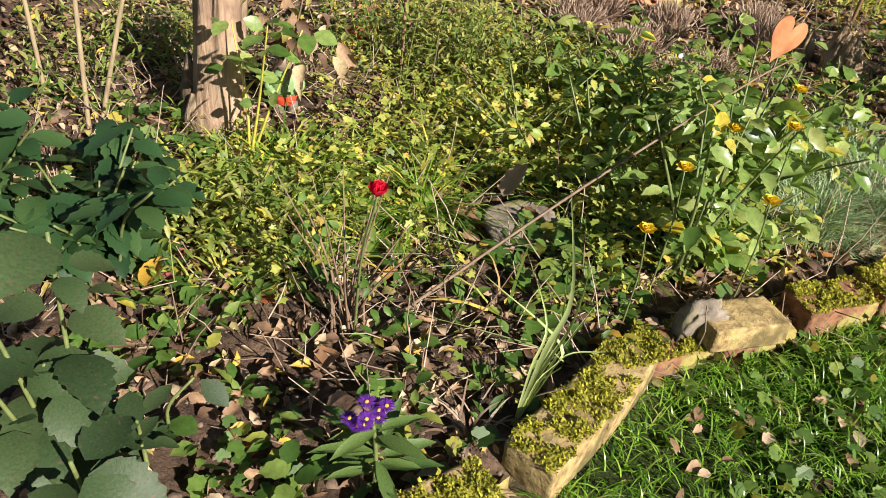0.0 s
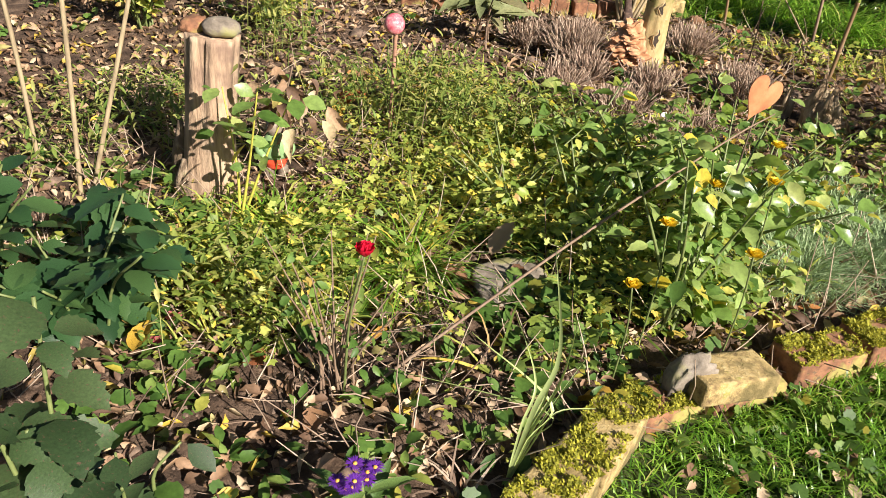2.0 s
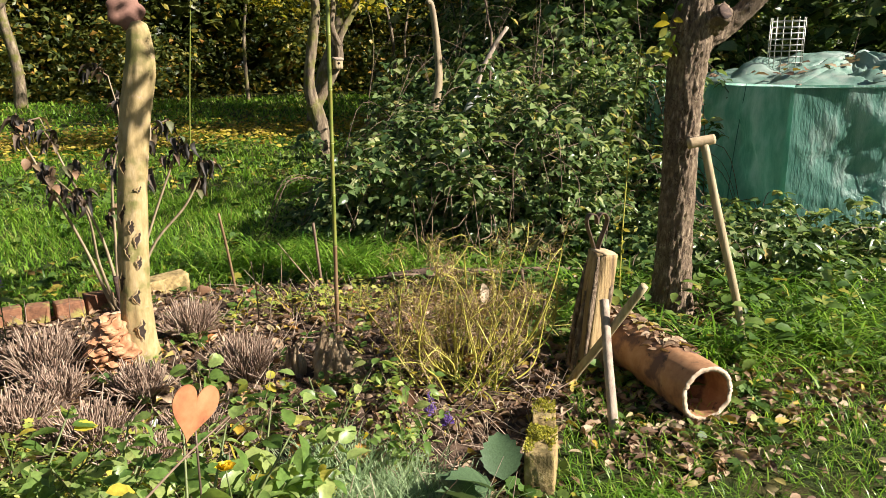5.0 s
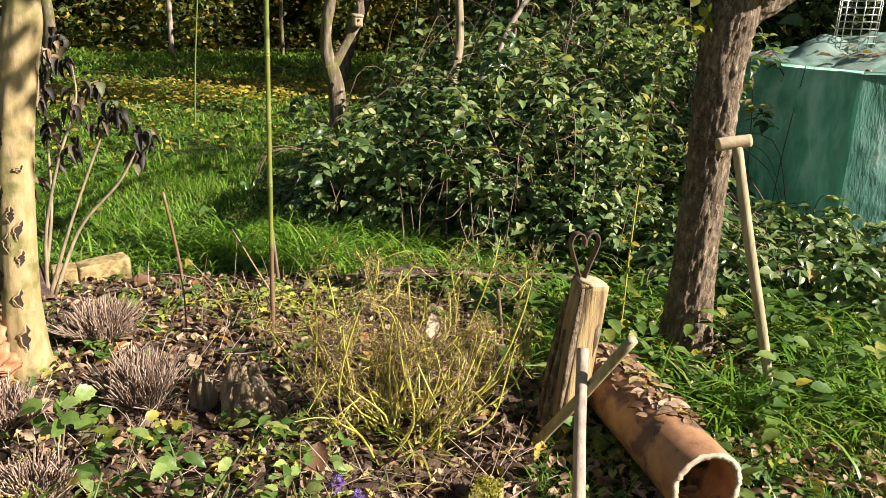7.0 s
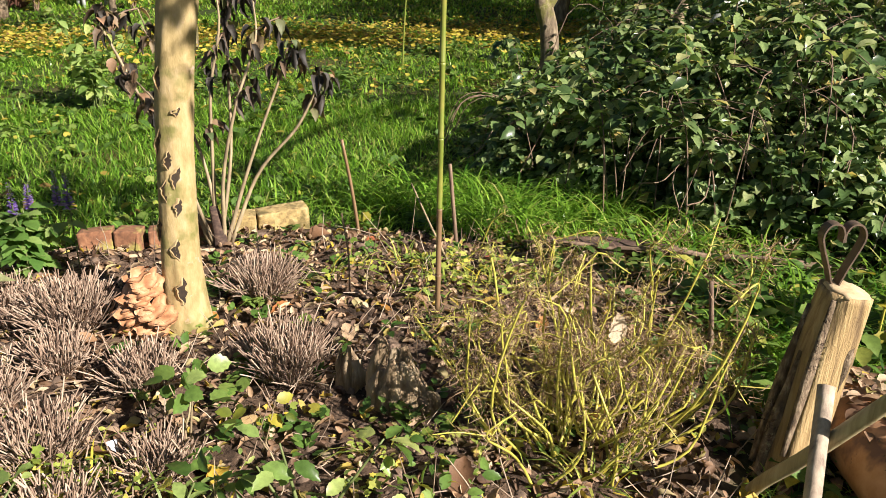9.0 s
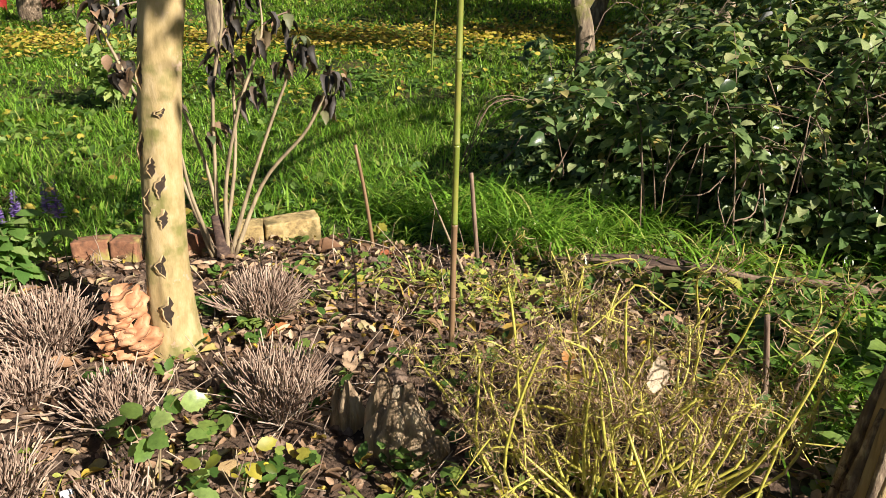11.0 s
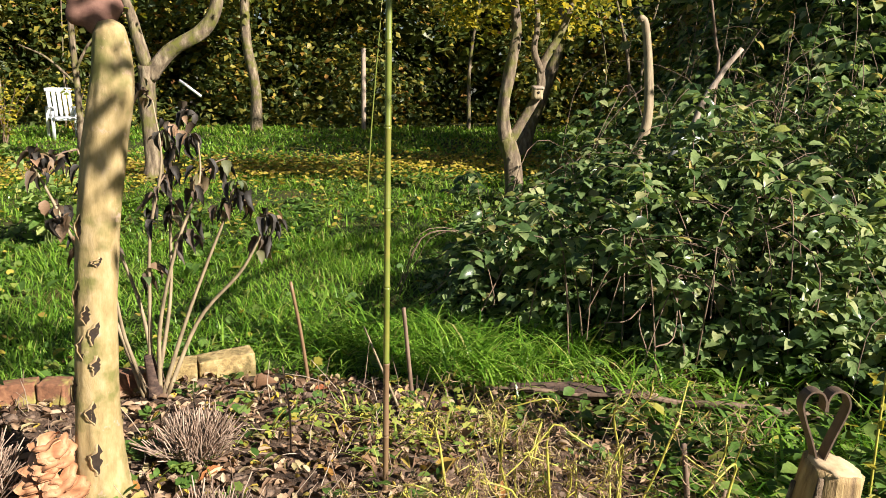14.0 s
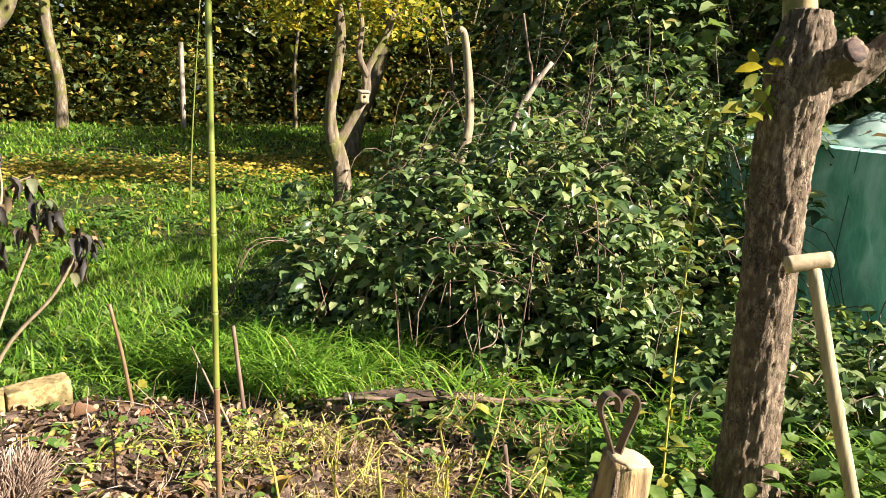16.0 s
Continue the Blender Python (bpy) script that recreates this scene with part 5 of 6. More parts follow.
figure()
t = thing("withered_herb", -0.4, 2.62, "withered herb with hanging brown leaves behind the garden figure", "plant")
piece("stem", rod([(0, 0, -0.02), (0.01, 0, 0.25), (0.05, -0.02, 0.42)], [0.005, 0.003], 6, 10), BROWN_STEM, t)
g = Geo()
loose(g, serrate(0.5, 0.7, 0.25, 4), np.array((0.02, -0.04, 0.32)) + rng.normal(0, (0.07, 0.04, 0.06), (26, 3)), 0.09, (-1.3, 0.0), 0.9)
tagged(piece("leaf_mass", g, LITTER, t), kind="stuff")


def ball_on_rod():
    t = thing("garden_ball", -0.05, 3.02, "pink mottled glass ball on a rusty rod", "ornament", z=0)
    piece("rod", rod([(0, 0, -0.03), (0.002, 0.01, 0.25), (0.005, 0.03, 0.48)], [0.009, 0.008, 0.008], 10, 16, rough=0.08), surface("rusty_rod", [(0.2, 0.1, 0.06), (0.36, 0.2, 0.13)], 40, rough=0.8), t)
    g = Geo()
    a = np.linspace(0, math.pi, 18)
    tube(g, [(0, 0, 0.5 - 0.042 * math.cos(q)) for q in a], [max(0.0005, 0.042 * math.sin(q)) for q in a], 28)
    m = surface("pink_speckled_glaze", [(0.4, 0.06, 0.09), (0.55, 0.15, 0.18), (0.68, 0.42, 0.4)], 60, rough=0.15, relief=0.02)
    piece("ball", g, m, t, "glossy pink speckled ball")


ball_on_rod()


def rusty_heart():
    t = thing("rusty_heart", 1.164, 2.347, "rust-brown sheet-iron heart on a thin rod", "ornament", z=0, turn=25)
    n = 60
    a = np.linspace(0, 2 * np.pi, n, endpoint=False)
    hx, hz = 16 * np.sin(a) ** 3, 13 * np.cos(a) - 5 * np.cos(2 * a) - 2 * np.cos(3 * a) - np.cos(4 * a)
    ring = np.stack([hx * 0.0042, np.zeros(n), hz * 0.0050], -1)
    ring = ring @ np.array(Matrix.Rotation(radians(-22), 3, "Y")) + (0, 0, 0.6)
    g = Geo()
    v = np.vstack([ring + (0, 0.0015, 0), ring - (0, 0.0015, 0), ring.mean(0) + (0, 0.004, 0), ring.mean(0) - (0, 0.004, 0)])
    i = np.arange(n)
    j = np.roll(i, -1)
    g.add(v, np.concatenate([np.stack([i, j, np.full(n, 2 * n)], -1), np.stack([j + n, i + n, np.full(n, 2 * n + 1)], -1)]), np.stack([j, i, i + n, j + n], -1))
    c = ring.mean(0)
    piece("heart_plate", g, RUST, t, smooth=False)
    piece("rod", rod([(0, 0.01, -0.03), (c[0] * 0.5, 0.006, 0.25), (c[0], 0.004, 0.55)], [0.003, 0.003], 8, 8), STEEL, t)


rusty_heart()


# ---- fungus, broken wood, heathers ----
def fungus():
    t = thing("bracket_fungus", 1.1, 4.22, "tiered orange-tan bracket fungus at the trunk's foot", "fungus", z=0)
    r = np.random.default_rng(12)
    for i in range(30):
        lev = i / 29
        a0 = -1.8 + r.uniform(-1.2, 1.2)
        out = (0.025 + 0.045 * math.sin(math.pi * min(1, lev * 1.15))) * r.uniform(0.7, 1.1)
        cz = 0.03 + 0.24 * lev + r.uniform(-0.01, 0.01)
        size = r.uniform(0.045, 0.06)
        u, v = np.meshgrid(np.linspace(0.04, 1, 7), np.linspace(-2.5, 2.5, 27))
        wave = 1 + 0.1 * np.sin(4 * v + i) + 0.05 * np.sin(9 * v + 2 * i)
        x, y = u * wave * size * np.cos(v) * 1.15, u * wave * size * np.sin(v)
        z = 0.018 * u - 0.02 * np.clip(u - 0.75, 0, 1) / 0.25 * 0.6 + 0.007 * np.sin(5 * v + i) * u * u
        up = np.stack([x, y, z], -1).reshape(-1, 3)
        low = np.stack([x * 0.97, y * 0.97, z * 0.6 - 0.007 * (1 - u)], -1).reshape(-1, 3) - (0, 0, 0.003)
        idx = np.arange(u.size).reshape(u.shape)
        q = np.stack([idx[:-1, :-1], idx[:-1, 1:], idx[1:, 1:], idx[1:, :-1]], -1).reshape(-1, 4)
        g = Geo()
        g.add(up, q)
        g.add(low, q[:, ::-1])
        rim = np.stack([idx[:-1, -1], idx[1:, -1], idx[1:, -1] + u.size, idx[:-1, -1] + u.size], -1)
        g.f.append(rim)
        at = pose(out * math.cos(a0), out * math.sin(a0), cz, 0, 0, math.degrees(a0)) @ pose(0, 0, 0, r.uniform(-12, 12), r.uniform(12, 40), 0)
        piece("cap", g, FUNGUS, t, at=at)


fungus()


def stump_bit(x, y, h, r, turn, seed, label):
    """A broken stump: upright splinters of uneven height round a low core."""
    t = thing("rotten_stump", x, y, label, "stump", z=0, turn=turn)
    q = np.random.default_rng(seed)
    piece("core", rod([(0, 0, -0.03), (0, 0, h * 0.3), (0, 0.0, h * 0.62)], [r * 1.05, r * 0.95, r * 0.55], 20, 20, rough=0.4, seed=seed, grain=(9, 6)), ROTTEN, t)
    for k in range(7):
        a = 6.283 * k / 7 + q.uniform(-0.3, 0.3)
        b = np.array((math.cos(a), math.sin(a), 0)) * r * 0.62
        top = h * (q.uniform(0.75, 1.05) if k % 2 else q.uniform(0.45, 0.8))
        piece("splinter", rod([b - (0, 0, 0.03), b * 1.05 + (0, 0, top * 0.5), b * 0.85 + (q.normal(0, 0.006), q.normal(0, 0.006), top)], [r * 0.5, r * 0.42, r * 0.12], 9, 18, rough=0.45, seed=seed + k, flat=0.55, grain=(8, 12)), ROTTEN, t)


stump_bit(1.83, 3.78, 0.17, 0.045, 20, 3, "small splintered stump of rotten wood")
stump_bit(1.97, 3.65, 0.24, 0.085, 0, 5, "broken rotten stump with a jagged top")
stump_bit(2.05, 3.62, 0.1, 0.06, 60, 8, "low lump of rotten stump wood")


def heather(x, y, r, h, n):
    t = thing("heather", x, y, "dry pinkish-brown cut-back heather tuft on bare soil", "plant", "heather tufts")
    g = Geo()
    for i in range(int(n * 1.9)):
        a, e = rng.uniform(0, 6.283), min(abs(rng.normal(0, 0.42)), 1.0)
        ln = h * rng.uniform(0.55, 1.05) / max(0.6, math.cos(e) ** 0.5)
        b = np.array((0.4 * r * math.cos(a) * rng.uniform(0, 1), 0.4 * r * math.sin(a) * rng.uniform(0, 1), -0.01))
        d = np.array((math.cos(a) * math.sin(e), math.sin(a) * math.sin(e), math.cos(e)))
        c = [b, b + d * ln * 0.5 + rng.normal(0, 0.007, 3), b + d * ln + rng.normal(0, 0.022, 3)]
        tube(g, c, [0.0022, 0.0022, 0.0024], 4, cap=False)
        for k in range(2):
            d2 = unit(d + rng.normal(0, 0.4, 3) + (0, 0, 0.3))
            b2 = b + d * ln * rng.uniform(0.35, 0.8)
            tube(g, [b2, b2 + d2 * ln * 0.3], [0.0016, 0.002], 4, cap=False)
    tagged(piece("tuft", g, HEATHER, t), kind="stuff")


heather(0.8, 4.26, 0.2, 0.2, 330)
heather(1.49, 4.5, 0.16, 0.19, 220)
heather(1.62, 3.85, 0.16, 0.2, 230)
heather(1.16, 3.82, 0.14, 0.15, 150)
heather(0.95, 3.45, 0.2, 0.16, 240)
heather(0.7, 3.75, 0.16, 0.14, 170)
heather(1.3, 3.35, 0.15, 0.13, 150)
heather(0.55, 4.35, 0.12, 0.17, 150)
heather(1.1, 3.15, 0.18, 0.14, 200)
heather(0.85, 3.95, 0.15, 0.14, 150)


# ---- withered yellow bush ----
def withered_bush():
    t = thing("withered_bush", 2.5, 3.36, "withered yellow-green bush with drooping brown leaves", "bush")
    l = Geo()
    for i in range(64):
        a = rng.uniform(-0.9, 4.0) if i % 4 else rng.uniform(0, 6.283)
        out = rng.uniform(0.05, 0.38)
        h = rng.uniform(0.18, 0.46) if i % 4 else rng.uniform(0.46, 0.64)
        b = np.array((rng.normal(0, 0.1), rng.normal(0, 0.07), -0.02))
        tip = np.array((out * math.cos(a), out * 0.6 * math.sin(a), h)) + b
        mid = b + (tip - b) * (0.7, 0.7, 0.5) + rng.normal(0, 0.04, 3)
        end = tip + (rng.normal(0, 0.05), rng.normal(0, 0.05), rng.uniform(-0.1, 0.12))
        c = spline([b, mid, tip, end], 16) + rng.normal(0, 0.0012, (16, 3))
        g = rod(c, [0.0048, 0.004, 0.003, 0.0016], 6)
        twigs = [c]
        for k in range(2):
            m0 = c[rng.integers(6, 14)]
            d = unit(rng.normal(0, 1, 3) + (0, 0, 0.8)) * rng.uniform(0.06, 0.16)
            w = spline([m0, m0 + d * 0.6 + rng.normal(0, 0.01, 3), m0 + d + (0, 0, rng.uniform(-0.05, 0.03))], 8)
            tube(g, w, [0.002] * 7 + [0.001], 5, cap=False)
            twigs.append(w)
        piece("stem", g, GOLD_STEM, t)
        q = np.concatenate(twigs)
        q = q[q[:, 2] > 0.08]
        q = np.repeat(q[rng.uniform(0, 1, len(q)) < 0.85], 6, 0)
        q = q + rng.normal(0, 0.014, (len(q), 3))
        k = len(q)
        scatter(l, blade(0.08, 2.0), q, heading(rng.uniform(0, 6.283, k), rng.uniform(-1.3, 0.8, k)), rng.normal(0, 1, (k, 3)), rng.uniform(0.012, 0.042, k))
    tagged(piece("withered_foliage", l, DRY_GOLD, t, "thin curled straw-brown leaves"), kind="stuff")


withered_bush()


# ---- shrubs and plants ----
def shrub(name, x, y, stems, height, spread, n, size, shape, mat, stem_mat, label, low=0.3, z=None, droop=(-0.6, 0.5), r0=0.007):
    t = thing(name, x, y, label, "bush", z=z)
    l = Geo()
    for i in range(stems):
        a = 6.283 * i / stems + rng.normal(0, 0.4)
        o = spread * rng.uniform(0.35, 1)
        h = height * rng.uniform(0.65, 1.05)
        c = spline([(rng.normal(0, 0.02), rng.normal(0, 0.02), -0.02), (o * 0.35 * math.cos(a), o * 0.35 * math.sin(a), h * 0.45), (o * math.cos(a), o * math.sin(a), h)], 14)
        piece("stem", rod(c, [r0, r0 * 0.7, r0 * 0.35], 6), stem_mat, t)
        k = n // stems
        j = (14 * (low + (1 - low) * rng.uniform(0, 1, k))).astype(int).clip(0, 13)
        az = rng.uniform(0, 6.283, k)
        p = c[j] + heading(az, rng.uniform(-0.2, 0.5, k)) * rng.uniform(0, 0.06, k)[:, None]
        nrm = np.stack([rng.normal(0.2, 0.6, k), rng.normal(-0.2, 0.6, k), np.ones(k)], -1)
        scatter(l, shape, p, heading(az, rng.uniform(droop[0], droop[1], k)), nrm, size * rng.uniform(0.4, 1.2, k))
    if n:
        piece("leaves", l, mat, t)
    return t


def single_leaves(t, name, shape, mat, rows):
    me = mesh_of(name, Geo().add(shape[0], shape[1], shape[2]), mat)
    for p, az, el, size in rows:
        ob = new(name, me)
        ob.parent = t
        d = heading(np.array(az), np.array(el))
        up = heading(np.array(az), np.array(el + 1.57)) + rng.normal(0, 0.25, 3)
        side = unit(np.cross(d, up))
        up = np.cross(side, d)
        m = Matrix(((side[0], d[0], up[0], p[0]), (side[1], d[1], up[1], p[1]), (side[2], d[2], up[2], p[2]), (0, 0, 0, 1)))
        ob.matrix_basis = m @ Matrix.Diagonal((size, size, size, 1))


def withered_shrub():
    t = thing("withered_shrub", 1.22, 5.15, "pale-stemmed shrub with withered dark hanging leaves", "bush")
    dark, dull = [], []
    for pts, heads in [([(-0.02, 0, 0), (0.0, 0.0, 0.4), (0.02, 0.02, 0.75), (0.09, 0.0, 1.06), (0.06, 0.05, 1.32)], 5), ([(0.02, 0, 0), (0.05, -0.05, 0.35), (0.14, -0.06, 0.7), (0.24, 0.0, 0.97), (0.24, 0.04, 1.15)], 4),
                       ([(0.03, 0, 0), (0.14, 0.0, 0.32), (0.25, 0.0, 0.6), (0.36, 0.0, 0.86), (0.37, 0, 0.92)], 3), ([(0.05, 0, 0), (0.2, 0.04, 0.34), (0.4, 0.02, 0.57), (0.5, 0.0, 0.76), (0.5, 0, 0.82)], 3),
                       ([(-0.05, 0, 0), (-0.15, 0.02, 0.35), (-0.28, 0.0, 0.7), (-0.4, 0.0, 1.0), (-0.45, 0.02, 1.06)], 4), ([(-0.03, 0, 0), (-0.1, -0.05, 0.3), (-0.14, -0.1, 0.62), (-0.3, -0.08, 0.84)], 3),
                       ([(0.0, 0.03, 0), (-0.06, 0.1, 0.4), (-0.2, 0.16, 0.8), (-0.3, 0.2, 1.1)], 3), ([(0.0, 0, 0), (0.08, 0.06, 0.45), (0.1, 0.1, 0.9), (0.16, 0.12, 1.25)], 3)]:
        c = spline(pts, 22)
        piece("stem", rod(c, [0.011, 0.008, 0.006, 0.003], 8, rough=0.1), PALE_STEM, t)
        for k in range(heads):
            b = c[int(21 - k * 3.2)]
            d = unit(rng.normal(0, 1, 3) + (0, 0, 0.6)) * rng.uniform(0.05, 0.13)
            piece("twig", rod(spline([b, b + d * 0.6, b + d + (0, 0, -0.01)], 6), [0.005, 0.003], 5), BROWN_STEM, t)
            for m in range(11):
                rows = dull if rng.uniform() < 0.25 else dark
                rows.append((b + d * rng.uniform(0.3, 1.1) + rng.normal(0, 0.02, 3), rng.uniform(0, 6.283), rng.uniform(-1.4, 0.1), rng.uniform(0.035, 0.085)))
    piece("stem_base", rod([(0, 0, -0.04), (0.0, 0, 0.06), (-0.02, 0, 0.2)], [0.04, 0.032, 0.018], 12, 14, rough=0.3, seed=4), DARK_BARK, t, "dark woody foot")
    single_leaves(t, "leaf", serrate(0.5, 0.9, 0.35, 4), BLACK_LEAF_ONE, dark)
    single_leaves(t, "leaf", serrate(0.7, 0.5, 0.2, 4), DULL_LEAF, dull)


YELLOW_PETAL = foliage("yellow_petals", [(0.7, 0.5, 0.02), (0.8, 0.62, 0.05)], 0.5, 0.3, 40)
leafy = serrate(0.55, 0.25, 0.1, 3)
shrub("leafy_shrub", 0.92, 1.86, 8, 0.53, 0.3, 130, 0.07, leafy, SHRUB_LEAF, GREEN_STEM, "green leafy shrub with a few yellow flowers and leaves")
shrub("leafy_shrub", 1.1, 2.25, 11, 0.46, 0.42, 300, 0.085, leafy, SHRUB_LEAF, GREEN_STEM, "green shrub with glossy ovate leaves")
shrub("leafy_shrub", 0.7, 2.35, 8, 0.36, 0.36, 150, 0.06, leafy, SHRUB_LEAF, GREEN_STEM, "green shrub among yellowing ground cover")
shrub("leafy_shrub", 1.35, 2.62, 9, 0.3, 0.36, 200, 0.085, serrate(0.62, 0.25, 0.1, 4), SHRUB_LEAF, GREEN_STEM, "sprawling light green shrub with toothed leaves", 0.35)
shrub("leafy_shrub", 1.72, 3.0, 4, 0.3, 0.2, 26, 0.07, serrate(0.55, 0.25, 0.1, 4), SHRUB_LEAF, GREEN_STEM, "upright light green plant with drooping leaves", 0.5)
shrub("leafy_shrub", 0.75, 2.95, 7, 0.3, 0.3, 120, 0.08, serrate(0.62, 0.25, 0.1, 4), SHRUB_LEAF, GREEN_STEM, "low light green shrub in the middle of the bed", 0.4)
shrub("sapling", 1.36, 3.5, 3, 0.26, 0.1, 14, 0.075, serrate(0.85, 0.2, 0.08, 4), SHRUB_LEAF, PALE_STEM, "thin sapling with a few green leaves on bare soil", 0.7, r0=0.004)
shrub("sapling", 1.58, 3.42, 3, 0.2, 0.1, 12, 0.05, serrate(0.7, 0.2, 0.08, 4), YELLOW_LEAF, PALE_STEM, "thin sapling with bright yellow leaves", 0.7, r0=0.003)
shrub("sapling", 1.49, 3.14, 4, 0.2, 0.14, 20, 0.07, serrate(0.4, 0.2, 0.08, 4), SHRUB_LEAF, PALE_STEM, "small sapling with narrow green leaves", 0.5, r0=0.003)
shrub("sapling", 2.0, 2.95, 4, 0.3, 0.16, 60, 0.05, serrate(0.6, 0.2, 0.08, 4), SHRUB_LEAF, BROWN_STEM, "sparse green sapling on bare soil", 0.3, r0=0.003)
shrub("sapling", 1.9, 2.75, 6, 0.22, 0.18, 130, 0.04, serrate(0.6, 0.2, 0.08, 4), SHRUB_LEAF, BROWN_STEM, "low sparse seedlings on bare soil", 0.3, r0=0.002)
shrub("leafy_shrub", 1.05, 1.95, 7, 0.25, 0.22, 240, 0.06, serrate(0.7, 0.2, 0.05, 3), SHRUB_LEAF, GREEN_STEM, "low green shrub with toothed leaves beside the edging")
shrub("leafy_shrub", 0.95, 2.7, 9, 0.34, 0.34, 300, 0.07, leafy, SHRUB_LEAF, GREEN_STEM, "upright green shrub in the middle of the bed")
shrub("leafy_shrub", 0.45, 2.5, 8, 0.26, 0.35, 220, 0.04, leafy, WEEDY, GREEN_STEM, "low yellowing shrub in the middle of the bed")
shrub("flowering_shrub", -0.85, 4.2, 14, 0.5, 0.35, 500, 0.05, leafy, WEEDY, GREEN_STEM, "sunlit yellow-green shrub at the back of the bed")
shrub("flowering_shrub", -1.5, 4.0, 14, 0.6, 0.4, 600, 0.06, leafy, WEEDY, GREEN_STEM, "tall yellow-green shrub at the back of the bed")
shrub("bare_shrub", -0.1, 5.2, 15, 0.8, 0.36, 800, 0.035, leafy, WEEDY, PALE_STEM, "thin pale-stemmed shrub with sparse leaves", r0=0.005)
shrub("bare_shrub", -0.55, 5.35, 16, 1.3, 0.5, 1500, 0.04, leafy, WEED, PALE_STEM, "tall thin shrub with fine leaves", r0=0.006)
withered_shrub()
shrub("rose_bush", 0.02, 1.5, 14, 0.46, 0.2, 70, 0.035, leafy, WEED, BROWN_STEM, "thin thorny rose bush with a red bloom", 0.4, r0=0.004)
shrub("rose_bush", -0.42, 2.2, 3, 0.55, 0.2, 40, 0.07, ovate(0.7, 0.15, 0.05), SHRUB_LEAF, GOLD_STEM, "yellow-stemmed plant with round leaves before the garden figure", 0.5, r0=0.006)


shrub("feathery_shrub", -0.3, 5.75, 18, 1.5, 0.5, 2600, 0.06, blade(0.12, 0.6), WEED, PALE_STEM, "tall feathery green shrub at the lawn's edge", 0.15, droop=(-0.3, 1.2), r0=0.005)
shrub("leafy_shrub", -0.3, 8.6, 10, 0.85, 0.5, 420, 0.11, leafy, SHRUB_LEAF, GREEN_STEM, "leafy green shrub standing in the lawn", 0.3, r0=0.006)
for x, y in ((-3.9, 17.6), (-2.2, 18.0), (-5.2, 17.2), (-3.2, 19.6)):
    shrub("autumn_shrub", x, y, 12, 1.3, 0.7, 520, 0.11, plain(0.65), YELLOW_LEAF, BROWN_STEM, "yellowing autumn shrub before the hedge", 0.2, r0=0.01)


def rose():
    t = thing("rose_bloom", 0.105, 1.378, "bright red rose bloom on a thin stem", "flower", z=0)
    piece("stem", rod([(-0.06, 0.1, 0), (-0.04, 0.06, 0.3), (0, 0, 0.52)], [0.004, 0.003, 0.0025], 6, 12), GREEN_STEM, t)
    m = foliage("red_petals", [(0.55, 0.005, 0.03), (0.75, 0.02, 0.07)], 0.5, 0.25, 40)
    g = Geo()
    for k in range(3):
        n = 5 + 2 * k
        az = np.linspace(0, 6.283, n, endpoint=False) + k
        scatter(g, ovate(0.95, -0.3, 0.2, 0.5), np.zeros((n, 3)) + (0, 0, 0.515 + 0.006 * (2 - k)), heading(az, np.full(n, 1.3 - 0.35 * k)), heading(az, np.full(n, 2.9 - 0.35 * k)), np.full(n, 0.026 + 0.004 * k))
    piece("petals", g, m, t)


rose()


def big_plant(name, x, y, stems, height, spread, leaves, size, shape, mat, stem_mat, label, el=(-0.5, 0.3), low=0.25):
    t = thing(name, x, y, label, "plant")
    rows = []
    for i in range(stems):
        a = rng.uniform(0, 6.283)
        o = spread * rng.uniform(0.1, 0.9)
        h = height * rng.uniform(0.6, 1)
        c = spline([(0.06 * math.cos(a), 0.06 * math.sin(a), -0.02), (o * 0.5 * math.cos(a), o * 0.5 * math.sin(a), h * 0.6), (o * math.cos(a), o * math.sin(a), h)], 10)
        piece("stem", rod(c, [0.005, 0.004, 0.003], 7), stem_mat, t)
        for j in range(leaves // stems):
            k = int(rng.uniform(low, 1) * 9.9)
            az = rng.uniform(0, 6.283)
            rows.append((c[k] + 0.02 * heading(np.array(az), np.array(0.3)), az, rng.uniform(*el), size * rng.uniform(0.6, 1.15)))
    single_leaves(t, "leaf", shape, mat, rows)
    return t


big_plant("dahlia", -0.66, 1.6, 12, 0.4, 0.36, 170, 0.115, serrate(0.62, 0.25, 0.06, 5), DARK_LEAF, GREEN_STEM, "dark green dahlia with broad toothed leaves")
big_plant("dahlia", -1.05, 1.75, 8, 0.42, 0.3, 90, 0.12, serrate(0.62, 0.25, 0.06, 5), DARK_LEAF, GREEN_STEM, "dark green dahlia leaning over the bed")
big_plant("mildewed_plant", -0.25, 0.77, 8, 0.74, 0.14, 84, 0.105, serrate(0.75, 0.3, 0.08, 6), NEAR_LEAF, GREEN_STEM, "tall plant with broad mildewed green leaves")
big_plant("low_leafy_plant", -0.32, 1.05, 5, 0.16, 0.14, 18, 0.1, ovate(0.62, 0.15, 0.05), NEAR_LEAF, GREEN_STEM, "low plant with oval grey-green leaves")
big_plant("large_leaved_plant", 0.29, 4.3, 5, 0.32, 0.12, 28, 0.24, ovate(0.36, 0.22, 0.06), foliage("felted_grey_green_leaves", [(0.14, 0.17, 0.08), (0.22, 0.24, 0.11), (0.3, 0.27, 0.14)], 0.55, 0.25, 20, single=True), BROWN_STEM, "plant with long felted grey-green leaves", (-0.35, 0.35), 0.8)
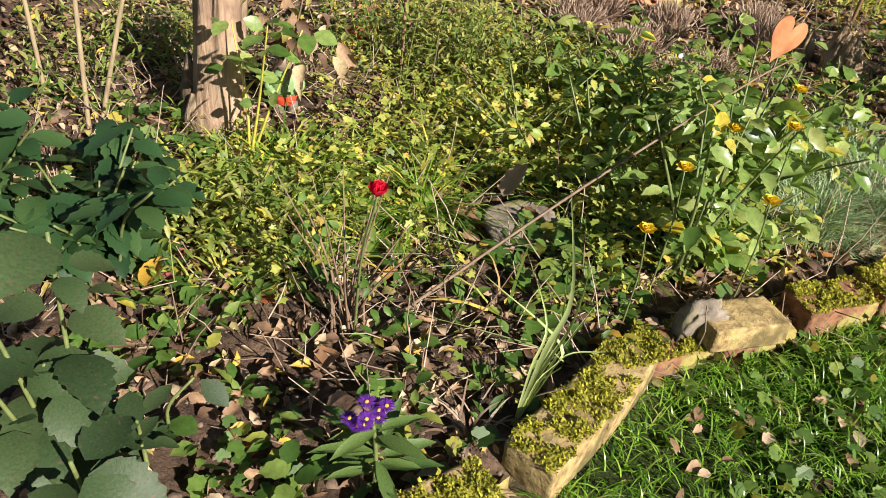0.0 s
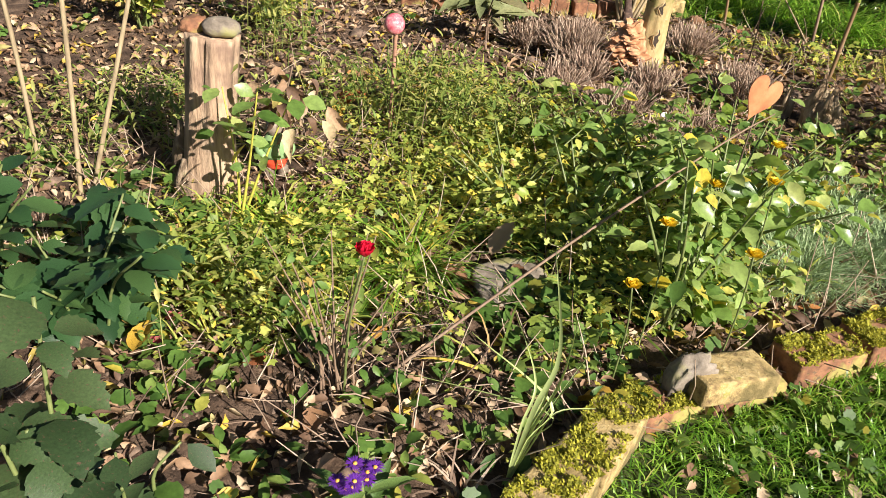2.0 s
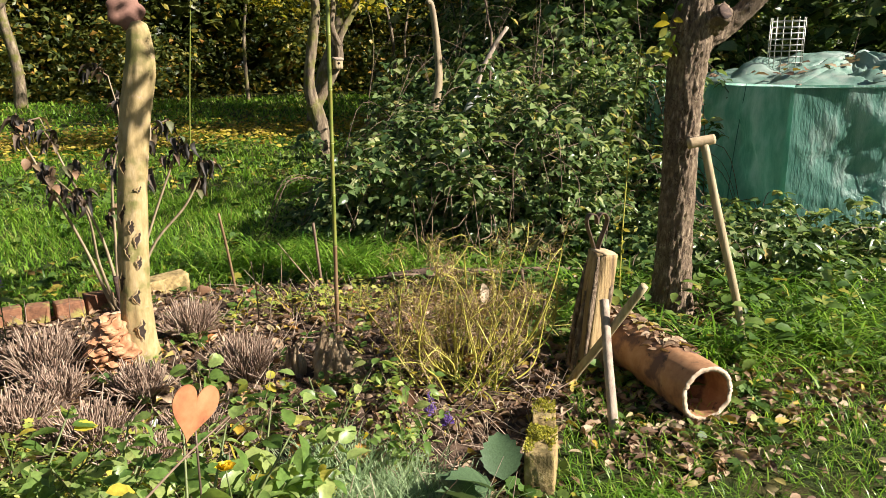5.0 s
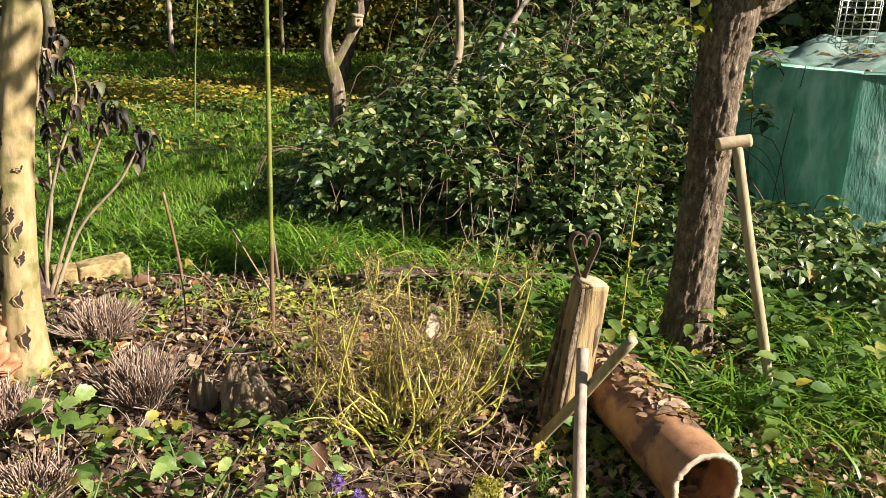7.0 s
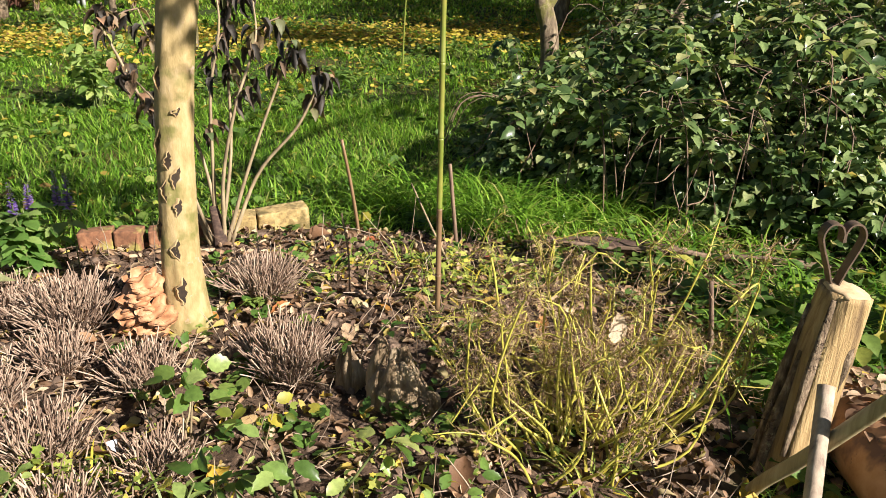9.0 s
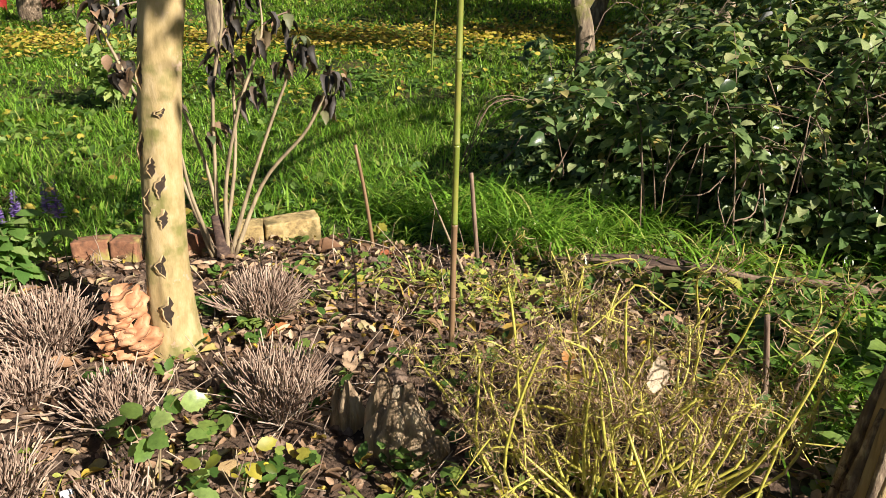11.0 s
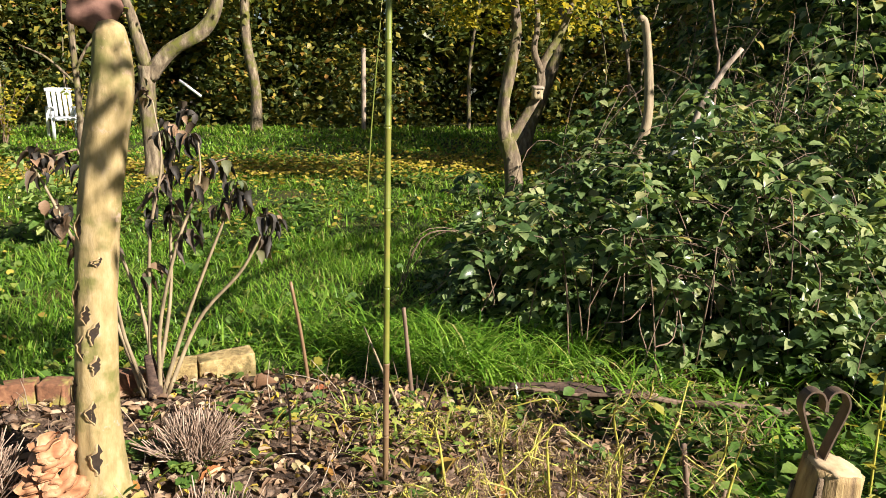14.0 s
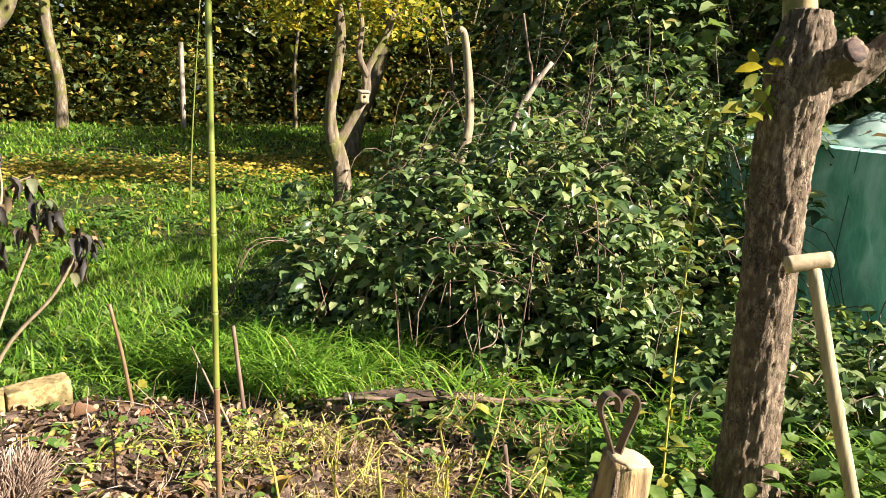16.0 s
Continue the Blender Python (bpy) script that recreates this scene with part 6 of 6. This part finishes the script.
big_plant("cabbage_plant", 2.0, 2.38, 3, 0.12, 0.1, 14, 0.16, serrate(0.8, 0.3, 0.15, 6), foliage("blue_green_leaves", [(0.07, 0.13, 0.06), (0.13, 0.2, 0.1)], 0.5, 0.25, 30, single=True), GREEN_STEM, "broad blue-green leaves beside the edging", (0.0, 0.9))
big_plant("agastache", 0.45, 4.85, 11, 0.34, 0.2, 170, 0.1, serrate(0.6, 0.2, 0.05, 4), foliage("mint_leaves", [(0.08, 0.18, 0.035), (0.17, 0.3, 0.07), (0.28, 0.38, 0.12)], 0.5, 0.4, 40, single=True), GREEN_STEM, "bushy green plant with purple flower spikes", (-0.4, 0.3))


def spikes(x, y, rows, label):
    m = foliage("purple_florets", [(0.12, 0.06, 0.34), (0.3, 0.18, 0.6), (0.5, 0.38, 0.75)], 0.6, 0.3, 60)
    for dx, dy, h, top in rows:
        t = thing("flower_spike", x + dx, y + dy, label, "flower", "purple flower spikes")
        piece("stem", rod([(0, 0, -0.02), (0, 0, h), (0.005, 0, top)], [0.003, 0.002], 6, 8), GREEN_STEM, t)
        g = Geo()
        n = 110
        z = rng.uniform(h, top, n)
        az = rng.uniform(0, 6.283, n)
        scatter(g, ovate(0.6, 0.1, 0.05), np.stack([0.004 * np.cos(az), 0.004 * np.sin(az), z], -1), heading(az, rng.uniform(0, 0.9, n)), heading(az, rng.uniform(1.5, 2.4, n)), 0.023 * (1.25 - (z - h) / (top - h)))
        tagged(piece("flower_head", g, m, t), kind="stuff")


spikes(0.47, 4.85, [(-0.05, 0, 0.28, 0.45), (0.0, 0.05, 0.3, 0.42), (0.1, 0.1, 0.3, 0.46), (0.16, 0.06, 0.28, 0.45), (-0.14, 0.0, 0.24, 0.34)], "purple flower spike above green leaves")
spikes(2.12, 2.98, [(0.0, 0, 0.08, 0.17), (0.05, -0.05, 0.04, 0.09)], "faded lilac flower spike on bare soil")
spikes(-0.75, 3.95, [(0.0, 0, 0.3, 0.44), (0.1, 0.05, 0.36, 0.5), (-0.1, 0.0, 0.36, 0.48)], "pale lilac flower spike among yellow-green leaves")


def aster():
    t = thing("aster", 0.17, 1.04, "purple aster in bloom with narrow green leaves", "flower")
    rows = [((0, 0, rng.uniform(0.03, 0.2)), rng.uniform(0, 6.283), rng.uniform(-0.1, 0.6), rng.uniform(0.08, 0.15)) for i in range(22)]
    piece("stem", rod([(0, 0, -0.02), (0, 0, 0.12), (-0.01, 0, 0.23)], [0.005, 0.004], 7, 8), GREEN_STEM, t)
    single_leaves(t, "leaf", ovate(0.24, 0.2, 0.05), foliage("aster_leaves", [(0.06, 0.12, 0.03), (0.12, 0.19, 0.05)], 0.5, 0.3, 40, single=True), rows)
    petal = foliage("purple_petals", [(0.1, 0.02, 0.28), (0.2, 0.05, 0.45)], 0.55, 0.3, 60)
    core = surface("golden_disc", [(0.5, 0.25, 0.03), (0.62, 0.36, 0.08)], 80, rough=0.8)
    for k in range(9):
        a = rng.uniform(0, 6.283)
        c = np.array((0.045 * math.cos(a) * rng.uniform(0.2, 1) - 0.01, 0.045 * math.sin(a) * rng.uniform(0.2, 1), 0.235 + rng.uniform(-0.02, 0.02)))
        g = Geo()
        n = 26
        az = np.linspace(0, 6.283, n, endpoint=False)
        scatter(g, ovate(0.2, 0.1, 0.02), c + np.zeros((n, 3)), heading(az, np.full(n, 0.25) + rng.normal(0, 0.12, n)), heading(az, np.full(n, 1.8)), np.full(n, 0.02))
        f = piece("bloom", g, petal, t)
        g = Geo()
        tube(g, [c + (0, 0, -0.002), c + (0, 0, 0.003), c + (0, 0, 0.005)], [0.004, 0.0045, 0.002], 10)
        piece("disc", g, core, f, "orange-yellow disc")


aster()


def tuft(name, x, y, n, h, spread, width, mat, label, bend=0.8, z=None, rows=(0, 0.25, 0.5, 0.75)):
    g = Geo()
    px, py = rng.normal(0, spread * 0.5, n), rng.normal(0, spread * 0.5, n)
    az = np.arctan2(py, px) + rng.normal(0, 0.8, n)
    el = rng.uniform(0.5, 1.5, n)
    ln = h * rng.uniform(0.5, 1.2, n)
    zz = ground_z(x + px, y + py) - ground(x, y)
    scatter(g, blade(1.0, bend, rows), np.stack([px, py, zz], -1), heading(az, el), -heading(az, el - 1.57), np.stack([width * rng.uniform(0.7, 1.3, n), ln, ln], -1))
    t = thing(name, x, y, label, "plant", z=z)
    tagged(piece("tuft", g, mat, t), kind="stuff")


for i, (x, y, s) in enumerate([(1.55, 2.42, 0.26), (1.75, 2.55, 0.24), (1.4, 2.55, 0.2), (1.65, 2.75, 0.2), (1.85, 2.4, 0.16), (1.42, 2.25, 0.16)]):
    tuft("cushion_plant", x, y, 1100, 0.14, s, 0.004, BLUE_GREY, "blue-grey grassy cushion plant beside the edging", 0.7)
tuft("ornamental_grass", 0.15, 2.0, 120, 0.28, 0.08, 0.006, GRASS, "arching yellow-green grass clump", 1.3)
tuft("ornamental_grass", -0.28, 2.15, 160, 0.26, 0.14, 0.006, GRASS, "arching fine green grass clump", 1.4)
tuft("grey_plant", 0.36, 1.2, 26, 0.12, 0.05, 0.007, DRY, "withered grey rosette on the soil", 1.0)


STRAP_AT = (0.455, 1.24)
STRAP_LEAVES = [((0.085, 0.13, 0.3), (0.045, 0.22, 0.52), 0.0130), ((0.1, 0.12, 0.24), (0.12, 0.18, 0.4), 0.0104), ((0.08, 0.09, 0.19), (-0.11, 0.18, 0.29), 0.0111), ((0.04, 0.1, 0.24), (-0.02, 0.24, 0.33), 0.0065), ((0.07, 0.08, 0.17), (-0.3, 0.26, 0.08), 0.006),
                ((0.1, 0.1, 0.15), (0.2, 0.16, 0.12), 0.0072), ((0.07, 0.1, 0.22), (0.07, 0.18, 0.37), 0.0084), ((0.11, 0.13, 0.19), (0.17, 0.2, 0.26), 0.0078)]


def strap_plant():
    t = thing("strap_leaved_plant", STRAP_AT[0], STRAP_AT[1], "arching strap leaves striped green and cream", "plant")
    for (mx, my, mz), (tx, ty, tz), w in STRAP_LEAVES:
        tip = (tx, ty)
        c = spline([(0, 0, -0.01), (mx * 0.5, my * 0.5, mz * 0.6), (mx, my, mz), (tx, ty, tz)], 16)
        side = np.array((-tip[1], tip[0], 0)) / math.hypot(*tip)
        side = unit(side + np.array((0.5, 0.2, 0)))
        k = np.sin(np.linspace(0.35, 3.1, 16)) * w / 2
        v = np.concatenate([c - side * k[:, None], c + (0, 0, -0.003), c + side * k[:, None]])
        g = Geo()
        f = [(i, i + 1, 17 + i, 16 + i) for i in range(15)] + [(16 + i, 17 + i, 33 + i, 32 + i) for i in range(15)]
        g.add(v, f)
        piece("leaf", g, STRAP, t)


strap_plant()
arch = piece("rose_cane", rod([(0, 0, 0), (0.2, 0.15, 0.12), (0.55, 0.42, 0.3), (1.0, 0.8, 0.47), (1.2, 1.0, 0.5)], [0.0045, 0.0045, 0.004, 0.003, 0.002], 8, 40, rough=0.1), BROWN_STEM, at=pose(0.06, 1.45, 0.01))
tagged(arch, "long bare rose cane arching over the bed", "stem")


# ---- single large fallen leaves ----
def fallen(x, y, size, shape, label, tilt=20, lift=0.015):
    ob = new("fallen_leaf", FALLEN[shape])
    ob.matrix_basis = pose(x, y, ground(x, y) + lift, rng.uniform(-tilt, tilt) + 8, rng.uniform(-tilt, tilt), rng.uniform(0, 360)) @ Matrix.Diagonal((size, size, size, 1))
    tagged(ob, label, "leaf", "large fallen leaves")


FALLEN = [mesh_of("fallen_leaf", Geo().add(*s), LITTER_ONE) for s in (serrate(0.6, 0.4, 0.15, 4), serrate(0.75, -0.3, 0.2, 5), serrate(0.9, 0.4, 0.3, 4), serrate(0.3, 0.3, 0.08, 4))]
for i in range(150):
    while True:
        x, y = rng.uniform(-1.2, 3.2), rng.uniform(0.9, 5.2)
        if inside(np.array([x]), np.array([y]))[0]:
            break
    fallen(x, y, rng.uniform(0.06, 0.11), i % 4, "curled dry brown fallen leaf on the soil")
for x, y, s, k, lab in [(0.25, 1.97, 0.15, 0, "large tan fallen leaf leaning upright"), (0.4, 2.12, 0.13, 1, "large tan fallen leaf"), (-0.5, 1.5, 0.1, 1, "yellow spotted fallen leaf on dark foliage"), (0.72, 1.5, 0.1, 2, "brown fallen leaf beside the moss"), (-0.47, 2.2, 0.1, 1, "dull purple fallen leaf"),
                        (2.45, 4.25, 0.12, 2, "pale curled fallen leaf"), (2.5, 4.45, 0.1, 1, "pale tan fallen leaf")]:
    fallen(x, y, s, k, lab, 35, 0.05 if s < 0.14 else 0.08)


caught = piece("fallen_leaf", Geo().add(*serrate(0.75, -0.3, 0.2, 5)), foliage("bleached_leaf", [(0.5, 0.4, 0.28), (0.58, 0.47, 0.34)], 0.7, 0.2, 20, single=True), at=pose(2.55, 3.3, 0.38, 62, 8, 15) @ Matrix.Scale(0.085, 4))
tagged(caught, "bleached fallen leaf caught in the withered bush", "leaf", "large fallen leaves")


# ---- green tent ----
def tent():
    t = thing("green_tent", 7.6, 5.4, "green translucent foil greenhouse tent with leaves on its roof", "greenhouse", z=0)
    m, nt, bs = material("green_foil")
    # pale and dark streaks in the colour: painted crease highlights and shade, plus fading
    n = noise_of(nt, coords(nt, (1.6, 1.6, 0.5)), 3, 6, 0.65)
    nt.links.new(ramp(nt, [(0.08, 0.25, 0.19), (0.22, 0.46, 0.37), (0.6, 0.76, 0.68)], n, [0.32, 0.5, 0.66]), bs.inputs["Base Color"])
    bs.inputs["Roughness"].default_value = 0.35
    bump(nt, bs, n, 0.9, 0.07)
    tr = nt.nodes.new("ShaderNodeBsdfTranslucent")
    tr.inputs[0].default_value = (0.2, 0.62, 0.45, 1)
    ms = nt.nodes.new("ShaderNodeMixShader")
    ms.inputs[0].default_value = 0.6
    nt.links.new(bs.outputs[0], ms.inputs[1])
    nt.links.new(tr.outputs[0], ms.inputs[2])
    # the same painted crease streaks in the translucent colour
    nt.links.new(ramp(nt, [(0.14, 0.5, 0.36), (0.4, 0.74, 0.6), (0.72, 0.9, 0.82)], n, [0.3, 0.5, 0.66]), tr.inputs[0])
    nt.links.new(ms.outputs[0], nt.nodes["Material Output"].inputs["Surface"])
    ca, cb, cc, cd = (TENT[0], TENT[1], TENT[2], TENT[3])

    def sheet(a, b, c, d, seed, sag):
        u, v = np.meshgrid(np.linspace(0, 1, 60), np.linspace(0, 1, 44))
        a, b, c, d = (np.array(q) - (7.6, 5.4, 0) for q in (a, b, c, d))
        p = ((1 - u) * (1 - v))[..., None] * a + (u * (1 - v))[..., None] * b + (u * v)[..., None] * c + ((1 - u) * v)[..., None] * d
        nrm = unit(np.cross(b - a, d - a))
        p = p + ((0.09 * fbm(u * 5 + 2.2 * v, v * 1.6 - u, seed, 4) + 0.035 * np.abs(fbm(u * 11 - 4 * v, v * 5, seed + 40, 3))) * (np.sin(np.pi * u) * np.sin(np.pi * v)) ** 0.5 - sag * np.sin(np.pi * u) * np.sin(np.pi * v))[..., None] * nrm
        i = np.arange(u.size).reshape(u.shape)
        g = Geo()
        g.add(p.reshape(-1, 3), np.stack([i[:-1, :-1], i[:-1, 1:], i[1:, 1:], i[1:, :-1]], -1).reshape(-1, 4))
        return g
    SEAM = surface("dark_green_seam", [(0.03, 0.12, 0.09), (0.08, 0.24, 0.18)], 20, rough=0.5)
    ROOF = surface("pale_roof_foil", [(0.07, 0.16, 0.12), (0.18, 0.28, 0.23), (0.28, 0.32, 0.28)], 5, rough=0.4, relief=0.4, depth=0.02)
    q = TENT
    hgt = TENT_H
    base = [(x, y, 0) for x, y in q]
    top = [(x, y, hgt) for x, y in q]
    mid = (sum(x for x, y in q) / 4, sum(y for x, y in q) / 4, hgt + 0.22)
    for i in range(4):
        j = (i + 1) % 4
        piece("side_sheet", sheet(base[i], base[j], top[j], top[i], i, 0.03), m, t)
        for k in (0.36, 0.7):
            f = [np.array(base[i]) * (1 - e) + np.array(base[j]) * e - (7.6, 5.4, 0) for e in (k, k + 0.04)]
            o = unit(f[0] + (7.6 - mid[0], 5.4 - mid[1], 0)) * 0.06
            piece("seam", rod([f[0] + o, (f[0] + f[1]) / 2 + o + (0, 0, hgt * 0.5), f[1] + o * 0.3 + (0, 0, hgt)], [0.004, 0.004], 7, 12, rough=0.3), SEAM, t, "dark green seam")
        lap = [tuple(np.array(mid) + (np.array(q) - np.array(mid)) * (1.015, 1.015, 1.08)) for q in (top[i], top[j])]
        piece("roof_sheet", sheet(lap[0], lap[1], mid, mid, i + 9, -0.0), ROOF, t)
        a = (np.array(base[i]) - (mid[0], mid[1], 0)) * (0.95, 0.95, 1) + (mid[0] - 7.6, mid[1] - 5.4, 0)
        piece("pole", rod([a, a + (0, 0, hgt + 0.01)], [0.02, 0.02], 8), STEEL, t)


TENT, TENT_H = [(6.4, 6.5), (5.95, 4.45), (8.2, 3.2), (8.7, 5.6)], 1.22
tent()


# ---- garden chair ----
def garden_chair():
    t = thing("garden_chair", -3.1, 18.6, "white plastic garden armchair at the hedge", "chair", turn=30)
    m = surface("white_plastic", [(0.62, 0.66, 0.68), (0.78, 0.8, 0.8)], 8, rough=0.4, relief=0.05)

    def slab(a, b, c, name):
        bm = bmesh.new()
        bmesh.ops.create_cube(bm, size=1)
        bmesh.ops.bevel(bm, geom=bm.edges[:], offset=0.1, segments=2, affect="EDGES")
        g = Geo()
        v = np.array([x.co[:] for x in bm.verts]) * np.array(b)
        bm.verts.index_update()
        for f in bm.faces:
            g.f.append(np.array([[x.index for x in f.verts]]))
        g.v.append(v)
        g.n = len(v)
        bm.free()
        piece(name, g, m, t, at=pose(*a, *c))
    slab((0, 0, 0.42), (0.5, 0.48, 0.05), (5, 0, 0), "seat")
    for i in range(5):
        slab((-0.2 + 0.1 * i, 0.26, 0.72), (0.07, 0.03, 0.56), (-14, 0, 0), "back_slat")
    slab((0, 0.33, 0.99), (0.52, 0.04, 0.09), (-14, 0, 0), "top_rail")
    for sx in (-0.27, 0.27):
        slab((sx, -0.02, 0.64), (0.07, 0.5, 0.04), (0, 0, 0), "armrest")
        for sy in (-0.22, 0.22):
            slab((sx, sy, 0.3), (0.06, 0.06, 0.64), (0, 0, 0), "leg")


garden_chair()


# yellow blooms on the shrub beside the edging
for x, y, z in ((0.8, 1.72, 0.47), (0.95, 1.9, 0.5), (1.02, 1.7, 0.42), (0.72, 1.6, 0.36), (1.12, 1.95, 0.5), (1.2, 2.2, 0.5)):
    t = thing("yellow_bloom", x, y, "small bright yellow bloom on the green shrub", "flower", "yellow blooms", z=0)
    piece("stem", rod([(0.02, 0.03, 0.0), (0.02, 0.02, z * 0.6), (0, 0, z)], [0.003, 0.002], 6, 8), GREEN_STEM, t)
    g = Geo()
    for k in range(3):
        az = np.linspace(0, 6.283, 6, endpoint=False) + k
        scatter(g, ovate(0.9, -0.2, 0.15, 0.5), np.zeros((6, 3)) + (0, 0, z), heading(az, np.full(6, 1.2 - 0.45 * k)), heading(az, np.full(6, 2.8 - 0.45 * k)), np.full(6, 0.02 + 0.004 * k))
    piece("petals", g, YELLOW_PETAL, t)


# ---- small things ----
def small(name, geo, mat, x, y, z, label, category, turn=0, tilt=0, group=""):
    ob = piece(name, geo, mat, at=pose(x, y, z, tilt, 0, turn))
    return tagged(ob, label, category, group)


APPLE = surface("red_brown_fruit", [(0.3, 0.05, 0.02), (0.5, 0.13, 0.05)], 14, rough=0.4, relief=0.1)
for x, y in ((-0.33, 3.42), (-0.25, 3.44), (-0.29, 3.36)):
    small("fallen_apple", lump(0.065, 0.065, 0.055, int(x * 90), 0.06, 0, 6), APPLE, x, y, ground(x, y) - 0.004, "red-brown fallen apple on the soil", "apple", group="fallen apples")
PINK = foliage("pink_petals", [(0.5, 0.08, 0.12), (0.6, 0.2, 0.2)], 0.5, 0.3, 40)
for x, y in ((-0.43, 1.8), (-0.54, 1.64), (-0.4, 1.86), (-0.48, 1.7), (-0.36, 1.78), (-0.5, 1.58)):
    g = Geo()
    loose(g, ovate(0.8, -0.2, 0.15), rng.normal(0, 0.012, (7, 3)) * (1, 1, 0.4) + (0, 0, 0.015), 0.03, (-0.2, 0.6), 0.7)
    small("fallen_bloom", g, PINK, x, y, ground(x, y), "fallen pink rose petals on the soil", "petals", group="fallen petals")
small("plant_label", lump(0.03, 0.006, 0.09, 2, 0.03, 0.95, 3), surface("white_label_plastic", [(0.6, 0.6, 0.6), (0.75, 0.75, 0.76)], 20, rough=0.4, relief=0.05), 1.16, 3.44, ground(1.16, 3.44) - 0.01, "small white plastic plant label", "label", 20, 12)
nest = thing("nest_box", 4.5, 10.32, "small yellow wooden nest box on the forked tree", "nest box", z=ground(4.5, 10.32) + 1.2)
piece("box", lump(0.11, 0.1, 0.13, 3, 0.03, 0.95, 3), HANDLE_WOOD, nest)
piece("roof", lump(0.13, 0.12, 0.022, 4, 0.03, 0.95, 3), STICK_WOOD, nest, at=pose(0, 0, 0.127, 10, 0, 0))
piece("entrance", rod([(0, -0.05, 0.08), (0, -0.058, 0.08)], [0.015, 0.015], 12), CRACK, nest, "dark round entrance")
small("white_pole", rod([(0, 0, 0), (0.45, 0, -0.35)], [0.03, 0.03], 10), surface("white_painted_metal", [(0.6, 0.6, 0.62), (0.75, 0.75, 0.76)], 8, rough=0.4, relief=0.05), -0.95, 19.6, ground(-0.95, 19.6) + 1.2, "white pole leaning in the hedge", "pole")
g = Geo()
tube(g, [(0, 0, 0), (0, 0.03, 0), (0, 0.06, 0)], [0.3, 0.33, 0.28], 26, rough=0.06, grain=(3, 2))
small("rusty_disc", g, surface("dark_rust", [(0.05, 0.02, 0.012), (0.13, 0.05, 0.025)], 12, rough=0.85), -4.5, 18.2, ground(-4.5, 18.2) + 0.32, "round rust-brown metal disc standing at the hedge", "disc", 15)
small("red_bucket", rod([(0, 0, 0), (0, 0, 0.3)], [0.14, 0.18], 18, 6), surface("red_plastic", [(0.18, 0.015, 0.015), (0.28, 0.03, 0.03)], 8, rough=0.35, relief=0.05), -5.4, 18.0, ground(-5.4, 18.0), "red plastic bucket at the hedge", "bucket")
basket = thing("wire_basket", 6.75, 5.2, "upright roll of wire mesh on the tent roof", "wire mesh", z=1.33)
WIRE = surface("galvanised_wire", [(0.35, 0.35, 0.3), (0.5, 0.5, 0.45)], 30, rough=0.4, relief=0.1, metal=0.6)
for i in range(9):
    a = np.linspace(0, 2 * np.pi, 25)
    piece("hoop", rod(np.stack([0.14 * np.cos(a), 0.14 * np.sin(a), np.full(25, 0.05 * i)], -1), 0.0035, 5), WIRE, basket)
for i in range(14):
    a = 2 * math.pi * i / 14
    piece("wire", rod([(0.14 * math.cos(a), 0.14 * math.sin(a), -0.03), (0.14 * math.cos(a), 0.14 * math.sin(a), 0.43)], 0.0035, 5), WIRE, basket)
pole("thin_cane", [(2.55, 10.5, 0), (2.6, 10.5, 0.8), (2.75, 10.5, 2.4)], [0.012, 0.01, 0.006], BAMBOO, "thin green cane standing in the lawn", "cane")
g = Geo()
x, y = rng.uniform(6.2, 8.4, 160), rng.uniform(3.9, 6.2, 160)
k = inside(x, y, np.array(TENT))
cx, cy = sum(q[0] for q in TENT) / 4, sum(q[1] for q in TENT) / 4
p = np.stack([x, y, TENT_H + 0.24 - 0.16 * np.hypot(x - cx, y - cy)], -1)[k]
loose(g, plain(0.7), p, 0.1, (-0.2, 0.3), 0.3)
stuff("leaves_on_tent", g, LITTER, "brown fallen leaves lying on the tent roof", "leaves")
# leafy shoot climbing beside the old tree
t = thing("climbing_shoot", 3.72, 3.75, "thin yellow-green shoot with small leaves beside the old tree", "plant")
c = spline([(0, 0, 0), (0.02, 0.02, 0.5), (0.06, 0.04, 1.0), (0.12, 0.06, 1.5)], 20)
piece("stem", rod(c, [0.005, 0.003], 6), GOLD_STEM, t)
g = Geo()
loose(g, leafy, np.repeat(c[3:], 3, 0) + rng.normal(0, 0.025, (51, 3)), 0.05, (-0.8, 0.4), 0.6)
piece("foliage", g, YELLOW_LEAF, t)
# turf walked on
stuff("lawn_grass", lawn(26000, -2.6, 4.6, -1.6, 0.8, 0.07, 0.007), GRASS, "short trodden lawn grass before the flower bed", "grass")
